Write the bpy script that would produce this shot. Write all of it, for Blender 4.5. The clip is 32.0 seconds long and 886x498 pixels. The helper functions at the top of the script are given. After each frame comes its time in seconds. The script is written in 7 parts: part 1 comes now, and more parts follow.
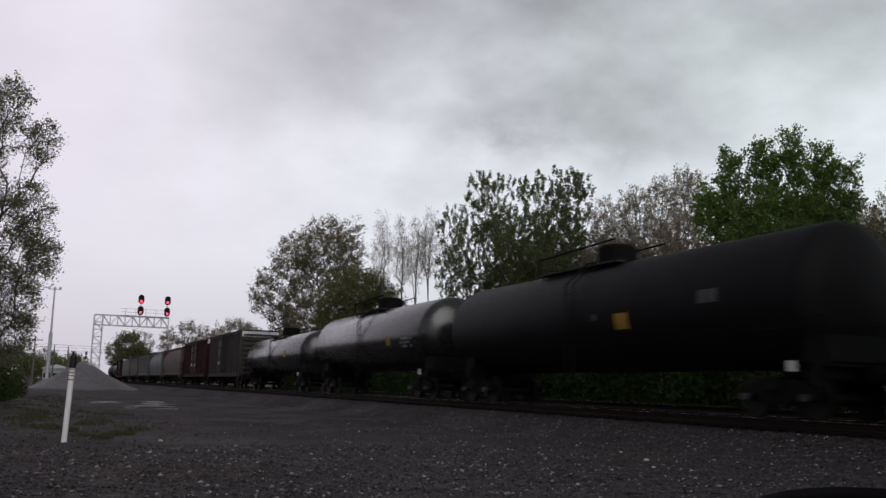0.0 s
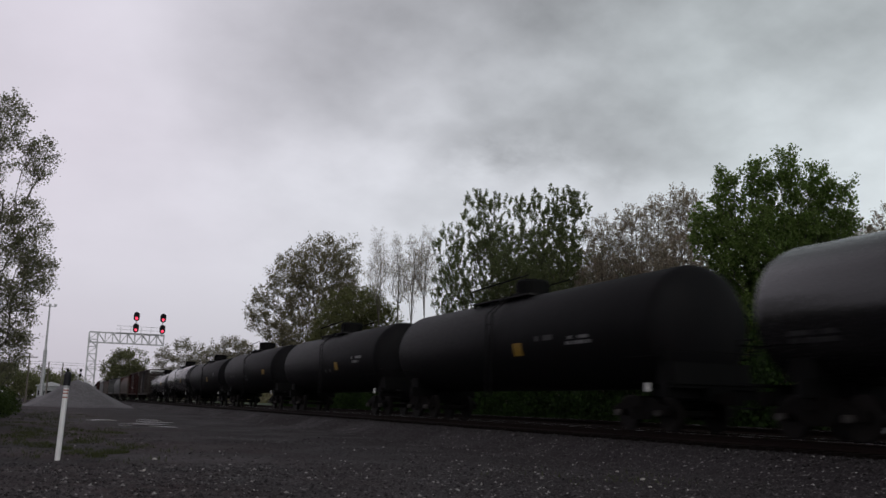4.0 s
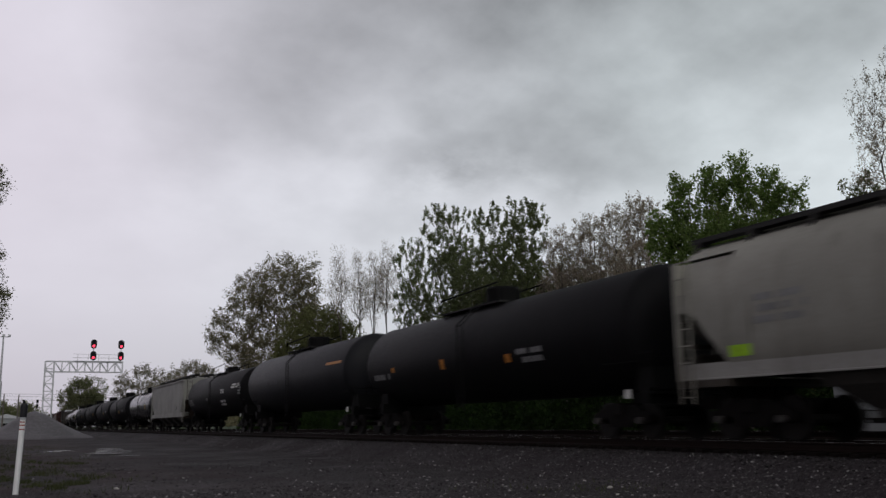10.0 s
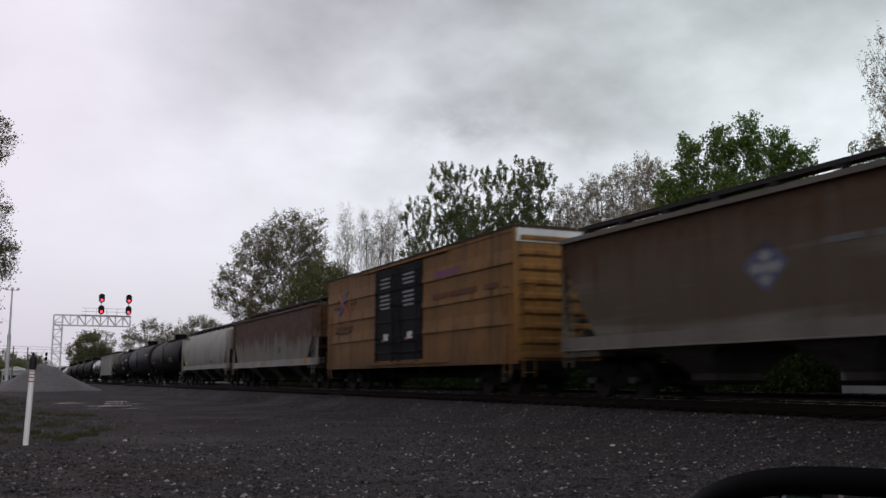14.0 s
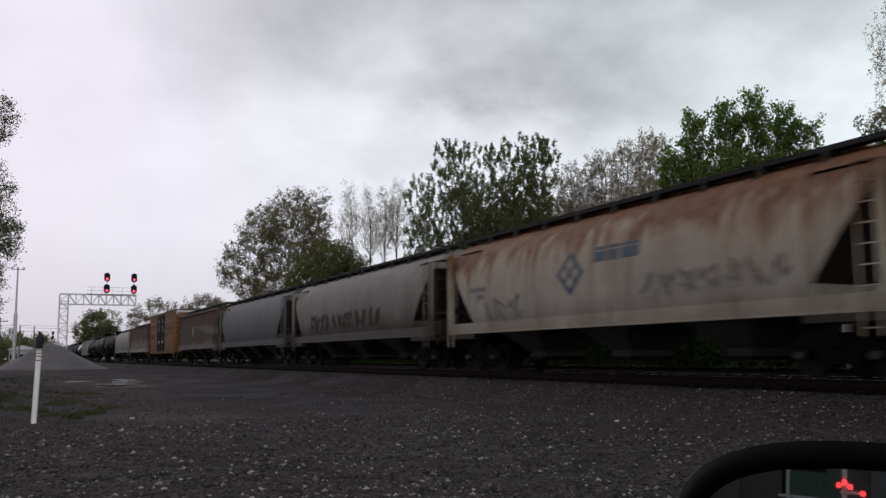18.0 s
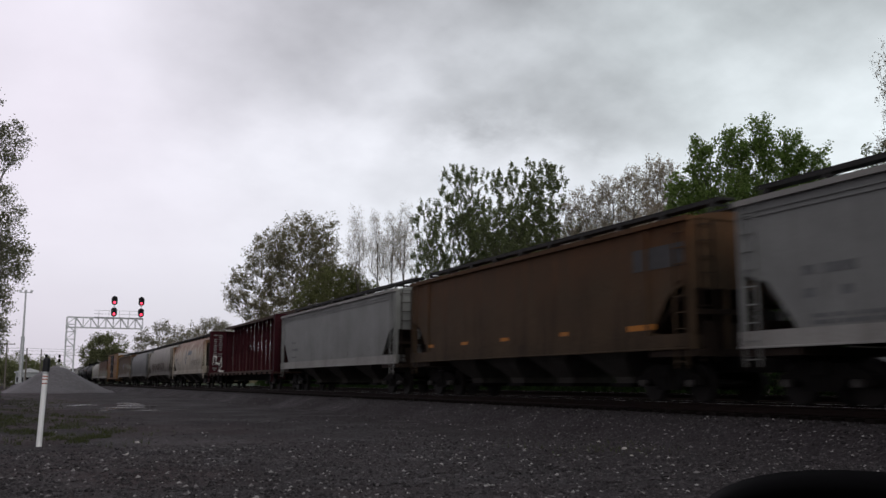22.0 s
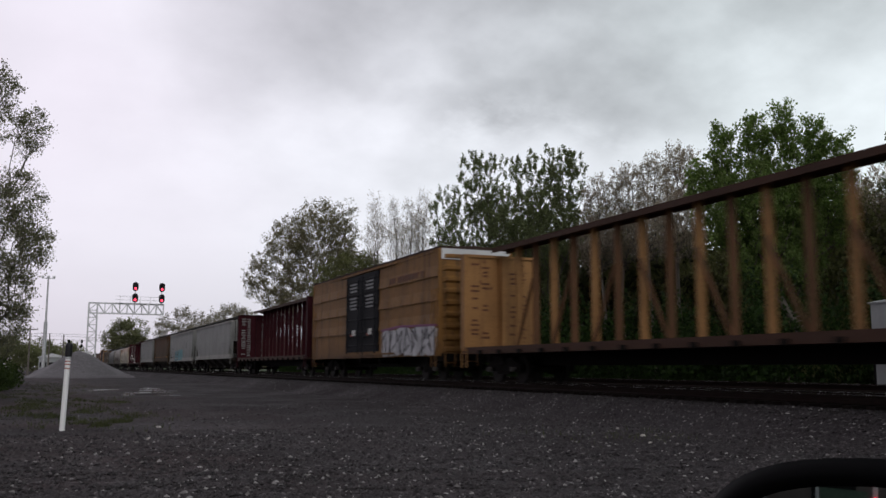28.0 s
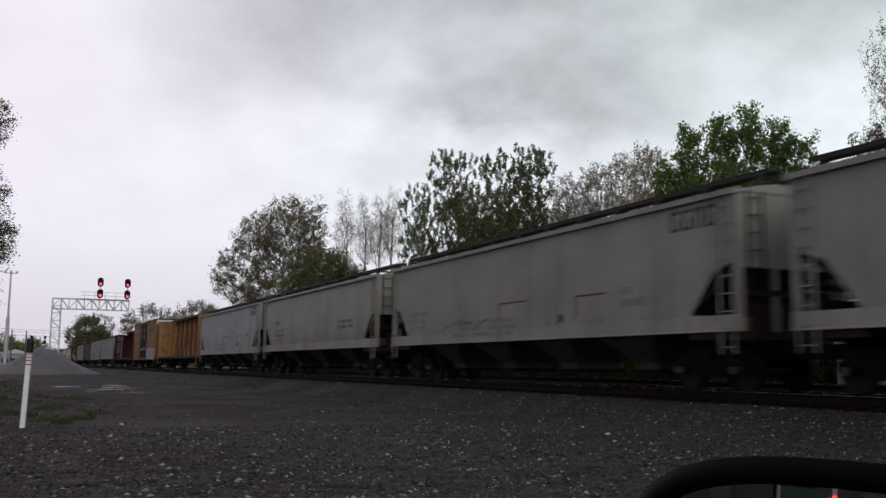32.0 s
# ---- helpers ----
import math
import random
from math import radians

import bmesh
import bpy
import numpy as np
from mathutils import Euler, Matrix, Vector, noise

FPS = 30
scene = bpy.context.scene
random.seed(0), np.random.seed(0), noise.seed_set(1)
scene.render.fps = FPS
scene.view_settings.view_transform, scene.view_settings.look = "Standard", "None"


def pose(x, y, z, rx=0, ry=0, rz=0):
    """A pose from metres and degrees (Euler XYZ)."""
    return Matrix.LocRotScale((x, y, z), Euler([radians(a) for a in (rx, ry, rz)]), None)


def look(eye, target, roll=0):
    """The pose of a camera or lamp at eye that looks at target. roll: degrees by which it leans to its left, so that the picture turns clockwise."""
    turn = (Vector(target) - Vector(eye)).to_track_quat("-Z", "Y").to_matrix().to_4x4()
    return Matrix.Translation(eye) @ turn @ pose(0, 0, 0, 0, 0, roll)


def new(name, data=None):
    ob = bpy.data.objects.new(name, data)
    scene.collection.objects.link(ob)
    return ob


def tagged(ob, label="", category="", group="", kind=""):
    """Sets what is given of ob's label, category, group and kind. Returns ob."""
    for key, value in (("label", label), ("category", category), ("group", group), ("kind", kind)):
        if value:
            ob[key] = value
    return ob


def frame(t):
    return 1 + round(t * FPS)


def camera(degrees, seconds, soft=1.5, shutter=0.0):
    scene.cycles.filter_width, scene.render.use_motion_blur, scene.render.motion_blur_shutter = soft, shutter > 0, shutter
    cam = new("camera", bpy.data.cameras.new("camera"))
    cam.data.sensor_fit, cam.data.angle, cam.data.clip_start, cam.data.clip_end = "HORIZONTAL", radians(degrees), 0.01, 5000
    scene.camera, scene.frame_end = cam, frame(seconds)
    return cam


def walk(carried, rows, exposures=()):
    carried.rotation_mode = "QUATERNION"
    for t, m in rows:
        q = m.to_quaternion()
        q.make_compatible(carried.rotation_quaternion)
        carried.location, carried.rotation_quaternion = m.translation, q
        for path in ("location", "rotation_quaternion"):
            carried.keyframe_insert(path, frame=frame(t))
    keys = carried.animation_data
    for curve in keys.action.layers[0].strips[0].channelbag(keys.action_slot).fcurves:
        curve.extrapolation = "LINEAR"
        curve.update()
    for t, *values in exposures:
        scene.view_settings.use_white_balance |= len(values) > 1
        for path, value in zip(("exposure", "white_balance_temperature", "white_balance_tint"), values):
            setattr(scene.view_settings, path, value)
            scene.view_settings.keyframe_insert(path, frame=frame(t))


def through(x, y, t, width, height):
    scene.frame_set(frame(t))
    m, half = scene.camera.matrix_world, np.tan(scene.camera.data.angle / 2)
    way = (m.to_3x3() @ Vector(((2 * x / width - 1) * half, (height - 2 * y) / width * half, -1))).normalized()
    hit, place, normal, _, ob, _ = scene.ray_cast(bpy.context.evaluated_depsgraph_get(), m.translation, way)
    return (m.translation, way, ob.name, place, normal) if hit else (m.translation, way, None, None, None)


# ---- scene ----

# Freight train passing a gravel lot under an overcast sky. World: x to the tracks, y along them (the way the train goes), z up.
EYE = (0.0, 0.0, 1.25)
RAIL = 0.76          # height of the rail heads over the gravel lot
TRACK = 15.4         # centre of the track with the train
TRACK2 = 20.4        # centre of the far track
RAIL2 = 0.86
SPEED = 16.9         # metres a second

cam = camera(52.0, 32.0, soft=1.5, shutter=0.5)

# seconds, yaw, pitch, roll in degrees
AIM = (
    (0, -22.936, 8.672, 1.451),
    (0.5, -23.297, 9.039, 1.231),
    (1, -23.067, 9.571, 1.044),
    (1.5, -22.772, 9.983, 1.214),
    (2, -22.707, 10.074, 1.518),
    (2.5, -23.006, 9.768, 1.571),
    (3, -23.027, 9.665, 1.511),
    (3.5, -23.040, 9.733, 1.616),
    (5.5, -23.541, 9.986, 1.424),
    (6, -23.656, 9.971, 2.108),
    (6.5, -24.478, 10.440, 1.915),
    (7, -25.116, 10.405, 1.157),
    (7.5, -25.407, 10.450, 0.656),
    (8, -25.767, 10.240, 0.504),
    (8.5, -25.859, 10.311, 0.930),
    (9, -26.394, 10.213, 0.499),
    (9.5, -25.885, 10.689, -0.093),
    (10, -25.687, 10.787, -0.785),
    (10.5, -25.904, 10.562, -1.053),
    (11, -25.940, 10.050, -0.784),
    (11.5, -24.913, 9.357, 0.338),
    (12, -25.323, 8.883, 0.601),
    (12.5, -26.156, 8.127, 0.452),
    (13, -25.865, 7.681, 0.298),
    (13.5, -25.368, 7.854, 0.188),
    (14, -25.251, 8.168, -0.083),
    (14.5, -25.234, 8.195, -0.004),
    (16.5, -25.121, 8.120, -0.177),
    (17, -24.816, 8.142, -0.215),
    (17.5, -24.881, 7.301, -0.435),
    (18, -24.980, 6.737, -0.354),
    (18.5, -24.827, 7.020, -0.106),
    (19, -24.679, 7.422, 0.185),
    (19.5, -24.380, 7.677, 0.274),
    (20, -24.309, 7.718, 0.013),
    (20.5, -24.351, 7.866, -0.021),
    (21, -24.402, 8.075, -0.060),
    (21.5, -24.496, 8.250, 0.080),
    (22, -24.536, 8.327, 0.010),
    (22.5, -24.537, 8.350, -0.266),
    (23, -24.511, 8.373, -0.379),
    (23.5, -24.543, 8.258, -0.470),
    (24, -24.494, 7.943, -0.373),
    (24.5, -24.396, 7.703, -0.474),
    (25, -24.335, 7.620, -0.106),
    (25.5, -24.284, 7.424, -0.289),
    (27.5, -24.848, 8.070, -0.552),
    (28, -23.355, 7.480, 0.216),
    (28.5, -23.419, 6.769, 0.313),
    (29, -24.258, 6.555, 0.266),
    (29.5, -24.874, 6.695, 0.149),
    (30, -24.976, 6.875, 0.160),
    (30.5, -24.924, 7.001, 0.277),
    (31, -24.962, 7.110, 0.281),
    (31.5, -25.000, 7.268, 0.263),
    (32, -25.295, 7.376, 0.494),
)


def aim(yaw, pitch, roll, eye=EYE):
    return pose(*eye, 0, 0, yaw) @ pose(0, 0, 0, 90 + pitch) @ pose(0, 0, 0, 0, 0, roll)


def eye_at(t):
    """The camera drifts a hand's breadth to its right in the last half second."""
    k = max(0.0, min(1.0, (t - 31.4) / 0.6)) * 0.035
    return (EYE[0] + 0.91 * k, EYE[1] - 0.42 * k, EYE[2])


walk(cam, [(t, aim(a, b, c, eye_at(t))) for t, a, b, c in AIM],
     exposures=[(0, -0.1), (1.2, -0.22), (3, -0.3), (10, -0.3), (13, -0.05), (19, 0.0), (23, 0.0), (28, 0.04), (32, 0.04)])


# ---- node helpers ----
class Nodes:
    """A thin wrapper to write node trees in few lines."""

    def __init__(self, tree):
        self.tree = tree
        tree.nodes.clear()

    def add(self, kind, **values):
        node = self.tree.nodes.new(kind)
        for key, value in values.items():
            if key in node.inputs:
                self.put(node.inputs[key], value)
            else:
                self.option(node, key, value)
        return node

    def option(self, node, key, value):
        if key == "operation":
            node.operation = value
        elif key == "use_clamp":
            node.use_clamp = value
        elif key == "clamp":
            node.clamp = value
        elif key == "data_type":
            node.data_type = value
        elif key == "blend_type":
            node.blend_type = value
        elif key == "sky_type":
            node.sky_type = value
        elif key == "sun_disc":
            node.sun_disc = value
        elif key == "sun_elevation":
            node.sun_elevation = value
        elif key == "sun_rotation":
            node.sun_rotation = value
        elif key == "air_density":
            node.air_density = value
        elif key == "dust_density":
            node.dust_density = value

    def put(self, socket, value):
        if isinstance(value, bpy.types.NodeSocket):
            self.tree.links.new(value, socket)
        else:
            socket.default_value = value

    def math(self, op, a, b=0.0, clamp=False):
        node = self.add("ShaderNodeMath", operation=op, use_clamp=clamp)
        self.put(node.inputs[0], a)
        self.put(node.inputs[1], b)
        return node.outputs[0]

    def span(self, value, a, b, c=0.0, d=1.0):
        node = self.add("ShaderNodeMapRange", clamp=True)
        for i, v in enumerate((value, a, b, c, d)):
            self.put(node.inputs[i], v)
        return node.outputs[0]

    def mix(self, fac, a, b, blend="MIX"):
        node = self.add("ShaderNodeMix", data_type="RGBA", blend_type=blend)
        self.put(node.inputs[0], fac)
        for i, v in ((6, a), (7, b)):
            self.put(node.inputs[i], (*v, 1.0) if isinstance(v, tuple) and len(v) == 3 else v)
        return node.outputs[2]

    def noise(self, vector, scale, detail=4.0, rough=0.55, stretch=None):
        if stretch:
            vector = self.add("ShaderNodeMapping", Vector=vector, Scale=stretch).outputs[0]
        return self.add("ShaderNodeTexNoise", Vector=vector, Scale=scale, Detail=detail, Roughness=rough).outputs[0]


def material(name):
    m = bpy.data.materials.new(name)
    m.use_nodes = True
    n = Nodes(m.node_tree)
    out = n.add("ShaderNodeOutputMaterial")
    b = n.add("ShaderNodeBsdfPrincipled")
    n.tree.links.new(b.outputs[0], out.inputs[0])
    return m, n, b


# ---- sky ----
SUN_UP, SUN_TURN = radians(34), radians(186)
world = bpy.data.worlds.new("overcast_sky")
scene.world = world
world.use_nodes = True
w = Nodes(world.node_tree)
way = w.add("ShaderNodeTexCoord").outputs["Generated"]
sep = w.add("ShaderNodeSeparateXYZ", Vector=way)
up = sep.outputs[2]
# height and bearing in degrees, ruffled by noise so that the clouds have ragged edges
deck = w.math("ADD", w.math("MAXIMUM", up, 0.0), 0.45)
flat = w.add("ShaderNodeCombineXYZ", X=w.math("DIVIDE", sep.outputs[0], deck), Y=w.math("DIVIDE", sep.outputs[1], deck), Z=1.7).outputs[0]
big = w.noise(flat, 1.3, 2.0, 0.5)
mid = w.noise(flat, 2.4, 3.0, 0.5)
fine = w.noise(flat, 5.6, 6.0, 0.55)
rise = w.math("MULTIPLY", w.math("ARCSINE", up), 57.2958)
turn = w.math("MULTIPLY", w.math("ARCTAN2", sep.outputs[0], sep.outputs[1]), 57.2958)
rise = w.math("ADD", rise, w.math("MULTIPLY", w.span(mid, 0.2, 0.8, -1, 1), 3.6))
turn = w.math("ADD", turn, w.math("MULTIPLY", w.span(big, 0.2, 0.8, -1, 1), 9.0))


def bank(at, level, wide, high, core=0.35):
    """A soft cloud bank round a bearing and height."""
    u = w.math("DIVIDE", w.math("SUBTRACT", turn, at), wide)
    v = w.math("DIVIDE", w.math("SUBTRACT", rise, level), high)
    r = w.math("SQRT", w.math("ADD", w.math("MULTIPLY", u, u), w.math("MULTIPLY", v, v)))
    return w.span(r, 1.0, core)


shade = w.math("MULTIPLY", w.math("MULTIPLY", w.span(rise, 15.0, 24.0), w.span(turn, 2.0, 20.0)), 0.40)
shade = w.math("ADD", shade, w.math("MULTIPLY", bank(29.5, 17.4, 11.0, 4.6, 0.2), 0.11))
torn = w.noise(flat, 9.0, 5.0, 0.6)
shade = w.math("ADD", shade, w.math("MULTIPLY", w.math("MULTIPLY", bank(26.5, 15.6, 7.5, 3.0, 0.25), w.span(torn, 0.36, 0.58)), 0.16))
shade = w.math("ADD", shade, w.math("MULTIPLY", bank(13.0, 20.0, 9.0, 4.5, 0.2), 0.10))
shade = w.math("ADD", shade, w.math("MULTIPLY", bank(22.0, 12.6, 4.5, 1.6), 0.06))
shade = w.math("ADD", shade, w.math("MULTIPLY", w.math("ADD", w.span(fine, 0.3, 0.7, -0.09, 0.11), w.span(mid, 0.3, 0.7, -0.04, 0.04)), w.math("MULTIPLY", w.span(rise, 3.0, 16.0), w.span(turn, -2.0, 26.0, 0.3, 1.15))))
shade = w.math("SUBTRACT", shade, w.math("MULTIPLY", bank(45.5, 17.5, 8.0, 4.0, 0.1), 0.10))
# the deck is thicker overhead and over the lot, thinner down the line behind
storm = w.math("MULTIPLY", w.span(sep.outputs[0], -0.75, 0.0, 0.5, 1.0), w.span(up, 0.42, 0.75, 1.0, 0.5))
haze = w.span(w.math("MULTIPLY", w.math("ARCSINE", up), 57.2958), 0.5, 8.0, 0.76, 1.0)
level = w.math("MULTIPLY", w.math("MULTIPLY", w.math("SUBTRACT", 0.85, shade), storm), haze)
tint = w.mix(w.span(turn, -2.0, 40.0), (1.01, 0.955, 1.07), (0.935, 1.01, 1.05))
cloud = w.mix(1.0, tint, w.add("ShaderNodeCombineXYZ", X=level, Y=level, Z=level).outputs[0], "MULTIPLY")
sky = w.add("ShaderNodeTexSky", sky_type="NISHITA", sun_disc=False, sun_elevation=SUN_UP, sun_rotation=SUN_TURN, air_density=1.0, dust_density=4.0)
blue = w.add("ShaderNodeBackground", Color=sky.outputs[0], Strength=0.003)
deckglow = w.add("ShaderNodeBackground", Color=cloud, Strength=1.0)
total = w.add("ShaderNodeAddShader")
w.put(total.inputs[0], blue.outputs[0])
w.put(total.inputs[1], deckglow.outputs[0])
w.put(w.add("ShaderNodeOutputWorld").inputs[0], total.outputs[0])

sun = new("sun", bpy.data.lights.new("sun", "SUN"))
sun.data.energy, sun.data.angle, sun.data.color = 0.8, radians(40), (1.0, 0.98, 0.95)
sun.matrix_world = look((math.sin(SUN_TURN) * 60, math.cos(SUN_TURN) * 60, 60 * math.tan(SUN_UP)), (0, 0, 0))


# ---- materials ----
def paint(name, base, rough=0.45, dirt=(0.06, 0.05, 0.04), dirty=0.35, rust=0.0, rust_from=None, metal=0.0, streak=0.5, low=None, gloss=0.22, wash=0.0, lowmix=0.45, drip=0.5, stain=None, tone=((0.048, 0.016, 0.010), (0.105, 0.040, 0.022))):
    """Weathered paint: large fading, vertical streaks, grime, rust patches; rust_from: height over which rust has eaten the paint."""
    m, n, b = material(name)
    at = n.add("ShaderNodeTexCoord").outputs["Object"]
    z = n.add("ShaderNodeSeparateXYZ", Vector=at).outputs[2]
    fade = n.noise(at, 0.55, 3.0)
    fine = n.noise(at, 14.0, 5.0, 0.65)
    run = n.noise(at, 2.6, 5.0, 0.6, (1.0, 1.0, 0.09))
    colour = n.mix(n.span(fade, 0.3, 0.7), tuple(c * 0.82 for c in base), tuple(min(1, c * 1.1) for c in base))
    colour = n.mix(n.math("MULTIPLY", n.span(run, 0.5, 0.72), streak * dirty * 1.6), colour, dirt)
    colour = n.mix(n.math("MULTIPLY", n.span(fine, 0.45, 0.75), dirty * 0.7), colour, dirt)
    if low:
        colour = n.mix(n.math("MULTIPLY", n.span(n.math("ADD", z, n.math("MULTIPLY", fade, 0.8)), low + 0.8, low), lowmix), colour, dirt)
        scuff = n.noise(at, 4.2, 4.0, 0.6, (1.0, 1.0, 0.14))
        colour = n.mix(n.math("MULTIPLY", n.math("MULTIPLY", n.span(scuff, 0.60, 0.68), n.span(z, low + 1.5, low + 0.4)), 0.7), colour, dirt)
    spots = n.noise(at, 3.4, 6.0, 0.68)
    red = n.mix(n.span(n.math("ADD", n.math("MULTIPLY", fine, 0.5), n.math("MULTIPLY", run, 0.5)), 0.36, 0.62), *tone)
    if rust:
        colour = n.mix(n.span(spots, 0.72 - 0.25 * rust, 0.8 - 0.2 * rust), colour, red)
    if rust_from:
        lo, hi = rust_from
        edge = n.math("ADD", z, n.math("ADD", n.math("MULTIPLY", n.span(run, 0.2, 0.8, -1, 1), drip), n.math("MULTIPLY", n.span(fade, 0.25, 0.75, -1, 1), 0.45)))
        if stain:
            colour = n.mix(n.math("MULTIPLY", n.span(edge, lo - 1.1, hi), 0.6), colour, stain)
        colour = n.mix(n.math("MULTIPLY", n.span(edge, lo, hi), n.span(spots, 0.3, 0.6, 0.6, 1.0)), colour, red)
    if wash:
        band = n.noise(at, 1.15, 3.0, 0.5, (1.0, 0.07, 1.0))
        colour = n.mix(n.math("MULTIPLY", n.span(n.math("ADD", band, n.math("MULTIPLY", n.span(z, 1.6, 4.2), 0.14)), 0.50, 0.62), wash), colour, n.mix(n.span(fine, 0.3, 0.7), (0.052, 0.032, 0.019), (0.095, 0.060, 0.036)))
    n.put(b.inputs["Base Color"], colour)
    n.put(b.inputs["Roughness"], n.span(fine, 0.3, 0.7, rough - 0.07, rough + 0.12))
    b.inputs["Metallic"].default_value = metal
    b.inputs["Specular IOR Level"].default_value = gloss
    bump = n.add("ShaderNodeBump", Strength=0.12, Distance=0.02, Height=n.math("ADD", fine, n.math("MULTIPLY", fade, 2.0)))
    n.put(b.inputs["Normal"], bump.outputs[0])
    return m


def plain(name, base, rough=0.6, metal=0.0, vary=0.25, scale=6.0, glow=0.0, gloss=0.25):
    m, n, b = material(name)
    at = n.add("ShaderNodeTexCoord").outputs["Object"]
    f = n.noise(at, scale, 5.0, 0.6)
    n.put(b.inputs["Base Color"], n.mix(n.span(f, 0.3, 0.7), tuple(c * (1 - vary) for c in base), tuple(min(1, c * (1 + vary)) for c in base)))
    n.put(b.inputs["Roughness"], n.span(f, 0.3, 0.7, max(0.02, rough - 0.08), min(1, rough + 0.1)))
    b.inputs["Metallic"].default_value = metal
    b.inputs["Specular IOR Level"].default_value = gloss
    if glow:
        b.inputs["Emission Color"].default_value = (*base, 1)
        b.inputs["Emission Strength"].default_value = glow
    return m


def leaf(name, base, other, through=0.5):
    m, n, b = material(name)
    r = n.add("ShaderNodeNewGeometry").outputs["Random Per Island"]
    at = n.add("ShaderNodeTexCoord").outputs["Object"]
    f = n.noise(at, 0.35, 3.0)
    c = n.mix(n.span(n.math("ADD", n.math("MULTIPLY", r, 0.6), n.math("MULTIPLY", f, 0.6)), 0.3, 0.9), base, other)
    n.put(b.inputs["Base Color"], c)
    b.inputs["Roughness"].default_value = 0.6
    b.inputs["Specular IOR Level"].default_value = 0.15
    t = n.add("ShaderNodeBsdfTranslucent")
    n.put(t.inputs[0], n.mix(0.5, c, (1.0, 1.25, 0.55), "MULTIPLY"))
    mixer = n.add("ShaderNodeMixShader")
    mixer.inputs[0].default_value = through
    n.put(mixer.inputs[1], b.outputs[0])
    n.put(mixer.inputs[2], t.outputs[0])
    out = [x for x in n.tree.nodes if x.type == "OUTPUT_MATERIAL"][0]
    n.put(out.inputs[0], mixer.outputs[0])
    return m


def gravel(name, dark, light, scale, relief=0.6):
    m, n, b = material(name)
    at = n.add("ShaderNodeTexCoord").outputs["Object"]
    cells = n.add("ShaderNodeTexVoronoi", Vector=at, Scale=scale, Randomness=1.0)
    tone = n.add("ShaderNodeSeparateXYZ", Vector=cells.outputs["Color"]).outputs[0]
    patch = n.noise(at, 0.35, 5.0, 0.6)
    grit = n.noise(at, scale * 2.2, 4.0, 0.7)
    c = n.mix(n.span(n.math("ADD", n.math("MULTIPLY", tone, 0.55), n.math("MULTIPLY", grit, 0.5)), 0.2, 0.9), dark, light)
    c = n.mix(n.span(patch, 0.42, 0.62, 0.0, 0.6), c, tuple(x * 0.6 for x in dark))
    n.put(b.inputs["Base Color"], c)
    n.put(b.inputs["Roughness"], n.span(patch, 0.35, 0.65, 0.85, 0.55))
    h = n.math("ADD", n.math("MULTIPLY", cells.outputs["Distance"], -1.0), n.math("MULTIPLY", grit, 0.4))
    bump = n.add("ShaderNodeBump", Strength=relief, Distance=0.03, Height=h)
    n.put(b.inputs["Normal"], bump.outputs[0])
    return m


def stones_material(name="loose_stones", k=1.0):
    m, n, b = material(name)
    r = n.add("ShaderNodeNewGeometry").outputs["Random Per Island"]
    at = n.add("ShaderNodeTexCoord").outputs["Object"]
    f = n.noise(at, 40.0, 3.0)
    c = n.mix(n.span(r, 0.0, 0.85), (0.0055 * k, 0.0045 * k, 0.0050 * k), (0.066 * k, 0.0565 * k, 0.061 * k))
    c = n.mix(n.span(r, 0.93, 0.99), c, (0.34 * k, 0.33 * k, 0.32 * k))
    n.put(b.inputs["Base Color"], n.mix(n.span(f, 0.3, 0.7, 0.0, 0.35), c, (0.015, 0.014, 0.013)))
    b.inputs["Roughness"].default_value = 0.7
    b.inputs["Specular IOR Level"].default_value = 0.3
    return m


M_STONES = stones_material()
M_BALLAST = stones_material("dark_track_ballast", 0.3)
M_PILE = gravel("crushed_stone_pile", (0.080, 0.074, 0.080), (0.15, 0.141, 0.152), 6.0, 0.4)
M_RAIL = plain("rail_steel", (0.013, 0.008, 0.0065), 0.75, 0.0, gloss=0.1)
M_RAILTOP = plain("polished_rail_head", (0.55, 0.55, 0.56), 0.25, 1.0, 0.1)
M_TIE = plain("creosoted_wood", (0.009, 0.007, 0.006), 0.9, gloss=0.08)
M_TRUCK = paint("truck_iron", (0.006, 0.005, 0.0045), 0.75, (0.011, 0.008, 0.007), 0.5, 0.05, gloss=0.12)
M_WHEEL = plain("wheel_steel", (0.011, 0.009, 0.008), 0.65, 0.3)
M_CAP = plain("bearing_cap", (0.075, 0.07, 0.066), 0.5, 0.3)
M_BLACK = paint("black_tank_paint", (0.0088, 0.0088, 0.0098), 0.5, (0.016, 0.0145, 0.014), 0.45, low=1.2, gloss=0.045)
M_BLACKGLOSS = paint("glossy_black_tank_paint", (0.008, 0.008, 0.009), 0.2, (0.03, 0.028, 0.026), 0.2, gloss=0.7)
M_GREYTANK = paint("dark_grey_tank_paint", (0.013, 0.0135, 0.016), 0.5, (0.009, 0.0085, 0.008), 0.45, gloss=0.13)
M_BLACKFIT = plain("black_fittings", (0.006, 0.006, 0.006), 0.7, gloss=0.07)
M_GREY1 = paint("pale_grey_hopper_paint", (0.275, 0.275, 0.25), 0.5, (0.085, 0.075, 0.065), 0.3, low=1.4)
M_PALEROUND = paint("grimy_pale_barrel_paint", (0.215, 0.20, 0.172), 0.5, (0.046, 0.036, 0.027), 0.6, 0.0, low=2.0, lowmix=0.75, gloss=0.3)
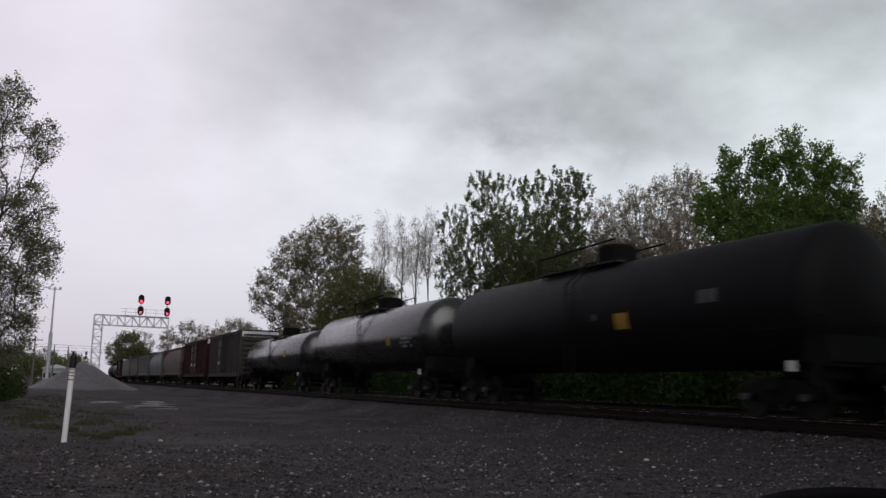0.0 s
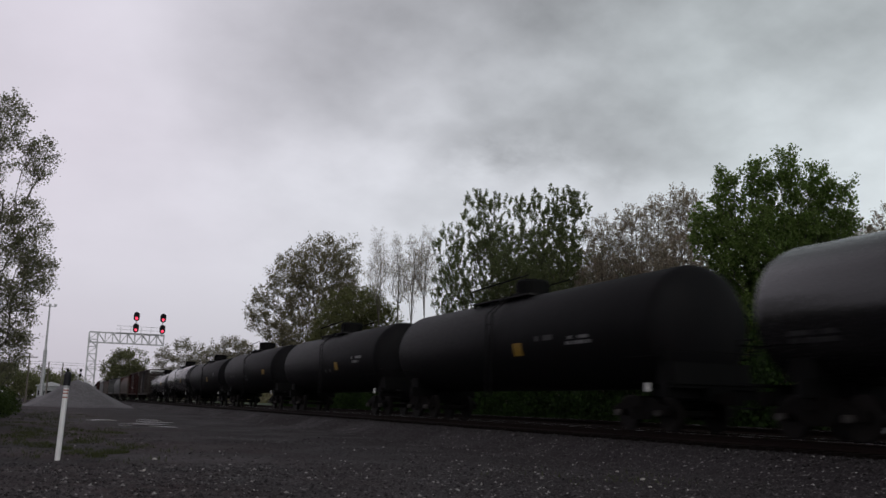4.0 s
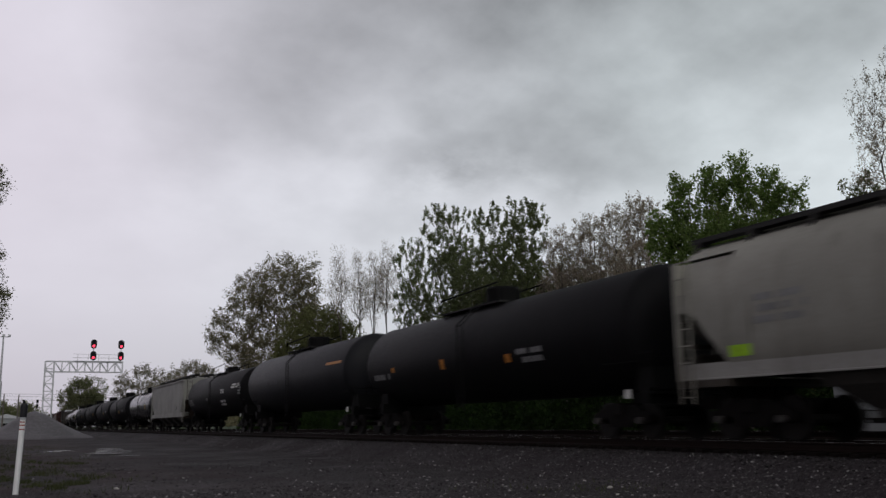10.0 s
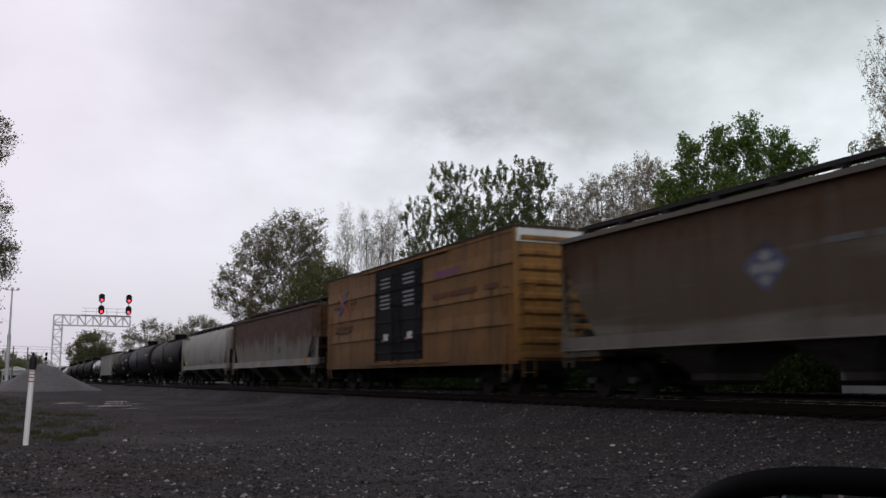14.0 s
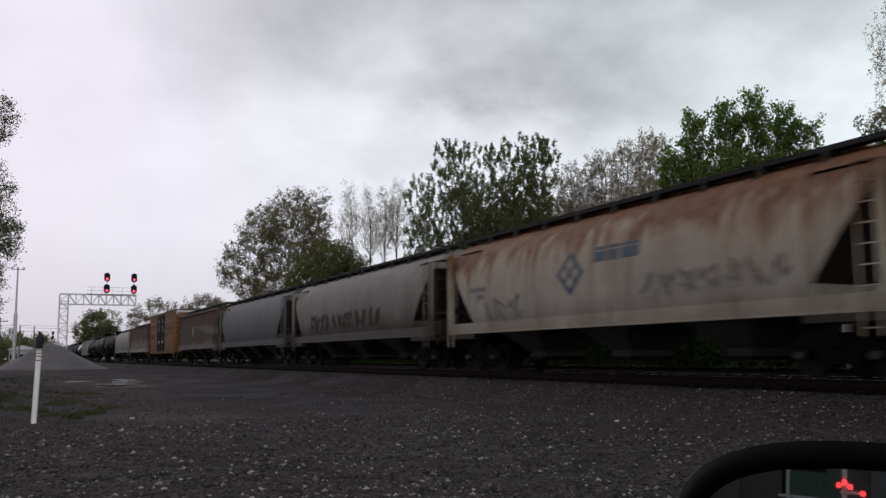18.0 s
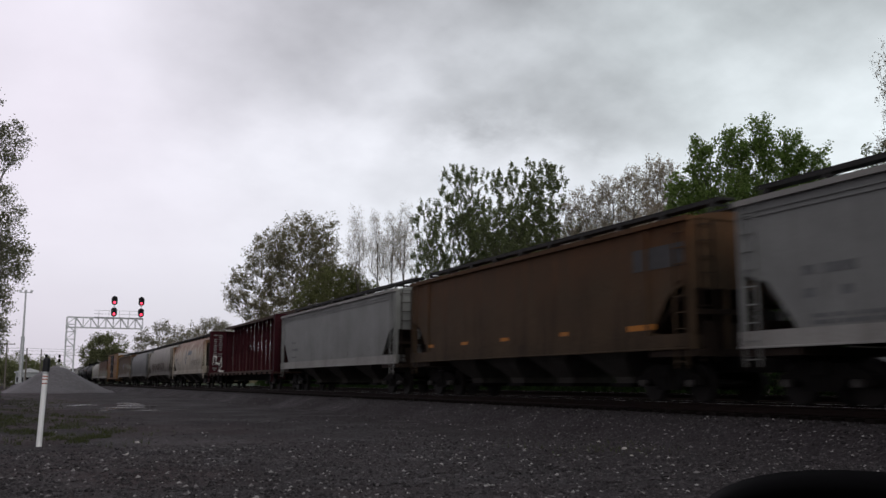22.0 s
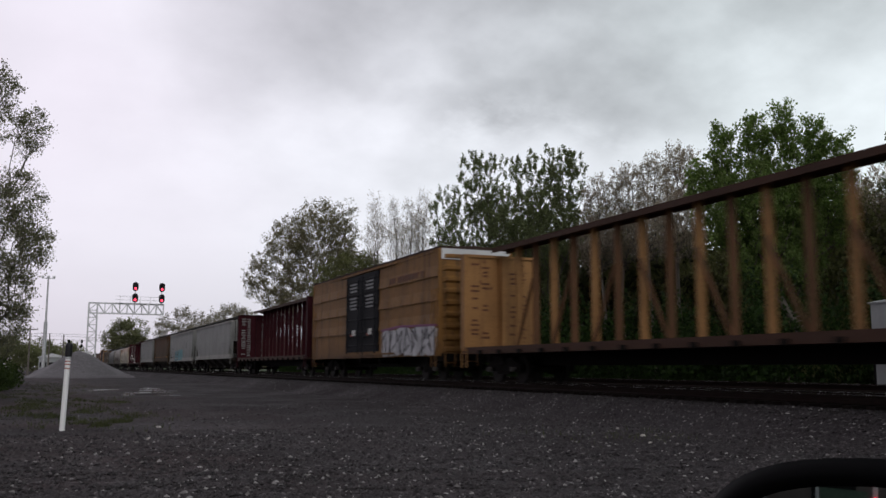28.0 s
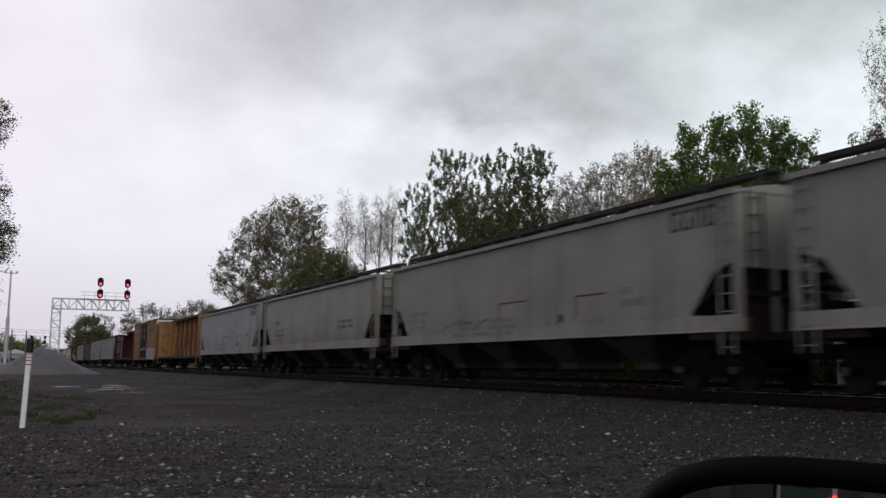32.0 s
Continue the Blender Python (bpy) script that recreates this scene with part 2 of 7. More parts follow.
M_GREYWARM = paint("warm_grey_hopper_paint", (0.285, 0.28, 0.245), 0.5, (0.085, 0.072, 0.056), 0.35, low=1.8)
# barrel-car slope sheets: grime brown, darkened for the shade in the end openings
M_SLOPEPALE = paint("shaded_grimy_slope_paint", (0.050, 0.042, 0.034), 0.6, (0.02, 0.016, 0.013), 0.6, 0.15)
M_SILLPALE = paint("pale_sill_paint", (0.30, 0.295, 0.275), 0.5, (0.09, 0.075, 0.06), 0.5)
M_GREY2 = paint("cool_grey_hopper_paint", (0.215, 0.222, 0.212), 0.5, (0.08, 0.075, 0.065), 0.28, low=1.4)
M_GREY5 = paint("light_cool_grey_hopper_paint", (0.295, 0.305, 0.298), 0.5, (0.09, 0.08, 0.07), 0.3, low=1.4)
M_GREY3 = paint("mid_grey_hopper_paint", (0.095, 0.10, 0.10), 0.5, (0.07, 0.06, 0.05), 0.35, low=1.4)
M_RUSTGREY = paint("rust_topped_grey_paint", (0.225, 0.226, 0.198), 0.6, (0.10, 0.075, 0.05), 0.5, 0.1, (2.35, 3.0), low=1.3, drip=0.8, stain=(0.13, 0.10, 0.07), tone=((0.050, 0.020, 0.010), (0.105, 0.048, 0.026)), gloss=0.12)
M_TAUPE = paint("rust_washed_taupe_paint", (0.085, 0.076, 0.068), 0.6, (0.10, 0.06, 0.04), 0.6, 0.45, (3.0, 4.2), low=1.3)
M_WASH = paint("rust_washed_grey_paint", (0.195, 0.188, 0.160), 0.65, (0.06, 0.042, 0.03), 0.6, 0.1, (3.0, 3.9), low=1.3, wash=0.7, drip=0.8, tone=((0.055, 0.025, 0.011), (0.125, 0.062, 0.028)), gloss=0.08)
M_SILLDIM = paint("dingy_sill_paint", (0.17, 0.155, 0.135), 0.6, (0.06, 0.045, 0.035), 0.5)
M_CREAM = paint("cream_hopper_paint", (0.50, 0.47, 0.39), 0.5, (0.13, 0.09, 0.06), 0.45, 0.0, (3.15, 3.78), low=1.7, gloss=0.25, drip=0.9, stain=(0.28, 0.16, 0.07), tone=((0.085, 0.028, 0.010), (0.19, 0.075, 0.024)))
M_BROWN = paint("brown_hopper_paint", (0.082, 0.056, 0.034), 0.65, (0.028, 0.021, 0.014), 0.8, 0.2, (2.6, 4.2), low=1.5, wash=0.3, drip=1.0, tone=((0.058, 0.026, 0.011), (0.125, 0.062, 0.029)), gloss=0.1, streak=0.9)
M_YELLOW = paint("faded_yellow_boxcar_paint", (0.225, 0.112, 0.030), 0.6, (0.065, 0.037, 0.02), 0.8, 0.3, low=1.3, streak=0.8)
M_TAN = paint("tan_yellow_lumber_car_paint", (0.29, 0.152, 0.056), 0.6, (0.10, 0.05, 0.025), 0.7, 0.45)
M_TANRUST = paint("rusty_tan_post_paint", (0.12, 0.058, 0.026), 0.7, (0.06, 0.032, 0.018), 0.6, 0.5)
M_RED = paint("oxide_red_lumber_car_paint", (0.040, 0.0085, 0.0125), 0.65, (0.03, 0.015, 0.013), 0.5, 0.2, gloss=0.07)
M_REDPOST = paint("worn_red_gusset_paint", (0.080, 0.030, 0.029), 0.65, (0.045, 0.022, 0.018), 0.5, 0.2, gloss=0.1)
M_DARKRED = paint("dark_red_boxcar_paint", (0.032, 0.010, 0.009), 0.6, (0.025, 0.016, 0.013), 0.5, 0.2, gloss=0.1)
M_BROWNBOX = paint("grey_brown_boxcar_paint", (0.046, 0.040, 0.037), 0.6, (0.026, 0.02, 0.017), 0.5, 0.4, gloss=0.1)
# rust brown darkened for sill shade and for the backlit top chord
M_SILL = paint("shaded_rusty_sill", (0.060, 0.030, 0.020), 0.7, (0.03, 0.02, 0.015), 0.5, 0.4)
M_ROOFBROWN = paint("rust_brown_roof", (0.05, 0.028, 0.022), 0.7, (0.03, 0.02, 0.018), 0.5, 0.3)
M_SILVER = paint("galvanised_roof", (0.55, 0.56, 0.57), 0.42, (0.2, 0.18, 0.16), 0.25, metal=0.35)
M_DOOR = paint("dark_blue_grey_door_paint", (0.0075, 0.0085, 0.0115), 0.6, (0.022, 0.018, 0.016), 0.4, gloss=0.08)
M_GRATE = plain("walkway_grating", (0.03, 0.029, 0.028), 0.7, 0.2)
M_WHITE = plain("white_lettering", (0.60, 0.60, 0.58), 0.6)
M_GREYMARK = plain("faded_lettering", (0.20, 0.20, 0.20), 0.6)
M_FADEGRIME = plain("faded_grimy_paint", (0.25, 0.23, 0.195), 0.7)
M_TANKMARK = plain("dull_tank_lettering", (0.05, 0.05, 0.05), 0.6)
M_FADEWHITE = plain("faded_white_lettering", (0.25, 0.255, 0.26), 0.6)
M_DARKMARK = plain("dark_lettering", (0.05, 0.05, 0.055), 0.6)
M_DIMMARK = plain("dim_grey_lettering", (0.125, 0.13, 0.13), 0.6)
M_YMARK = plain("yellow_placard", (0.27, 0.165, 0.018), 0.5)
M_YDULL = plain("dull_yellow_placard", (0.22, 0.13, 0.015), 0.6)
# outlet bays: grime plus the shade under the sill, put into the base colour
M_BAY = paint("shaded_grimy_outlet_paint", (0.070, 0.065, 0.058), 0.7, (0.02, 0.017, 0.015), 0.6, gloss=0.1)
# other slope sheets: rust, with the recess shade put into a near-black base
M_SLOPE = paint("shaded_rusty_slope_paint", (0.030, 0.021, 0.016), 0.7, (0.012, 0.009, 0.008), 0.5, 0.2, gloss=0.1)
M_OMARK = plain("orange_mark", (0.42, 0.16, 0.02), 0.5)
M_BROWNMARK = plain("faded_brown_lettering", (0.11, 0.045, 0.02), 0.6)
M_GMARK = plain("lime_placard", (0.35, 0.62, 0.03), 0.5)
M_BLUEMARK = plain("blue_mark", (0.085, 0.095, 0.165), 0.5)
M_SLATEMARK = plain("slate_blue_emblem_paint", (0.10, 0.135, 0.17), 0.6)
M_REDMARK = plain("red_mark", (0.30, 0.065, 0.045), 0.5)
M_GRIMEBROWN = plain("brown_grime", (0.060, 0.046, 0.034), 0.7, vary=0.45, scale=2.0)
M_CYAN = plain("cyan_spray_paint", (0.085, 0.25, 0.29), 0.6, vary=0.4, scale=2.4)
M_CYANPALE = plain("pale_cyan_spray_paint", (0.12, 0.27, 0.30), 0.6, vary=0.3, scale=2.4)
M_SPRAY = plain("pale_spray_paint", (0.42, 0.42, 0.44), 0.5, vary=0.35, scale=2.0)
M_PURPLE = plain("purple_spray_paint", (0.17, 0.05, 0.12), 0.5)
M_BARK = plain("grey_bark", (0.11, 0.10, 0.085), 0.9, vary=0.4, scale=9.0)
M_LEAF = leaf("fresh_green_leaves", (0.105, 0.165, 0.045), (0.215, 0.285, 0.10), 0.6)
M_LEAFOLIVE = leaf("olive_spring_leaves", (0.145, 0.126, 0.084), (0.25, 0.22, 0.15), 0.5)
M_LEAFDARK = leaf("dark_green_leaves", (0.090, 0.108, 0.052), (0.185, 0.21, 0.105), 0.5)
# far trees: distance haze is mixed into these two paler leaf colours
M_LEAFFAR = leaf("hazed_green_leaves", (0.12, 0.13, 0.065), (0.20, 0.20, 0.115), 0.45)
M_LEAFHAZE = leaf("hazed_budding_leaves", (0.17, 0.15, 0.125), (0.29, 0.26, 0.22), 0.5)
M_LEAFEDGE = leaf("pale_olive_leaves", (0.125, 0.128, 0.080), (0.29, 0.27, 0.21), 0.6)
M_LEAFMASS = leaf("dense_olive_leaves", (0.105, 0.112, 0.050), (0.19, 0.19, 0.092), 0.55)
M_LEAFPALE = leaf("pale_budding_leaves", (0.235, 0.185, 0.162), (0.41, 0.34, 0.295))
# brush and woods: the shade behind the train is put into the leaf colours
M_BUSH = leaf("shaded_undergrowth_leaves", (0.012, 0.026, 0.007), (0.034, 0.062, 0.016))
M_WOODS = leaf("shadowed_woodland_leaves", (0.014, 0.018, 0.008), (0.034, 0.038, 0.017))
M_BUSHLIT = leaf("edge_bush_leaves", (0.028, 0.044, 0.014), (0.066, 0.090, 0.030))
M_GRASS = leaf("short_grass", (0.040, 0.046, 0.022), (0.078, 0.085, 0.042))
M_GALV = plain("galvanised_steel", (0.46, 0.47, 0.48), 0.45, 0.6)
M_POST = plain("white_marker_plastic", (0.80, 0.80, 0.80), 0.4, vary=0.04)
M_SHED = paint("grey_white_shed_paint", (0.33, 0.345, 0.35), 0.5, (0.15, 0.145, 0.13), 0.25)
M_POLE = plain("weathered_pole_wood", (0.13, 0.115, 0.10), 0.85)
M_LAMP = plain("red_signal_lens", (1.0, 0.05, 0.10), 0.3, vary=0.05, glow=3.2)
M_WATER = plain("puddle_water", (0.02, 0.02, 0.02), 0.10, vary=0.1, gloss=0.6)


# ---- mesh helpers ----
def mesh_from(name, verts, faces, mat, smooth=False):
    me = bpy.data.meshes.new(name)
    me.from_pydata([tuple(v) for v in verts], [], [tuple(f) for f in faces])
    me.materials.append(mat)
    if smooth:
        me.shade_smooth()
    me.update()
    return me


def part(name, bm, mat, parent=None, label="", smooth=False):
    me = bpy.data.meshes.new(name)
    bmesh.ops.recalc_face_normals(bm, faces=bm.faces[:])
    bm.to_mesh(me)
    bm.free()
    me.materials.append(mat)
    if smooth:
        me.shade_smooth()
    ob = new(name, me)
    if parent:
        ob.parent = parent
    if label:
        ob["label"] = label
    return ob


def box(bm, x0, x1, y0, y1, z0, z1):
    v = [bm.verts.new((x, y, z)) for x in (x0, x1) for y in (y0, y1) for z in (z0, z1)]
    for f in ((0, 1, 3, 2), (4, 6, 7, 5), (0, 4, 5, 1), (2, 3, 7, 6), (0, 2, 6, 4), (1, 5, 7, 3)):
        bm.faces.new([v[i] for i in f])
    return v


def boxed(*dims):
    bm = bmesh.new()
    for d in dims:
        box(bm, *d)
    return bm


def beam(bm, a, b, wide, high=None, seg=4):
    """A bar of square or round section from a to b."""
    a, b = Vector(a), Vector(b)
    q = (b - a).to_track_quat("Z", "Y")
    high = high or wide
    ring = []
    for end in (a, b):
        ring.append([])
        for i in range(seg):
            t = (i + 0.5) * 2 * math.pi / seg
            k = 0.5 * (math.sqrt(2) if seg == 4 else 1)
            ring[-1].append(bm.verts.new(end + q @ Vector((math.cos(t) * wide * k, math.sin(t) * high * k, 0))))
    for i in range(seg):
        j = (i + 1) % seg
        bm.faces.new((ring[0][i], ring[0][j], ring[1][j], ring[1][i]))
    bm.faces.new(ring[0][::-1])
    bm.faces.new(ring[1])


def loft(bm, rings, cap=True, closed=True):
    """Skin a list of rings of points."""
    rows = [[bm.verts.new(p) for p in r] for r in rings]
    for a, b in zip(rows, rows[1:]):
        n = len(a)
        for i in range(n if closed else n - 1):
            j = (i + 1) % n
            bm.faces.new((a[i], a[j], b[j], b[i]))
    if cap:
        bm.faces.new(rows[0][::-1])
        bm.faces.new(rows[-1])
    return rows


def lathe_y(bm, profile, cx, cz, seg=28):
    """Turn (y, radius) pairs round a line along y."""
    loft(bm, [[(cx + r * math.cos(2 * math.pi * i / seg), y, cz + r * math.sin(2 * math.pi * i / seg)) for i in range(seg)] for y, r in profile])


def slab(bm, points, axis_x, thick):
    """A sheet in the plane x = axis_x from (y, z) points, thick along x."""
    front = [bm.verts.new((axis_x, y, z)) for y, z in points]
    back = [bm.verts.new((axis_x + thick, y, z)) for y, z in points]
    n = len(points)
    bm.faces.new(front)
    bm.faces.new(back[::-1])
    for i in range(n):
        j = (i + 1) % n
        bm.faces.new((front[i], back[i], back[j], front[j]))


# ---- ground ----
def smooth_step(a, b, v):
    t = min(1.0, max(0.0, (v - a) / (b - a)))
    return t * t * (3 - 2 * t)


def ground_height(x, y):
    """The lot is flat; the ballast of the two tracks stands over it."""
    z = 0.0
    bank = 0.50
    z += bank * smooth_step(11.9, 13.5, x)
    z += 0.10 * smooth_step(17.4, 18.6, x)
    z -= 0.45 * smooth_step(22.3, 24.0, x)
    wob = noise.noise(Vector((x * 0.35, y * 0.35, 0.0)))
    z += 0.05 * wob * (1.0 if x < 12 else 0.4)
    z += 0.018 * noise.noise(Vector((x * 1.9, y * 1.9, 4.0)))
    if x > 26:
        z += 0.5 * smooth_step(26, 60, x) * (1 + 0.5 * wob)
    return z


def lot_material():
    """Wet crushed-stone lot, with wheel-packed dark tracks, brownish dirt and ballast along the rails."""
    m, n, b = material("wet_gravel_lot")
    at = n.add("ShaderNodeTexCoord").outputs["Object"]
    sep = n.add("ShaderNodeSeparateXYZ", Vector=at)
    x, y = sep.outputs[0], sep.outputs[1]
    cells = n.add("ShaderNodeTexVoronoi", Vector=at, Scale=24.0, Randomness=1.0)
    tone = n.add("ShaderNodeSeparateXYZ", Vector=cells.outputs["Color"]).outputs[0]
    grit = n.noise(at, 60.0, 3.0, 0.7)
    patch = n.noise(at, 0.28, 5.0, 0.6)
    stone = n.mix(n.span(n.math("ADD", n.math("MULTIPLY", tone, 0.6), n.math("MULTIPLY", grit, 0.45)), 0.25, 0.9), (0.0094, 0.0075, 0.0084), (0.0420, 0.0350, 0.0382))
    bright = n.span(tone, 0.93, 0.99)
    stone = n.mix(n.math("MULTIPLY", bright, 0.75), stone, (0.2, 0.19, 0.185))
    packed = n.mix(n.span(grit, 0.3, 0.7), (0.0130, 0.0102, 0.0110), (0.0225, 0.0180, 0.0192))
    # packed drive between the lot's loose stone and the ballast, widening away from the road
    edge = n.math("ADD", x, n.math("MULTIPLY", n.span(patch, 0.3, 0.7, -1, 1), 2.2))
    drive = n.math("MULTIPLY", n.span(y, 17.0, 27.0), n.span(edge, 12.6, 10.4))
    colour = n.mix(drive, stone, packed)
    soil = n.math("MULTIPLY", n.span(n.noise(at, 0.22, 5.0, 0.65), 0.42, 0.56), n.span(edge, 7.0, 2.0))
    colour = n.mix(n.math("MULTIPLY", soil, 0.75), colour, n.mix(n.span(grit, 0.3, 0.7), (0.025, 0.0150, 0.0158), (0.052, 0.0325, 0.0335)))
    # ground turns near black across the bed of both tracks
    trackbed = n.math("MULTIPLY", n.span(n.math("ADD", x, n.math("MULTIPLY", n.span(patch, 0.3, 0.7, -1, 1), 0.25)), 12.9, 14.1), n.span(x, 22.4, 21.6))
    colour = n.mix(n.math("MULTIPLY", trackbed, 0.92), colour, (0.006, 0.0045, 0.004))
    far = n.span(x, 23.5, 25.5)
    weeds = n.mix(n.span(n.noise(at, 3.0, 4.0), 0.3, 0.7), (0.015, 0.03, 0.010), (0.04, 0.06, 0.02))
    colour = n.mix(far, colour, weeds)
    n.put(b.inputs["Base Color"], colour)
    n.put(b.inputs["Roughness"], n.span(patch, 0.38, 0.64, 0.95, 0.7))
    b.inputs["Specular IOR Level"].default_value = 0.25
    h = n.math("ADD", n.math("MULTIPLY", cells.outputs["Distance"], -1.0), n.math("MULTIPLY", grit, 0.5))
    bump = n.add("ShaderNodeBump", Strength=0.7, Distance=0.03, Height=h)
    n.put(b.inputs["Normal"], bump.outputs[0])
    return m


M_LOT = lot_material()


def spread(*runs):
    out = []
    for a, b, step in runs:
        k = max(1, round((b - a) / step))
        out += [a + (b - a) * i / k for i in range(k)]
    return out + [runs[-1][1]]


def build_ground():
    xs = spread((-2500, -300, 440), (-300, -40, 40), (-40, -8, 4), (-8, 11.5, 0.5), (11.5, 24.5, 0.33), (24.5, 60, 3), (60, 300, 40), (300, 2500, 440))
    ys = spread((-2500, -300, 440), (-300, -30, 30), (-30, 6, 3), (6, 45, 0.5), (45, 120, 1.5), (120, 320, 10), (320, 800, 60), (800, 2500, 425))
    verts = [(x, y, ground_height(x, y)) for y in ys for x in xs]
    w = len(xs)
    faces = [(j * w + i, j * w + i + 1, (j + 1) * w + i + 1, (j + 1) * w + i) for j in range(len(ys) - 1) for i in range(w - 1)]
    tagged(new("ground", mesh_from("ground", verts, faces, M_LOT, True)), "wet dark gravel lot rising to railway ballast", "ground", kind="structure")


build_ground()


def rocks(name, places, mat, label, category):
    """Many small angular stones in one mesh. places: x, y, z, size."""
    rng = np.random.default_rng(5)
    base = np.array([(1, 0, 0), (-1, 0, 0), (0, 1, 0), (0, -1, 0), (0, 0, 1), (0, 0, -1)], float)
    tris = np.array([(0, 2, 4), (2, 1, 4), (1, 3, 4), (3, 0, 4), (2, 0, 5), (1, 2, 5), (3, 1, 5), (0, 3, 5)])
    n = len(places)
    p = np.asarray(places)
    turn = rng.uniform(0, 2 * math.pi, n)
    shape = base[None] * rng.uniform(0.55, 1.25, (n, 6, 1)) + rng.normal(0, 0.18, (n, 6, 3))
    shape[:, :, 2] *= 0.62
    c, s = np.cos(turn)[:, None], np.sin(turn)[:, None]
    xy = np.stack([shape[:, :, 0] * c - shape[:, :, 1] * s, shape[:, :, 0] * s + shape[:, :, 1] * c, shape[:, :, 2]], -1)
    v = xy * p[:, None, 3:4] + p[:, None, :3]
    f = tris[None] + (np.arange(n) * 6)[:, None, None]
    me = bpy.data.meshes.new(name)
    me.from_pydata(v.reshape(-1, 3).tolist(), [], f.reshape(-1, 3).tolist())
    me.materials.append(mat)
    return tagged(new(name, me), label, category, kind="stuff")


def scatter_stones():
    rng = random.Random(11)
    out = []
    while len(out) < 38000:
        d = 8.0 + 26.0 * rng.random() ** 1.5
        a = radians(rng.uniform(-8, 58))
        x, y = d * math.sin(a), d * math.cos(a)
        if x > 13.6:
            continue
        packed = x < 10.5 and y > 19 and noise.noise(Vector((x * 0.3, y * 0.3, 9))) < 0.25
        if packed and rng.random() < 0.82:
            continue
        size = rng.choice((0.014, 0.018, 0.022, 0.027, 0.034)) * rng.uniform(0.8, 1.3)
        out.append((x, y, ground_height(x, y) + size * 0.15, size))
    rocks("loose_gravel", out, M_STONES, "loose grey crushed stone strewn over the lot", "gravel")
    out = []
    while len(out) < 19000:
        y = 5 + 85 * rng.random() ** 1.7
        x = rng.uniform(11.4, 22.8)
        if y > 40 and x > 17.5:
            continue
        size = rng.choice((0.022, 0.028, 0.034, 0.042)) * rng.uniform(0.8, 1.25)
        out.append((x, y, ground_height(x, y) + size * 0.2, size))
    limit = [12.95 + 0.9 * rng.random() for _ in out]
    rocks("ballast_slope", [q for q, c in zip(out, limit) if q[0] < c], M_STONES, "grey ballast stones on the slope before the track", "ballast")
    rocks("track_ballast", [q for q, c in zip(out, limit) if q[0] >= c], M_BALLAST, "near-black ballast stones under the tracks", "ballast")


scatter_stones()


# ---- tracks ----
def build_track(name, cx, top, label, singles):
    track = tagged(new(name), label, "railway track", kind="structure")
    for side, word in ((-1, "near"), (1, "far")):
        x = cx + side * 0.755
        prof = [(-0.07, -0.18), (0.07, -0.18), (0.07, -0.165), (0.012, -0.14), (0.012, -0.05), (0.036, -0.035), (0.036, -0.003), (-0.036, -0.003), (-0.036, -0.035), (-0.012, -0.05), (-0.012, -0.14), (-0.07, -0.165)]
        bm = bmesh.new()
        loft(bm, [[(x + a, y, top + b) for a, b in prof] for y in (-60, 700)])
        rail = part("rail", bm, M_RAIL, track, "rusty steel rail")
        part("rail_head", boxed((x - 0.033, x + 0.033, -60, 700, top - 0.003, top)), M_RAILTOP, rail, "polished running surface")
    tie = mesh_from("tie", *tie_geometry(), M_TIE)
    rng = random.Random(3)
    joined = []
    y, k = 2.0, 0
    while y < 320:
        if k < singles:
            ob = new("tie", tie)
            ob.parent = track
            ob.location = (cx + rng.uniform(-0.05, 0.05), y, top - 0.185)
            ob.rotation_euler = (0, 0, rng.uniform(-0.015, 0.015))
        else:
            joined.append(y)
        y += 0.53
        k += 1
    bm = bmesh.new()
    for y in joined:
        box(bm, cx - 1.3, cx + 1.3, y - 0.115, y + 0.115, top - 0.36, top - 0.185)
    far = part("far_ties", bm, M_TIE, track)
    tagged(far, "dark wooden ties running into the distance", kind="stuff")


def tie_geometry():
    x, y, z, c = 1.3, 0.115, 0.18, 0.012
    v = [(-x, -y, -z), (x, -y, -z), (x, y, -z), (-x, y, -z), (-x, -y, -c), (x, -y, -c), (x, y, -c), (-x, y, -c), (-x + c, -y + c, 0), (x - c, -y + c, 0), (x - c, y - c, 0), (-x + c, y - c, 0)]
    f = [(3, 2, 1, 0)]
    for b in (0, 4):
        f += [(b + i, b + (i + 1) % 4, b + 4 + (i + 1) % 4, b + 4 + i) for i in range(4)]
    return v, f + [(8, 9, 10, 11)]


# ---- freight cars; origin at the rail head under the leading end, the car reaches back along -y, the lot is at -x ----
SPINNERS = []


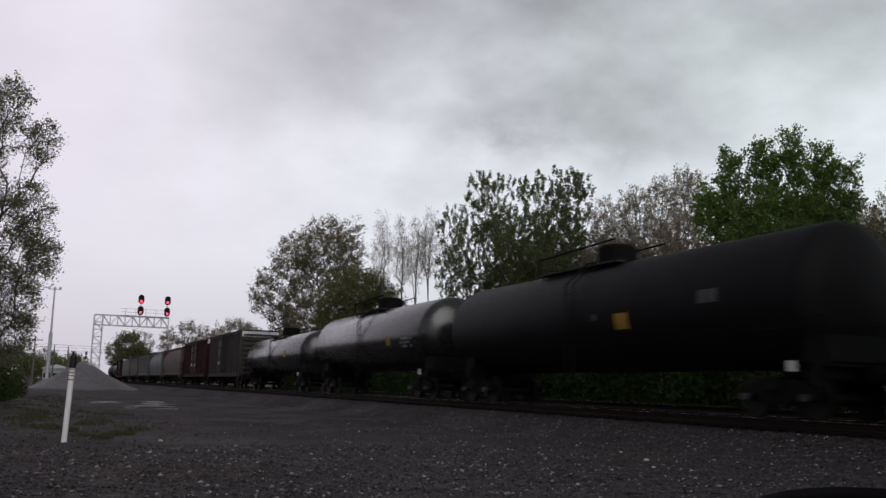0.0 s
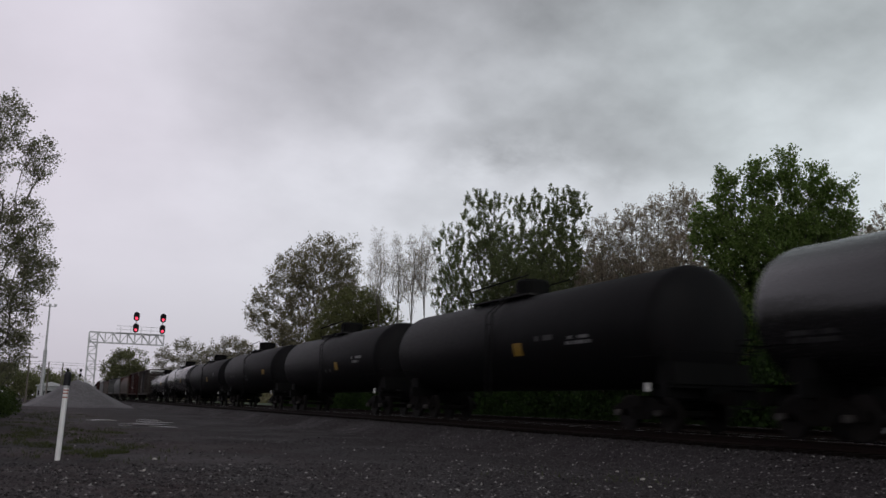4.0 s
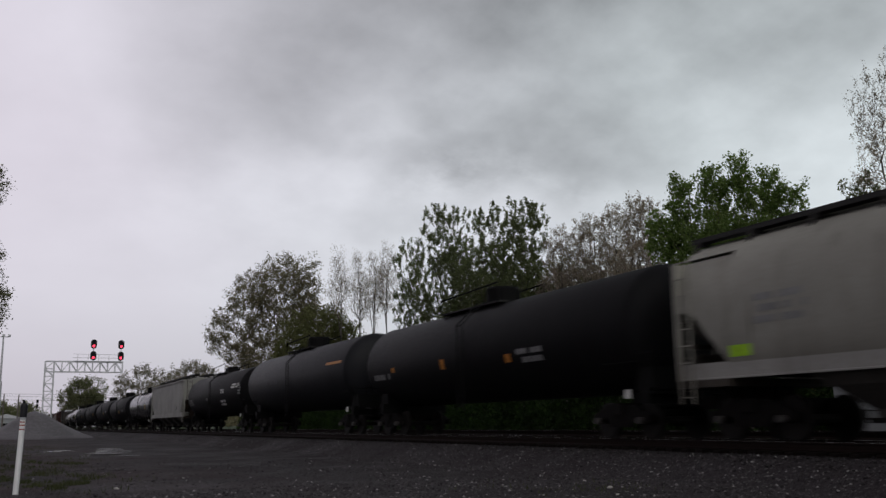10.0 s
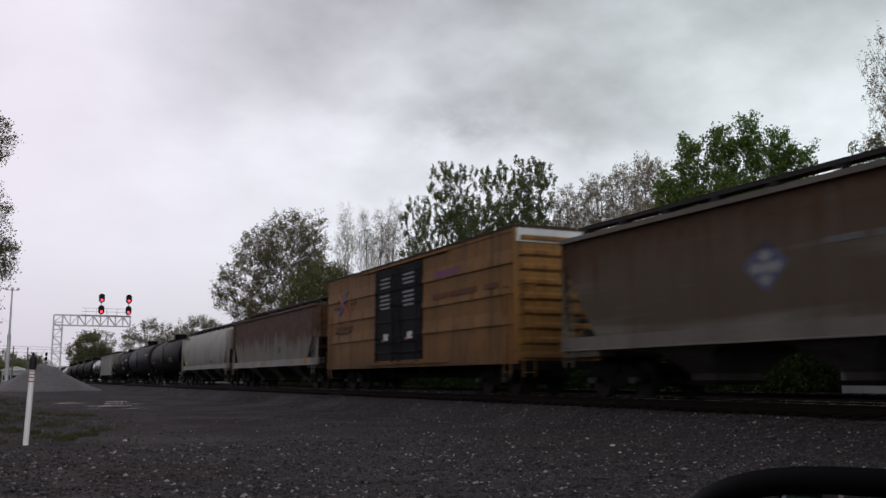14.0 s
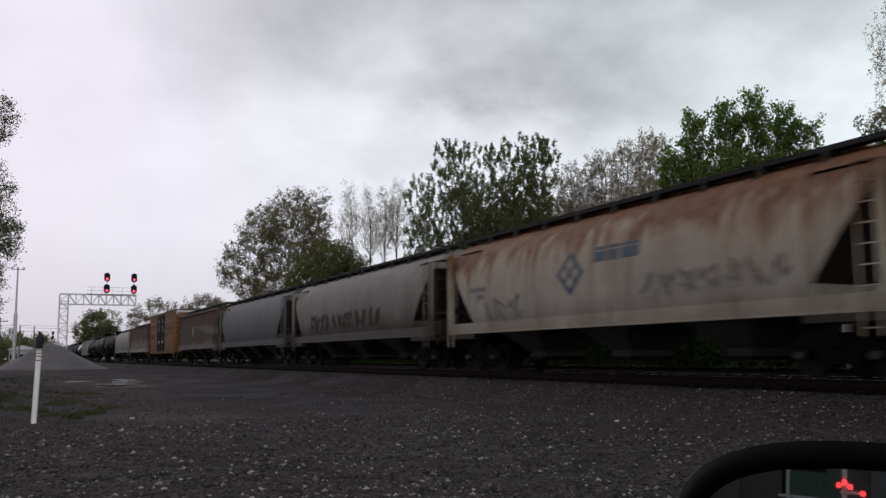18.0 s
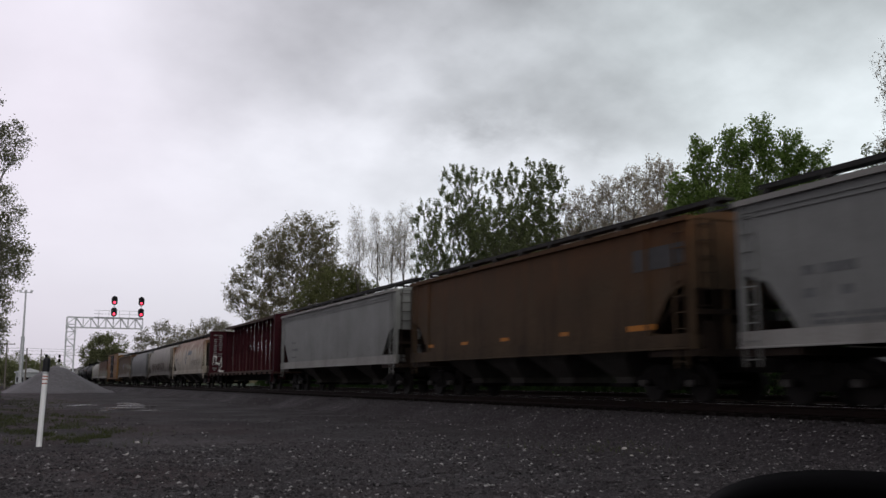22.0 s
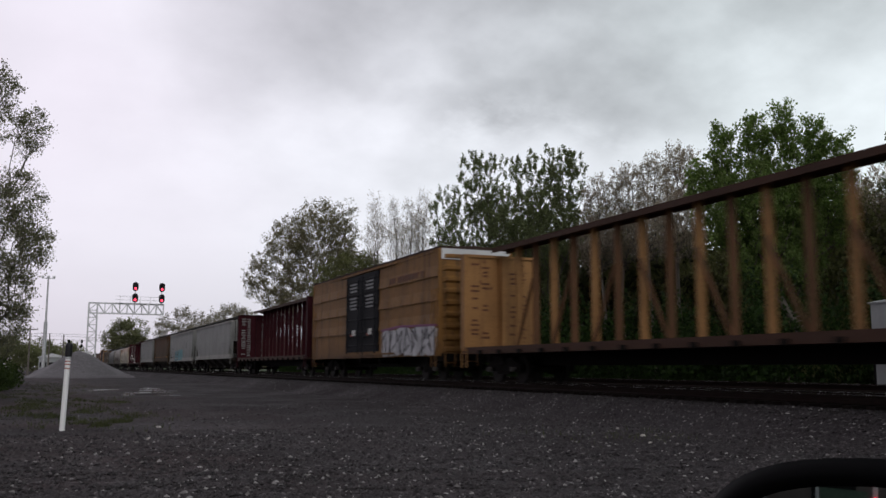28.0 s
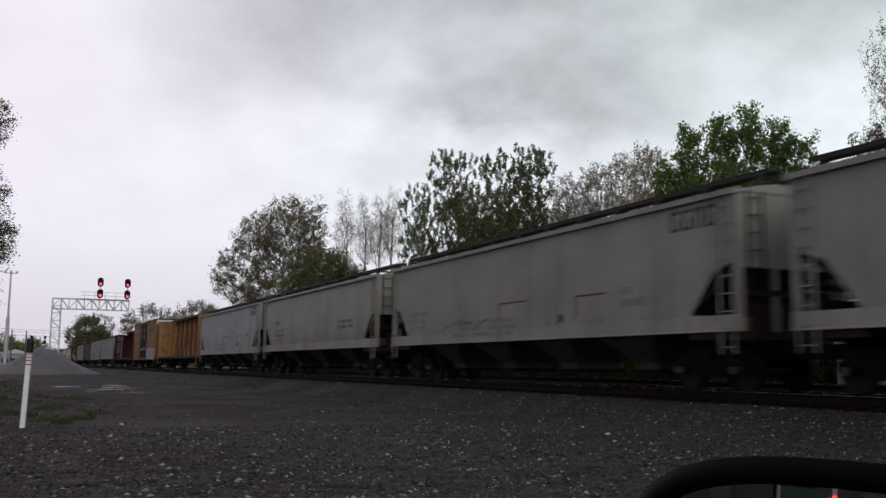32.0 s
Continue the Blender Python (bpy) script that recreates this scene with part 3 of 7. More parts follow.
def truck(car, y):
    """A three-piece truck with two wheelsets."""
    bm = bmesh.new()
    for s in (-1, 1):
        x = s * 1.0
        pts = [(-1.2, 0.62), (-0.95, 0.70), (-0.55, 0.86), (0.55, 0.86), (0.95, 0.70), (1.2, 0.62), (1.2, 0.42), (0.95, 0.40), (0.62, 0.58), (0.42, 0.30), (-0.42, 0.30), (-0.62, 0.58), (-0.95, 0.40), (-1.2, 0.42)]
        slab(bm, pts, x - 0.06, 0.12)
        for k in (-0.2, 0.0, 0.2):
            beam(bm, (x + s * 0.02, k, 0.34), (x + s * 0.02, k, 0.72), 0.15, seg=8)
    box(bm, -1.15, 1.15, -0.2, 0.2, 0.62, 0.9)
    me_ob = part("truck", bm, M_TRUCK, car)
    me_ob.location = (0, y, 0)
    for k in (-0.89, 0.89):
        bm = bmesh.new()
        beam(bm, (-1.06, k, 0.46), (-1.2, k, 0.46), 0.16, seg=10)
        part("bearing_cap", bm, M_CAP, me_ob, "pale worn axle-bearing cap")
    for k in (-0.89, 0.89):
        bm = bmesh.new()
        loft(bm, [[(x, r * math.cos(a), r * math.sin(a)) for a in (2 * math.pi * i / 20 for i in range(20))] for x, r in
                  ((-1.0, 0.07), (-0.80, 0.09), (-0.80, 0.44), (-0.79, 0.46), (-0.70, 0.465), (-0.695, 0.49), (-0.67, 0.49), (-0.67, 0.38), (-0.69, 0.12), (-0.66, 0.085),
                   (0.66, 0.085), (0.69, 0.12), (0.67, 0.38), (0.67, 0.49), (0.695, 0.49), (0.70, 0.465), (0.79, 0.46), (0.80, 0.44), (0.80, 0.09), (1.0, 0.07))])
        ws = part("wheelset", bm, M_WHEEL, me_ob)
        ws.location = (0, k, 0.465)
        SPINNERS.append((ws, k))


def coupler(car, length):
    for y, d in ((0.0, 1), (-length, -1)):
        bm = bmesh.new()
        box(bm, -0.12, 0.12, min(y - d * 1.2, y + d * 0.35), max(y - d * 1.2, y + d * 0.35), 0.74, 0.98)
        box(bm, -0.17, 0.15, min(y + d * 0.30, y + d * 0.66), max(y + d * 0.30, y + d * 0.66), 0.70, 1.02)
        part("coupler", bm, M_TRUCK, car)


def ladder(bm, x, y, z0, z1, wide=0.42, along="y", step=0.38):
    for s in (-1, 1):
        a = (x, y + s * wide / 2, z0) if along == "y" else (x + s * wide / 2, y, z0)
        b = (a[0], a[1], z1)
        beam(bm, a, b, 0.035)
    z = z0 + 0.15
    while z < z1:
        if along == "y":
            beam(bm, (x, y - wide / 2, z), (x, y + wide / 2, z), 0.025)
        else:
            beam(bm, (x - wide / 2, y, z), (x + wide / 2, y, z), 0.025)
        z += step


def marks(name, car, x, rows, mat, label="", lift=0.008):
    """Bars of lettering on a side: (y0, y1, z0, z1)."""
    bm = bmesh.new()
    for row in rows:
        if isinstance(row, list):
            slab(bm, row, x - lift, lift + 0.002)
        else:
            box(bm, x - lift, x + 0.002, *row)
    return tagged(part(name, bm, mat, car, label), kind="stuff")


def letter_rows(y, z, wide, high, lines, rng, fill=0.75):
    """Lines of short bars that stand for unreadable lettering."""
    out = []
    step = high / lines
    for k in range(lines):
        at = y
        while at > y - wide:
            size = step * rng.uniform(0.5, 1.2)
            if rng.random() < fill:
                out.append((at - size * 0.85, at, z - k * step - step * 0.62, z - k * step))
            at -= size
    return out


def tank_side(car, radius, cz, rows, mat, label, name="lettering"):
    """Bars that follow the curve of a tank: (y0, y1, z0, z1) on the lot side."""
    bm = bmesh.new()
    for y0, y1, z0, z1 in rows:
        ring = []
        for i in range(4):
            z = z0 + (z1 - z0) * i / 3
            a = math.asin(max(-1, min(1, (z - cz) / radius)))
            ring.append([(-(radius + k) * math.cos(a), yy, cz + (radius + k) * math.sin(a)) for yy, k in ((y0, 0.003), (y0, 0.01), (y1, 0.01), (y1, 0.003))])
        loft(bm, ring)
    return tagged(part(name, bm, mat, car, label), kind="stuff")


def tank_car(label, length=18.6, radius=1.5, body=None, cz=2.62, dome="round", yellow=None, texts=(), seed=1, rail_on=True):
    body = body or M_BLACK
    rng = random.Random(seed)
    car = tagged(new("tank_car"), label, "tank car", "freight cars")
    bm = bmesh.new()
    head = 0.62
    prof = [(-0.35 - head * (1 - math.cos(a)), max(0.02, radius * math.sin(a))) for a in (math.pi / 2 * i / 7 for i in range(8))]
    prof += [(-length - y - 0.0, r) for y, r in prof[:8][::-1]]
    lathe_y(bm, prof, 0, cz, 36)
    part("tank", bm, body, car, smooth=True)
    mid = -length / 2
    bm = bmesh.new()
    if dome == "round":
        loft(bm, [[(r * math.cos(a), mid + r * math.sin(a), z) for a in (2 * math.pi * i / 18 for i in range(18))] for z, r in ((cz + radius - 0.12, 0.6), (cz + radius + 0.50, 0.6), (cz + radius + 0.58, 0.52))])
    else:
        box(bm, -0.45, 0.45, mid - 0.5, mid + 0.5, cz + radius - 0.12, cz + radius + 0.34)
        box(bm, -0.3, 0.3, mid - 0.35, mid + 0.35, cz + radius + 0.34, cz + radius + 0.42)
    part("manway_housing", bm, M_BLACKFIT, car)
    top = cz + radius + 0.02
    for s in (-1, 1):
        part("running_board", boxed((min(s * 0.5, s * 0.86), max(s * 0.5, s * 0.86), mid - 1.2, mid + 3.2, top - 0.10, top - 0.05)), M_GRATE, car)
        for k in (-1.0, 1.0, 3.0):
            bm = bmesh.new()
            beam(bm, (s * 0.8, mid + k, top - 0.34), (s * 0.8, mid + k, top - 0.07), 0.05)
            part("bracket", bm, M_BLACKFIT, car)
    if rail_on:
        for s in (-1, 1):
            bm = bmesh.new()
            beam(bm, (s * 0.86, mid - 1.2, top + 0.55), (s * 0.86, mid + 3.2, top + 0.42), 0.04)
            hold = part("handrail", bm, M_BLACKFIT, car)
            for k in (-1.2, 3.2):
                bm = bmesh.new()
                beam(bm, (s * 0.86, mid + k, top - 0.08), (s * 0.86, mid + k, top + 0.5), 0.035)
                part("stanchion", bm, M_BLACKFIT, hold)
    bm = bmesh.new()
    ladder(bm, -radius - 0.06, mid, 0.85, cz + 0.9)
    beam(bm, (-radius - 0.06, mid - 0.21, cz + 0.9), (-0.9, mid - 0.21, top), 0.035)
    beam(bm, (-radius - 0.06, mid + 0.21, cz + 0.9), (-0.9, mid + 0.21, top), 0.035)
    part("ladder", bm, M_BLACKFIT, car)
    for y in (-0.05, -length + 2.35):
        bm = bmesh.new()
        box(bm, -0.35, 0.35, y - 2.3, y, 0.80, 1.16)
        box(bm, -1.42, 1.42, y - 2.05, y - 1.75, 0.86, 1.25)
        slab(bm, [(y - 2.1, 1.2), (y - 1.3, 1.2), (y - 1.4, 1.75), (y - 2.0, 1.75)], -1.2, 2.4)
        part("stub_sill", bm, M_BLACKFIT, car)
    for y in (-0.10, -length + 0.10):
        d = 1 if y > -1 else -1
        deck = part("end_platform", boxed((-1.4, 1.4, min(y, y - d * 0.55), max(y, y - d * 0.55), 1.10, 1.15)), M_BLACKFIT, car)
        for s in (-1, 1):
            bm = bmesh.new()
            q0, q1 = y, y - d * 0.5
            loft(bm, [[(s * 1.4 + ox, yy + oy, zz + oz) for ox, oy, oz in ((-0.017, 0, -0.017), (0.017, 0, -0.017), (0.017, 0, 0.017), (-0.017, 0, 0.017))] for yy, zz in ((q0, 0.6), (q0 - d * 0.01, 2.1), (q1 + d * 0.01, 2.1), (q1, 0.6))])
            part("grab_hoop", bm, M_BLACKFIT, deck)
            bm = bmesh.new()
            beam(bm, (s * 1.4, q1, 0.62), (s * 1.4, q0, 0.62), 0.035)
            part("step", bm, M_BLACKFIT, deck)
            bm = bmesh.new()
            beam(bm, (s * 1.4, q1, 1.9), (s * 1.4, y - d * 2.1, 1.9), 0.03)
            part("side_rail", bm, M_BLACKFIT, deck)
        bm = bmesh.new()
        beam(bm, (-1.4, y, 2.0), (1.4, y, 2.0), 0.035)
        part("end_rail", bm, M_BLACKFIT, deck)
    part("reflector", boxed((-1.445, -1.41, -length + 1.0, -length + 1.18, 1.0, 1.22)), M_WHITE, car, "pale reflective patch")
    if yellow:
        y, z, w, h, mat = yellow
        tank_side(car, radius, cz, [(y - w, y, z, z + h)], mat, "coloured hazard placard", "placard")
    for y, z, w, h, lines, mat in texts:
        tank_side(car, radius, cz, letter_rows(y, z, w, h, lines, rng), mat, "unreadable rows of lettering")
    truck(car, -1.95)
    truck(car, -length + 1.95)
    coupler(car, length)
    return car


def hopper_ring(half, sill, eave, roof, bulge, shoulder):
    """Half section of a covered hopper from sill to roof ridge, on the lot side, as (x, z)."""
    pts = []
    if bulge > 0.15:
        # barrel-sided: the sheet curves in under the roof and towards the sill
        for i in range(17):
            z = sill + (roof - sill) * math.sin(math.pi / 2 * i / 16) ** 1.1
            k = abs(z - 2.5) / (2.02 if z > 2.5 else 2.15)
            pts.append((-half * (1 - min(1.0, k) ** 2.5) ** (1 / 2.5), z))
        return [q for q in pts if q[0] < -0.52] + [(-0.5, roof)]
    for i in range(9):
        t = i / 8
        z = sill + (eave - sill) * t
        pts.append((-(half - bulge + bulge * math.sin(math.pi * (0.25 + 0.6 * t))), z))
    x0, z0 = pts[-1]
    for i in range(1, 6):
        t = i / 5
        a = t * math.pi / 2 * 0.92
        pts.append((x0 + shoulder * math.sin(a) ** 1.3 * 1.1, z0 + (roof - z0 - 0.08) * math.sin(a)))
    pts.append((-0.5, roof))
    return pts


def covered_hopper(label, length, mat, bays=3, half=1.6, roof=4.5, eave=4.28, bulge=0.05, shoulder=0.5, seed=1, ribs=0, walk_mat=None, texts=(), extras=(), slope_mat=None, band=True, sill=1.24, cut=2.75, reach=0.95, lines=0, inset=1.75):
    """A covered hopper: notched side sheets at the ends over sloping end sheets, sills, outlet bays, roof walk."""
    rng = random.Random(seed)
    car = tagged(new("covered_hopper_car"), label, "hopper car", "freight cars")
    # by default the end recess parts carry their shade in the paint colour
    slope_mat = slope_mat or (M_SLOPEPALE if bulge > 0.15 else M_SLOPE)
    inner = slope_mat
    deck_z = roof - (0.15 if bulge > 0.15 else 0.0)
    strip = M_SILLPALE if mat in (M_GREY1, M_GREY2, M_GREY5, M_GREYWARM, M_RUSTGREY) else M_SILLDIM if mat is M_WASH else mat
    ring = hopper_ring(half, sill + 0.1, eave, roof, bulge, shoulder)
    full = ring + [(-x, z) for x, z in ring[::-1]]
    bm = bmesh.new()
    barrel = bulge > 0.15
    loft(bm, [[(x, y, z) for x, z in full] for y in (-inset, -length + inset)], cap=False)
    for y in (-inset, -length + inset):
        bm.faces.new([bm.verts.new((x, y, z)) for x, z in full])
    part("body", bm, mat, car, smooth=barrel)
    low = [(x, z) for x, z in ring if z <= eave + 0.01]

    def side_x(z):
        for (xa, za), (xb, zb) in zip(low, low[1:]):
            if za <= z <= zb:
                return xa + (xb - xa) * (z - za) / (zb - za)
        return low[0][0] if z < low[0][1] else low[-1][0]

    def mark_x(z):
        """The outer face that paint lies on: the sill below, the sheet above."""
        return max(abs(side_x(z)), half - (0.10 if barrel else 0.0) + 0.036) if z < sill + 0.37 else abs(side_x(z))

    for s, y_end, y_in in ((1, -0.12, -inset), (-1, -length + 0.12, -length + inset)):
        for sx in (-1, 1):
            # side sheet above and inside of the triangular opening
            bm = bmesh.new()
            cols = 9
            steps = 12
            rows = []
            for i in range(steps + 1):
                z = sill + 0.1 + (eave - sill - 0.1) * i / steps
                if z < sill + 0.36:
                    edge = y_in + s * 0.05
                elif z < cut:
                    edge = y_in + s * (0.05 + reach * (z - sill - 0.36) / (cut - sill - 0.36))
                else:
                    edge = y_end
                if abs(z - cut) < 0.12 and z >= cut:
                    edge = y_end
                rows.append([(sx * abs(side_x(z)), y_in + (edge - y_in) * j / cols, z) for j in range(cols + 1)])
            loft(bm, rows, cap=False, closed=False)
            part("end_side_sheet", bm, mat, car, smooth=barrel)
            bm = bmesh.new()
            box(bm, min(sx * half, sx * (half - 0.12)), max(sx * half, sx * (half - 0.12)), min(y_end, y_end - s * 0.12), max(y_end, y_end - s * 0.12), sill, eave)
            part("corner_post", bm, mat, car)
        upper = [(x, z) for x, z in full if z >= eave - 0.01]
        bm = bmesh.new()
        loft(bm, [[(x, y, z) for x, z in upper] for y in (y_in - s * 0.002, y_end)])
        part("roof_end", bm, mat, car)
        bm = bmesh.new()
        box(bm, -half + 0.13, half - 0.13, min(y_end - s * 0.03, y_end - s * 0.08), max(y_end - s * 0.03, y_end - s * 0.08), cut - 0.1, eave)
        part("end_sheet", bm, mat, car)
        bm = bmesh.new()
        slab(bm, [(y_end - s * 0.15, cut - 0.05), (y_end - s * 0.22, cut - 0.05), (y_in - s * 0.7, sill), (y_in - s * 0.6, sill)], -half + 0.12, 2 * half - 0.24)
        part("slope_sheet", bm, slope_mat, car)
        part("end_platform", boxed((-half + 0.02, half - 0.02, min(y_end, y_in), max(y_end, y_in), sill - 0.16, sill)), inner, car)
        part("draft_sill", boxed((-0.35, 0.35, min(y_end, y_in), max(y_end, y_in), 0.72, sill - 0.16)), M_TRUCK, car)
        for sx in (-0.5, 0.5):
            bm = bmesh.new()
            beam(bm, (sx, y_end - s * 0.1, sill), (sx, y_end - s * 0.1, cut), 0.1)
            part("end_post", bm, mat, car)
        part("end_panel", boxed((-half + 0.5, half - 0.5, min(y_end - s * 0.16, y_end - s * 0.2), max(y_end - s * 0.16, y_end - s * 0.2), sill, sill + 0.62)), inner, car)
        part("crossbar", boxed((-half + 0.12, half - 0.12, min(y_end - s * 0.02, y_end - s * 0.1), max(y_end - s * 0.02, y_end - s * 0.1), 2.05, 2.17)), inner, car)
        bm = bmesh.new()
        ladder(bm, -half - 0.04, y_end - s * 0.35, 0.8, eave)
        part("ladder", bm, mat, car)
        bm = bmesh.new()
        ladder(bm, -half + 0.45, y_end + s * 0.05, 0.95, eave, along="x")
        part("ladder", bm, inner, car)
        bm = bmesh.new()
        bmesh.ops.create_cone(bm, cap_ends=True, segments=14, radius1=0.3, radius2=0.3, depth=0.05, matrix=Matrix.Translation((0.7, y_end + s * 0.06, 1.9)) @ Matrix.Rotation(math.pi / 2, 4, "X"))
        part("brake_wheel", bm, M_TRUCK, car)
    for sx in (-1, 1):
        x = sx * (half - (0.10 if barrel else 0.0))
        bm = bmesh.new()
        prof = [(x - sx * 0.05, sill), (x + sx * 0.06, sill), (x + sx * 0.06, sill + 0.03), (x + sx * 0.035, sill + 0.04), (x + sx * 0.035, sill + 0.36), (x - sx * 0.05, sill + 0.36)]
        loft(bm, [[(a, y, b) for a, b in prof] for y in (-length + 0.12, -0.12)])
        part("side_sill", bm, strip, car)
        if band:
            bm = bmesh.new()
            box(bm, min(x - sx * 0.1, x + sx * 0.08), max(x - sx * 0.1, x + sx * 0.08), -length + 0.1, -0.1, eave - 0.06, eave + 0.06)
            part("top_chord", bm, mat if mat is M_RUSTGREY else strip, car)
        for k in range(lines):
            z = eave - 0.22 - 0.11 * k
            part("bead", boxed((min(x - sx * 0.06, x + sx * 0.016), max(x - sx * 0.06, x + sx * 0.016), -length + 0.3, -0.3, z - 0.02, z + 0.02)), mat, car)
        for i in range(ribs):
            y = -inset - (length - 2 * inset) * i / max(1, ribs - 1)
            part("rib", boxed((min(x - sx * 0.05, x + sx * 0.05), max(x - sx * 0.05, x + sx * 0.05), y - 0.045, y + 0.045, sill + 0.36, eave - 0.08)), mat, car)
    span = (length - 5.2) / bays
    for i in range(bays):
        y = -2.6 - span * (i + 0.5)
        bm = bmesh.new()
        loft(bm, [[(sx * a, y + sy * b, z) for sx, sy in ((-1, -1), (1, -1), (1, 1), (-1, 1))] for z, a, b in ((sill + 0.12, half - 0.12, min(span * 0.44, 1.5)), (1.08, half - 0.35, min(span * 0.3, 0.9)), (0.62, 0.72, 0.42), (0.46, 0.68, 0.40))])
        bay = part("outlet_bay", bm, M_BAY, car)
        part("outlet_gate", boxed((-0.8, 0.8, y - 0.5, y + 0.5, 0.36, 0.46)), M_TRUCK, bay)
    for sx in (-1, 1):
        bm = bmesh.new()
        prof = [(sx * 0.33, deck_z + 0.25), (sx * 0.78, deck_z + 0.25), (sx * 0.78, deck_z + 0.20), (sx * 0.81, deck_z + 0.20), (sx * 0.81, deck_z + 0.31), (sx * 0.33, deck_z + 0.31)]
        loft(bm, [[(a, y, b) for a, b in prof] for y in (-length - 0.05, 0.05)])
        part("roof_walk", bm, walk_mat or M_GRATE, car)
    k = int(length / 1.75)
    for i in range(k + 1):
        y = -0.2 - (length - 0.4) * i / k
        bm = bmesh.new()
        pts = [(-0.95, deck_z - 0.14), (-0.86, deck_z + 0.25), (-0.80, deck_z + 0.25), (-0.80, deck_z + 0.19), (0.80, deck_z + 0.19), (0.80, deck_z + 0.25), (0.86, deck_z + 0.25), (0.95, deck_z - 0.14), (0.87, deck_z - 0.14), (0.80, deck_z + 0.12), (-0.80, deck_z + 0.12), (-0.87, deck_z - 0.14)]
        loft(bm, [[(a, y + o, b) for a, b in pts] for o in (-0.04, 0.04)])
        part("walk_bracket", bm, M_GRATE, car)
    part("trough_hatch", boxed((-0.3, 0.3, -length + 1.4, -1.4, roof - 0.02, roof + 0.115)), mat, car)
    for y, z, wide, high, rows, m2 in texts:
        on_side(car, mark_x, letter_rows(y, z, wide, high, rows, rng), m2, "unreadable rows of lettering", "lettering")
    for k, (name, rows, m2, lab) in enumerate(extras):
        on_side(car, mark_x, rows, m2, lab, name, 0.004 * k)
    truck(car, -1.75)
    truck(car, -length + 1.75)
    coupler(car, length)
    return car


def on_side(car, side_x, rows, mat, label, name, deep=0.0):
    """Flat marks that follow a hopper's side: (y0, y1, z0, z1)."""
    bm = bmesh.new()
    for row in rows:
        if isinstance(row, list):
            lift = 0.010 + deep
            sheet = bmesh.new()
            sheet.faces.new([sheet.verts.new((0.0, y, z)) for y, z in row])
            for k in range(10, 38):
                bmesh.ops.bisect_plane(sheet, geom=sheet.verts[:] + sheet.edges[:] + sheet.faces[:], plane_co=(0, 0, k * 0.12), plane_no=(0, 0, 1))
            made = {v: bm.verts.new((-abs(side_x(v.co.z)) - lift, v.co.y, v.co.z)) for v in sheet.verts}
            for f in sheet.faces:
                bm.faces.new([made[v] for v in f.verts])
            sheet.free()
            continue
        y0, y1, z0, z1 = row
        lift = 0.008
        xa, xb = -abs(side_x(z0)), -abs(side_x(z1))
        loft(bm, [[(xa + 0.004, y0, z0), (xa - lift, y0, z0), (xb - lift, y0, z1), (xb + 0.004, y0, z1)], [(xa + 0.004, y1, z0), (xa - lift, y1, z0), (xb - lift, y1, z1), (xb + 0.004, y1, z1)]])
    return tagged(part(name, bm, mat, car, label), kind="stuff")


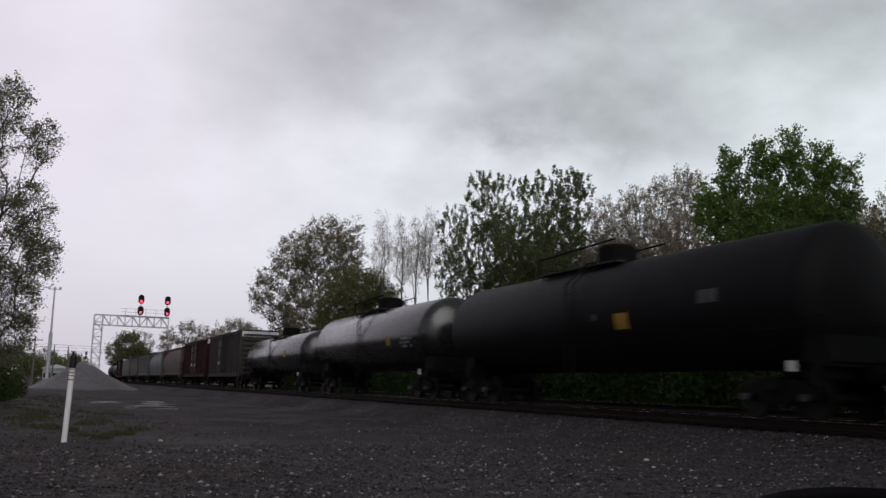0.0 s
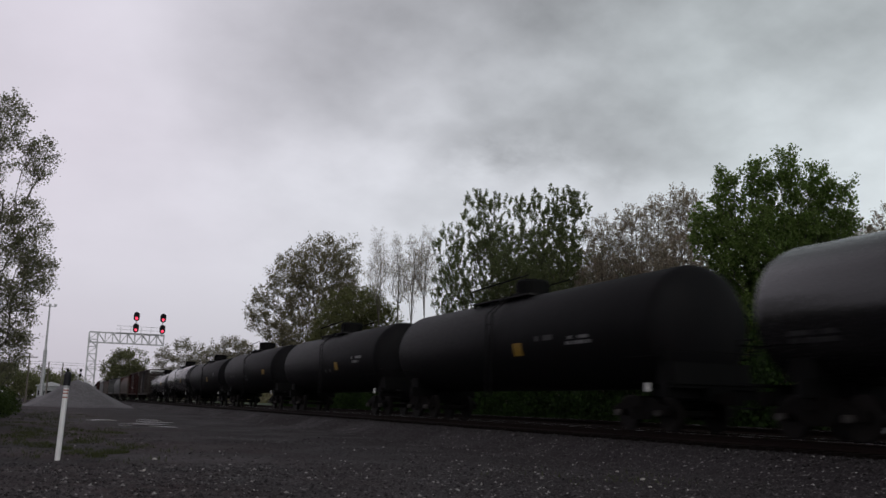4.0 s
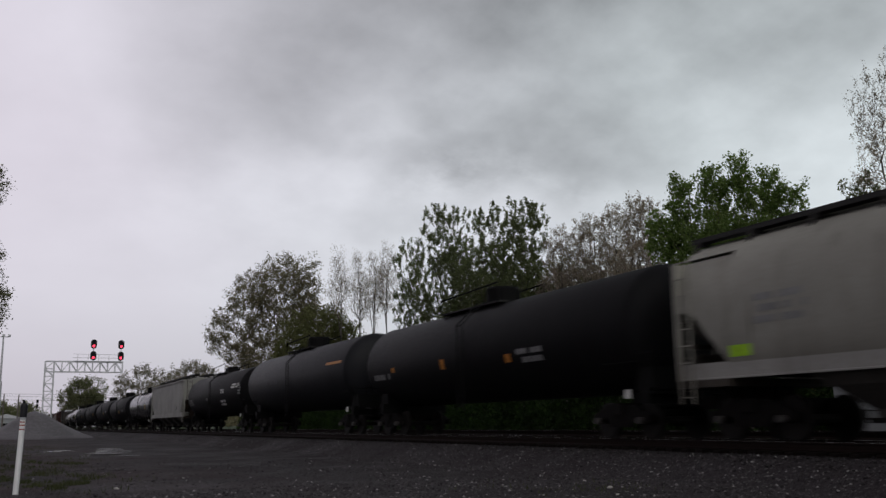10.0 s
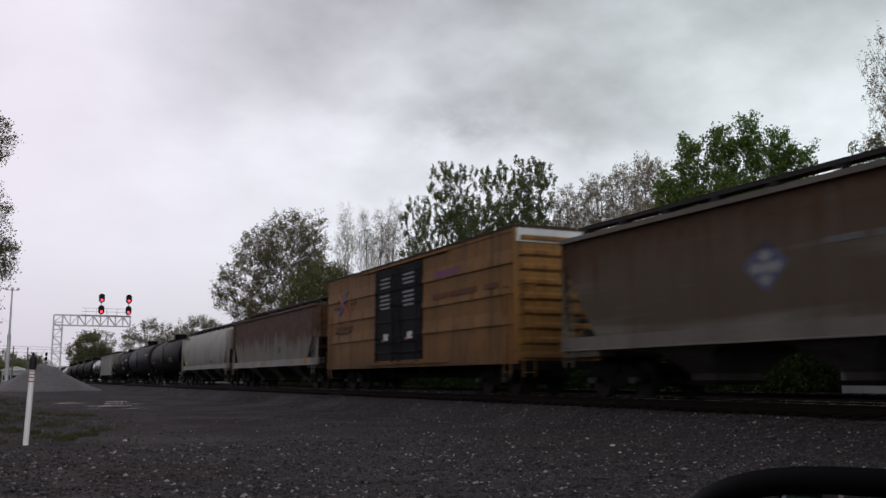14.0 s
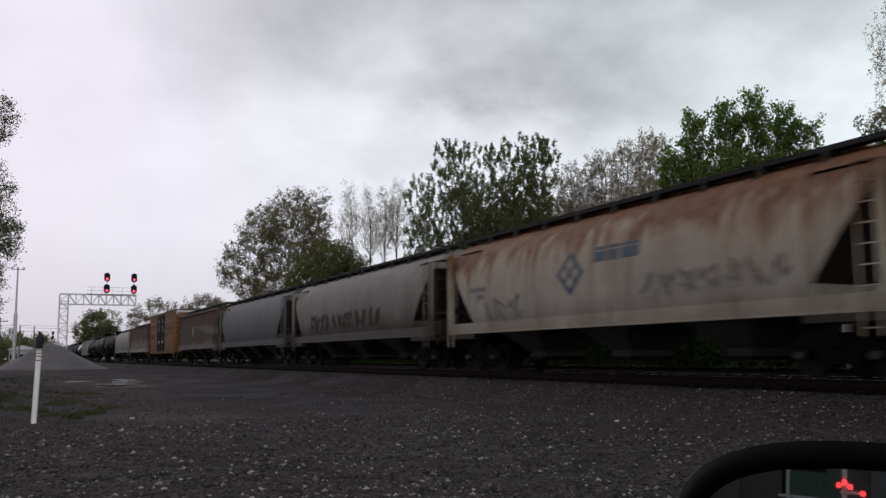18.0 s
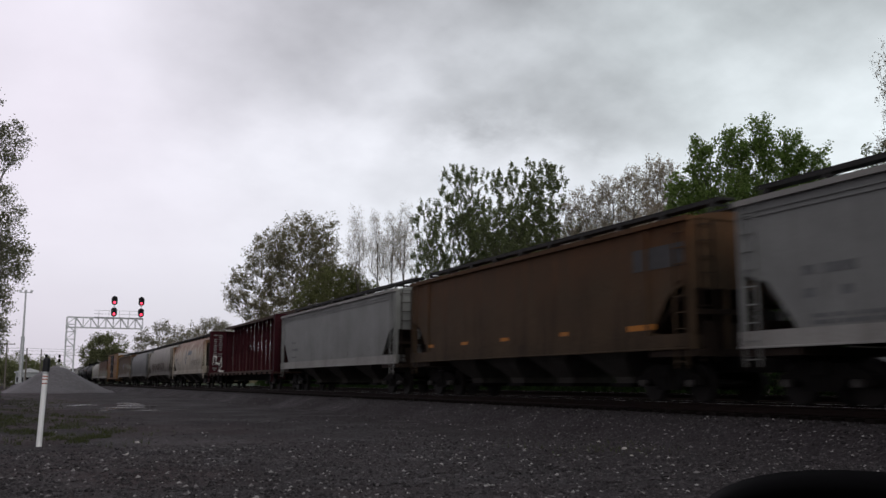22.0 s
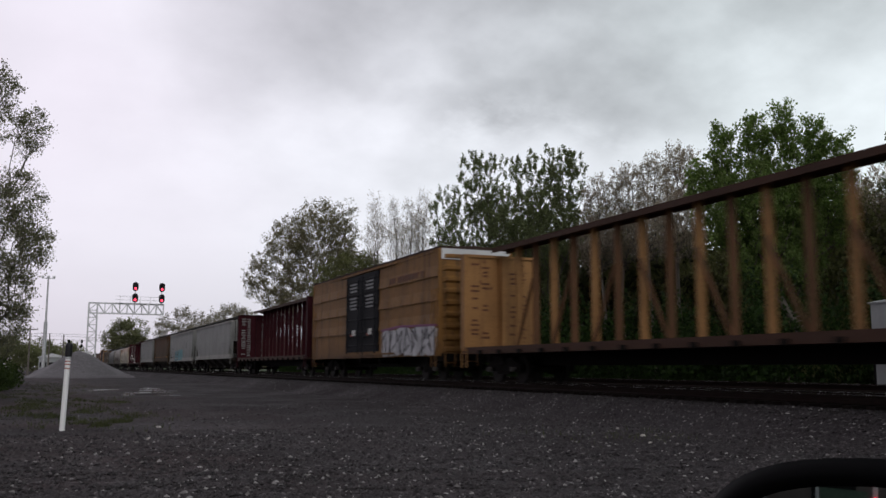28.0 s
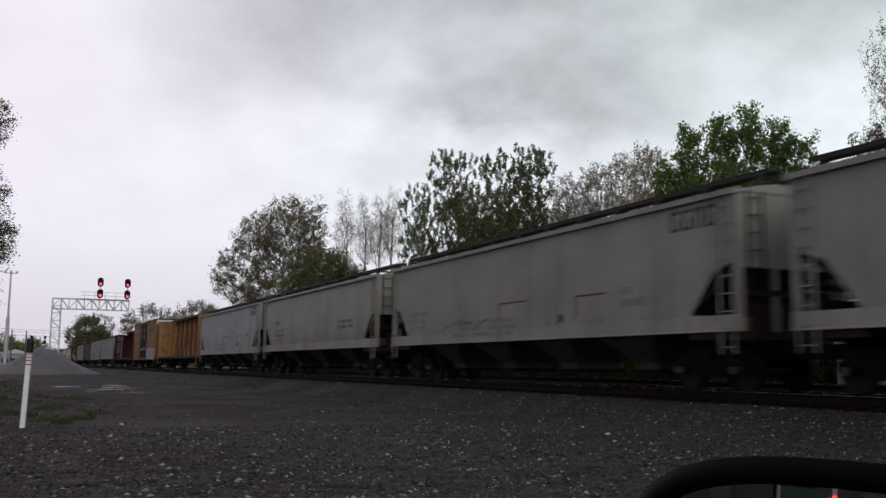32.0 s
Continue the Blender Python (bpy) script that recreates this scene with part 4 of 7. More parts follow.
def boxcar(label, length, mat, door=(0.35, 0.62), door_mat=None, roof_z=5.2, half=1.58, seed=1, roof_mat=None, texts=(), extras=(), panels=True, open_door=False):
    rng = random.Random(seed)
    car = tagged(new("boxcar"), label, "boxcar", "freight cars")
    door_mat = door_mat or M_DOOR
    z0, z1 = 0.96, roof_z - 0.14
    bm = bmesh.new()
    box(bm, -half + 0.06, half - 0.06, -length, 0, z0 + 0.1, z1)
    part("body", bm, mat, car)
    # side posts, sheets with pressed horizontal beads
    d0, d1 = -length * door[0], -length * door[1]
    for s in (-1, 1):
        x = s * (half + 0.005)
        part("side_sill", boxed((min(x + s * 0.03, x - s * 0.06), max(x + s * 0.03, x - s * 0.06), -length, 0, z0, z0 + 0.28)), mat, car)
        part("top_plate", boxed((min(x + s * 0.02, x - s * 0.06), max(x + s * 0.02, x - s * 0.06), -length, 0, z1 - 0.12, z1)), mat, car)
    if panels:
        for a, b in ((0.0, d0), (d1, -length)):
            n = max(2, round(abs(a - b) / 1.5))
            for i in range(n):
                y0, y1 = a + (b - a) * i / n, a + (b - a) * (i + 1) / n
                for s in (-1, 1):
                    x = s * half
                    bot, tall = z0 + 0.282, z1 - z0 - 0.404

                    def section(lift):
                        prof = [(-0.06, bot), (0.0, bot)]
                        for j in (1, 2, 3):
                            z = bot + tall * j / 4
                            prof += [(0.0, z - 0.03), (lift, z - 0.026), (lift, z + 0.01), (0.0, z + 0.42)]
                        return [(x + s * o, z) for o, z in prof + [(0.0, bot + tall), (-0.06, bot + tall)]]

                    bm = bmesh.new()
                    loft(bm, [[(px, yy, pz) for px, pz in section(k)] for yy, k in ((y0 - 0.006, 0.0), (y0 - 0.03, 0.0), (y0 - 0.05, 0.06), (y1 + 0.05, 0.06), (y1 + 0.03, 0.0), (y1 + 0.006, 0.0))])
                    part("side_sheet", bm, mat, car)
    else:
        n = round(length / 1.15)
        for i in range(n + 1):
            y = -0.05 - (length - 0.1) * i / n
            if d1 - 0.1 < y < d0 + 0.1:
                continue
            for s in (-1, 1):
                x = s * half
                part("side_post", boxed((min(x + s * 0.03, x - s * 0.07), max(x + s * 0.03, x - s * 0.07), y - 0.06, y + 0.06, z0 + 0.28, z1 - 0.12)), mat, car)
    # doors
    leaves = 2
    for i in range(leaves):
        y0, y1 = d0 + (d1 - d0) * i / leaves, d0 + (d1 - d0) * (i + 1) / leaves
        if open_door and i == 1:
            # the body stays closed: a black panel stands for the doorway's dark inside
            bm = boxed((-half - 0.012, -half + 0.07, y1 + 0.03, y0 - 0.03, z0 + 0.3, z1 - 0.25))
            part("dark_doorway_panel", bm, M_BLACKFIT, car, "black panel in place of the doorway's unlit inside")
            continue
        leafpart = None
        for s in (1, -1):
            x = s * half
            lo, hi = z0 + 0.29, z1 - 0.18
            prof = [(-0.07, lo), (0.05, lo)]
            for j in range(6):
                z = lo + 0.3 + (hi - lo - 0.6) * j / 5
                prof += [(0.05, z - 0.05), (0.08, z - 0.03), (0.08, z + 0.03), (0.05, z + 0.05)]
            prof += [(0.05, hi), (-0.07, hi)]
            bm = bmesh.new()
            loft(bm, [[(x + s * o, yy, z) for o, z in prof] for yy in (y0 - 0.02, y1 + 0.02)])
            leafpart = part("door", bm, door_mat, car, "dark plug door with ribs")
        for yy in (y0 - 0.35, y1 + 0.35):
            bm = bmesh.new()
            beam(bm, (-half - 0.11, yy, z0 + 0.2), (-half - 0.11, yy, z1 - 0.3), 0.04)
            part("lock_rod", bm, door_mat, leafpart)
        part("lock_handle", boxed((-half - 0.13, -half - 0.07, y1 + 0.3, y0 - 0.3, 1.95, 2.0)), door_mat, leafpart)
        # writing high on the leaf and two small signs low on it
        bars = []
        for j in range(7):
            z = z1 - 0.55 - j * 0.17 - (0.18 if j > 2 else 0)
            bars.append((y1 + 0.75, y0 - 0.75 + 0.1 * (j % 2), z - 0.08, z))
        marks("lettering", car, -half - 0.05, bars, M_GREYMARK if door_mat is not M_DOOR else M_FADEWHITE, "rows of pale lettering on the door", 0.034)
        marks("sign", car, -half - 0.05, [(y1 + 0.9, y1 + 1.3, 2.05, 2.32)], M_WHITE, "small white sign", 0.05)
        marks("sign", car, -half - 0.05, [(y1 + 1.35, y1 + 1.55, 1.95, 2.12)], M_REDMARK, "small red sign", 0.05)
    for z in (z0 + 0.16, z1 - 0.1):
        part("door_track", boxed((-half - 0.1, -half + 0.02, d1 - 2.2, d0 + 1.2, z - 0.04, z + 0.04)), mat, car)
    # roof and ends
    bm = bmesh.new()
    loft(bm, [[(x, y, z) for x, z in ((-half - 0.05, z1 + 0.004), (-half - 0.05, z1 + 0.06), (0, roof_z), (half + 0.05, z1 + 0.06), (half + 0.05, z1 + 0.004))] for y in (-length - 0.06, 0.06)])
    n = round(length / 1.4)
    for i in range(n):
        y = -0.4 - (length - 0.8) * i / (n - 1)
        loft(bm, [[(x, y + k, z) for x, z in ((-half - 0.04, z1 + 0.05), (-half - 0.04, z1 + 0.1), (0, roof_z + 0.035), (half + 0.04, z1 + 0.1), (half + 0.04, z1 + 0.05))] for k in (-0.05, 0.05)])
    part("roof", bm, roof_mat or M_ROOFBROWN, car)
    for y, d in ((0.0, 1), (-length, -1)):
        bm = bmesh.new()
        n = 9
        for j in range(n):
            z = z0 + 0.25 + (z1 - z0 - 0.55) * j / (n - 1)
            loft(bm, [[(x, y + d * o, z + q) for x, o in ((-half + 0.12, 0.0), (-half + 0.3, 0.09 * k), (half - 0.3, 0.09 * k), (half - 0.12, 0.0))] for q, k in ((-0.14, 0.0), (-0.05, 1.0), (0.05, 1.0), (0.14, 0.0))], cap=False, closed=False)
        for s in (-1, 1):
            box(bm, s * (half - 0.03) - 0.06, s * (half - 0.03) + 0.06, min(y, y + d * 0.06), max(y, y + d * 0.06), z0, z1)
        part("end_ribs", bm, mat, car)
        top = boxed((-half + 0.02, half - 0.02, min(y, y + d * 0.05), max(y, y + d * 0.05), z1 - 0.42, z1))
        part("end_cap", top, roof_mat or M_SILVER, car, "pale upper end panel")
        bm = bmesh.new()
        ladder(bm, -half - 0.05, y - d * 0.4, 0.55, z1 - 1.6)
        ladder(bm, -half + 0.45, y + d * 0.1, 0.55, z1 - 1.6, along="x")
        part("ladder", bm, mat, car)
        part("end_sill", boxed((-half, half, min(y, y - d * 0.4), max(y, y - d * 0.4), 0.78, z0 + 0.1), (-0.3, 0.3, min(y, y - d * 3.0), max(y, y - d * 3.0), 0.6, z0 + 0.1)), M_TRUCK, car)
    part("underframe", boxed((-0.3, 0.3, -length + 3, -3, 0.55, 1.02), (-1.3, 1.3, -length / 2 - 1.6, -length / 2 - 1.3, 0.7, 1.02), (-1.3, 1.3, -length / 2 + 1.3, -length / 2 + 1.6, 0.7, 1.02)), M_TRUCK, car)
    for y, z, w, h, lines, m2 in texts:
        marks("lettering", car, -half, letter_rows(y, z, w, h, lines, rng), m2, "unreadable rows of lettering", 0.064)
    for k, (name, rows, m2, lab) in enumerate(extras):
        marks(name, car, -half, rows, m2, lab, 0.066 + 0.004 * k)
    truck(car, -2.3)
    truck(car, -length + 2.3)
    coupler(car, length)
    return car


def centerbeam(label, length, mat, seed=1, top=4.66, posts=14, braces=False, texts=True, text_mat=None, scrawl=False, first=2.97, chord=4.96):
    rng = random.Random(seed)
    car = tagged(new("centerbeam_lumber_car"), label, "lumber car", "freight cars")
    half = 1.5
    deck = part("deck", boxed((-half + 0.06, half - 0.06, -length, 0, 1.02, 1.12)), M_SILL, car, "rusty deck darkened for shade")
    for s in (-1, 1):
        x = s * half
        bm = bmesh.new()
        prof = [(x, 1.0), (x, 1.24), (x - s * 0.16, 1.24), (x - s * 0.16, 1.2), (x - s * 0.058, 1.2), (x - s * 0.058, 1.0)]
        loft(bm, [[(px, y, pz) for px, pz in prof] for y in (-length, 0.0)])
        part("side_sill", bm, M_SILL, deck)
    part("centre_sill", boxed((-0.3, 0.3, -length + 0.6, -0.6, 0.6, 1.02)), M_TRUCK, car)
    # winches and tie-downs along the sill
    for i in range(14):
        y = -1.6 - (length - 3.2) * i / 13
        part("tie_down_winch", boxed((-half - 0.09, -half, y - 0.09, y + 0.09, 0.98, 1.12)), M_TRUCK, deck)
    for y, d in ((0.0, 1), (-length, -1)):
        bm = bmesh.new()
        y0, y1 = min(y, y - d * 0.22), max(y, y - d * 0.22)
        box(bm, -half + 0.02, half - 0.02, y0, y1, 1.12, top - 0.06)
        wall = part("bulkhead", bm, mat, car)
        for s in (-1, 1):
            part("corner_post", boxed((s * (half - 0.06) - 0.09, s * (half - 0.06) + 0.09, y0 - 0.06, y1 + 0.06, 1.12, top)), mat, wall)
        part("top_rail", boxed((-half, half, y0 - 0.07, y1 + 0.07, top - 0.1, top + 0.002)), mat, wall)
        for j in range(7):
            z = 1.5 + (top - 1.9) * j / 6
            part("rib", boxed((-half + 0.1, half - 0.1, min(y, y + d * 0.07), max(y, y + d * 0.07), z - 0.07, z + 0.07)), mat, wall)
        part("stiffener", boxed((-0.12, 0.12, min(y - d * 0.22, y - d * 0.55), max(y - d * 0.22, y - d * 0.55), 1.12, top - 0.1)), mat, wall)
        bm = bmesh.new()
        ladder(bm, -half - 0.05, y - d * 0.3, 0.5, 1.2)
        ladder(bm, -half + 0.45, y + d * 0.1, 0.6, top - 0.3, along="x")
        part("ladder", bm, mat, car)
    if texts:
        # lettering on the inner face of the leading bulkhead
        bm = bmesh.new()
        for col, wide, lines in ((-1.08, 0.34, 19), (-0.66, 0.34, 19), (0.5, 0.3, 19), (0.88, 0.28, 19)):
            z = top - 0.3
            for k in range(lines):
                w = wide * rng.uniform(0.5, 1.05)
                z += rng.uniform(-0.03, 0.03)
                if rng.random() < (0.85 if text_mat is None else 0.5):
                    box(bm, col - w / 2, col + w / 2, -0.236, -0.215, z - 0.075, z)
                z -= 0.158
        tagged(part("lettering", bm, text_mat or M_GREYMARK, car, "rows of pale lettering on the bulkhead"), kind="stuff")
    if scrawl:
        bm = bmesh.new()
        pts = [(-1.25, 1.9), (-1.2, 2.6), (-0.95, 2.55), (-1.0, 2.05), (-0.7, 1.95), (-0.55, 2.5), (-0.5, 1.8), (-0.75, 1.4), (-0.35, 1.35)]
        for (xa, za), (xb, zb) in zip(pts, pts[1:]):
            beam(bm, (xa, -0.225, za), (xb, -0.225, zb), 0.03, 0.15) if abs(zb - za) < 0.2 else beam(bm, (xa, -0.225, za), (xb, -0.225, zb), 0.13, 0.03)
        tagged(part("spray_paint", bm, M_WHITE, car, "white sprayed scrawl"), kind="stuff")
    # centre partition: posts, top chord
    for i in range(posts):
        y = -first - (length - 2 * first) / (posts - 1) * i
        wide = 0.025 if i % 2 else 0.038
        bm = bmesh.new()
        dx = (0.13, 0.12)[i % 2]
        prof = [(-dx, -wide), (-dx + 0.03, -wide), (-dx + 0.03, -0.015), (dx - 0.03, -0.015), (dx - 0.03, -wide), (dx, -wide), (dx, wide), (dx - 0.03, wide), (dx - 0.03, 0.015), (-dx + 0.03, 0.015), (-dx + 0.03, wide), (-dx, wide)]
        loft(bm, [[(a, y + b, z) for a, b in prof] for z in (1.12, chord - 0.07)])
        post = part("post", bm, M_TANRUST if braces and i % 2 else mat, car)
        if i % 2 == 0 and not braces:
            for sx in (-1, 1):
                bm = bmesh.new()
                slab(bm, [(y - 0.11, 1.12), (y + 0.11, 1.12), (y + 0.05, 2.75), (y - 0.05, 2.75)], sx * 0.125 - 0.02, 0.04)
                part("gusset", bm, M_REDPOST if mat is M_RED else mat, post)
    bm = bmesh.new()
    prof = [(-0.32, chord - 0.18), (-0.26, chord - 0.18), (-0.26, chord - 0.08), (0.26, chord - 0.08), (0.26, chord - 0.18), (0.32, chord - 0.18), (0.32, chord), (-0.32, chord)]
    loft(bm, [[(a, y, b) for a, b in prof] for y in (-length + 0.1, -0.1)])
    part("top_chord", bm, M_SILL, car, "rusty top chord painted dark as a silhouette")
    gap = (length - 2 * first) / (posts - 1)
    for i in range(posts - 1):
        if i % 2:
            continue
        y0 = -first - gap * i
        y1 = y0 - gap * 1.0
        rising = i < posts * 0.35
        bm = bmesh.new()
        a, b = ((0.0, y0, 2.5), (0.0, y1 + 0.1, chord - 0.2)) if not braces else ((-0.1, y0, 1.2), (-0.1, y1, 3.6)) if rising else ((-0.1, y0, 3.6), (-0.1, y1, 1.2))
        beam(bm, a, b, 0.08, 0.08)
        part("diagonal_brace", bm, M_TANRUST if braces else mat, car)
    truck(car, -2.4)
    truck(car, -length + 2.4)
    coupler(car, length)
    return car


# ---- trees ----
def tubes(segments, sides=4, thin=0.02):
    """Tapered tubes from (p0, p1, r0, r1)."""
    verts, faces = [], []
    most = sides
    for p0, p1, r0, r1 in segments:
        d = p1 - p0
        if d.length < 1e-4:
            continue
        sides = most if r0 > thin else 3
        q = d.to_track_quat("Z", "Y")
        b = len(verts)
        for p, r in ((p0, r0), (p1, r1)):
            for i in range(sides):
                a = 2 * math.pi * i / sides
                verts.append(p + q @ Vector((r * math.cos(a), r * math.sin(a), 0)))
        for i in range(sides):
            j = (i + 1) % sides
            faces.append((b + i, b + j, b + sides + j, b + sides + i))
    return verts, faces


def leaves(points, size, rng, droop=0.0):
    """Small folded leaves round the given points."""
    n = len(points)
    p = np.asarray(points)
    a = rng.normal(0, 1, (n, 3))
    a /= np.linalg.norm(a, axis=1, keepdims=True) + 1e-9
    b = np.cross(a, rng.normal(0, 1, (n, 3)))
    b /= np.linalg.norm(b, axis=1, keepdims=True) + 1e-9
    s = size * rng.uniform(0.6, 1.35, (n, 1))
    c = np.cross(a, b)
    v = np.stack([p - a * s * 0.6, p + b * s * 0.42 + c * s * 0.12, p + a * s * 0.6, p - b * s * 0.42 + c * s * 0.12], 1)
    f = np.array([(0, 1, 2), (0, 2, 3)])[None] + (np.arange(n) * 4)[:, None, None]
    return v.reshape(-1, 3).tolist(), f.reshape(-1, 3).tolist()


def grow(rng, lobes, count, base_z, stems, spread):
    """Branch nodes: points in the crown's lobes, each joined to the nearest lower branch."""
    share = np.array([r * r * h for _, _, _, r, h in lobes]) ** 0.75
    share = share / share.sum()
    pts = []
    for (u, v, z, r, h), s in zip(lobes, share):
        q = rng.normal(0, 1, (max(6, int(count * s)), 3))
        q /= np.linalg.norm(q, axis=1, keepdims=True)
        q *= rng.uniform(0.12, 1.0, (len(q), 1)) ** 0.45
        q *= 1 + rng.normal(0, 0.06, (len(q), 1))
        pts.append(q * np.array([r, r, h]) + np.array([u, v, z]))
    pts = np.concatenate(pts)
    pts = pts[pts[:, 2] > base_z * 0.6]
    nodes, back, length = [np.array([0.0, 0.0, -0.4])], [-1], [0.0]
    for k in range(stems):
        a = 2 * math.pi * (k + rng.uniform(-0.2, 0.2)) / stems
        last = 0
        n = 5
        for i in range(1, n + 1):
            t = i / n
            p = np.array([math.cos(a) * spread * t ** 1.3, math.sin(a) * spread * t ** 1.3, base_z * t]) + rng.normal(0, 0.05, 3)
            nodes.append(p)
            back.append(last)
            length.append(length[last] + base_z / n)
            last = len(nodes) - 1
    first = len(nodes)
    order = np.argsort(pts[:, 2] * 0.9 + np.hypot(pts[:, 0], pts[:, 1]) * 0.8 + rng.normal(0, 0.3, len(pts)))
    store = np.zeros((first + len(pts), 3))
    store[:first] = nodes
    path = np.zeros(first + len(pts))
    path[:first] = length
    m = first
    for i in order:
        p = pts[i]
        d = np.linalg.norm(store[1:m] - p, axis=1)
        cost = d + 0.42 * path[1:m] + np.where(store[1:m, 2] > p[2] - 0.05, 1.2 * d, 0.0)
        j = int(np.argmin(cost)) + 1
        store[m] = p
        path[m] = path[j] + d[j - 1]
        back.append(j)
        m += 1
    return store[:m], back, first


def tree(x, y, lobes, label, leaf_mat, bark, nodes=420, leaf_count=14, size=0.13, twig=0.5, tuft=0.09, upright=0.8, base=0.35, stems=2, spread=0.5, radius=0.012, seed=1, ground=0.3, bare=0.22, depth=1.0):
    """lobes: offset across the line of sight, height, radius, half height. Twigs carry tufts of small leaves."""
    rng = np.random.default_rng(seed)
    top = tagged(new("tree"), label, "tree", "trees by the railway")
    top.location = (x, y, ground)
    top.rotation_euler = (0, 0, -math.atan2(x, y))
    full = [(u, rng.normal(0, 0.35) * r * depth, z - ground, r, h) for u, z, r, h in lobes]
    lowest = min(z - h for _, _, z, _, h in full)
    store, back, first = grow(rng, full, nodes, max(0.8, lowest * (1 - base) + 0.4), stems, spread)
    n = len(store)
    load = np.ones(n)
    for i in range(n - 1, 0, -1):
        load[back[i]] += load[i]
    rad = np.minimum(radius * load ** 0.45, 0.30)
    segs = [(Vector(store[back[i]]), Vector(store[i]), max(rad[back[i]] * 0.92 if back[i] else rad[i] * 1.15, rad[i]) if load[back[i]] < load[i] * 3 else rad[i], rad[i]) for i in range(1, n)]
    spots = []
    for i in range(first, n):
        if rng.random() < bare:
            continue
        for k in range(2 if load[i] < 3 else 1):
            d = rng.normal(0, 1, 3) * (1 - upright * 0.7)
            out = store[i] - store[back[i]]
            d = d + 0.5 * out / (np.linalg.norm(out) + 1e-6) + np.array([0, 0, upright * 1.4])
            d /= np.linalg.norm(d)
            long = twig * rng.uniform(0.6, 1.3)
            tip = store[i] + d * long
            segs.append((Vector(store[i]), Vector(tip), radius * 0.8, radius * 0.45))
            q = rng.uniform(0.15, 1.08, (leaf_count, 1))
            spots.append(store[i] + d * long * q + rng.normal(0, tuft, (leaf_count, 3)))
    v, f = tubes(segs)
    new("trunk", mesh_from("trunk", v, f, bark, True)).parent = top
    v, f = leaves(np.concatenate(spots), size, rng)
    new("crown", mesh_from("crown", v, f, leaf_mat)).parent = top
    return top


COTTONWOOD = "tall cottonwood with upright clusters of dark leaves"
BUDDING = "budding tree with thin pale blossom"
BIRCH = "slender tall birch with few pale leaves"
MASS = "low olive-green tree in early leaf"
tree(29.7, 31.1, [(-2.15, 10.80, 0.68, 1.7), (-0.75, 11.00, 0.74, 1.9), (0.5, 11.20, 0.66, 1.85), (1.7, 10.70, 0.78, 1.75), (2.85, 10.30, 0.52, 1.4), (-3.0, 9.30, 0.75, 1.4), (-2.0, 8.10, 1.0, 1.9), (-0.5, 8.50, 1.3, 2.0), (1.0, 8.30, 1.3, 1.9), (2.4, 8.10, 1.0, 1.7), (0.1, 6.00, 2.0, 1.6)], "full green maple with upright lobes beside the tracks", M_LEAF, M_BARK, 2100, 24, 0.105, 0.40, 0.10, 0.7, 0.5, 4, 0.8, 0.006, 21, bare=0.16)
tree(31.8, 73.1, [(-0.1, 13.9, 1.5, 3.4), (0.3, 10.3, 1.9, 2.8), (0.5, 7, 1.8, 2)], COTTONWOOD, M_LEAFDARK, M_BARK, 355, 26, 0.115, 0.6, 0.065, 1.0, 0.4, 2, 0.5, 0.006, 22, bare=0.2)
tree(31.7, 65.8, [(0.2, 16.0, 2.3, 3.3), (1.5, 13.0, 2.2, 2.8), (-0.4, 12.0, 2.9, 3.2), (0.4, 8.6, 3.0, 2.6)], COTTONWOOD, M_LEAFDARK, M_BARK, 939, 26, 0.115, 0.55, 0.065, 1.0, 0.4, 3, 0.6, 0.006, 32, bare=0.2)
tree(31.8, 58.3, [(0.1, 14.7, 1.6, 2.7), (-0.6, 11.6, 2.3, 2.7), (0.6, 10.5, 2.2, 2.6), (0.0, 7.9, 2.5, 2.4)], COTTONWOOD, M_LEAFDARK, M_BARK, 731, 26, 0.115, 0.5, 0.065, 1.0, 0.4, 3, 0.5, 0.006, 33, bare=0.2)
tree(31.5, 53.1, [(0.2, 13.7, 1.7, 2.8), (-0.4, 10.6, 2.2, 2.5), (-0.1, 7.4, 2.2, 2.2)], COTTONWOOD, M_LEAFDARK, M_BARK, 731, 26, 0.115, 0.48, 0.065, 1.0, 0.4, 3, 0.5, 0.005, 34, bare=0.2)
for i, (x, y, z) in enumerate(((32.8, 50.3, 11.9), (33.7, 48.4, 12.4), (33.9, 45.8, 12.4), (32.8, 41.7, 11.9))):
    tree(x, y, [(0.1, z, 1.15, 2.1), (-0.1, z - 2.8, 1.6, 2.0)], BUDDING, M_LEAFPALE, M_BARK, 900, 10, 0.08, 0.40, 0.07, 0.7, 0.4, 3, 0.5, 0.005, 23 + i)
tree(32.9, 116.4, [(-0.5, 17.8, 4.1, 5.6), (-4.6, 16.2, 3.1, 5.0), (-8.3, 12.9, 1.8, 3.4), (2.8, 18.4, 1.7, 4.6), (-3.0, 9.5, 5.0, 4.0), (3.5, 13.0, 3.4, 4.0)], "broad olive-green tree in early leaf", M_LEAFOLIVE, M_BARK, 2700, 14, 0.18, 0.75, 0.18, 0.4, 0.5, 4, 1.6, 0.008, 25)
tree(33.5, 105.0, [(0.2, 12.5, 3.6, 3.0), (3.4, 11.4, 1.9, 3.0), (-2.6, 10.0, 2.6, 3.0), (0.5, 7.5, 3.8, 3.0)], MASS, M_LEAFMASS, M_BARK, 700, 28, 0.19, 0.7, 0.26, 0.35, 0.5, 4, 1.2, 0.009, 37)
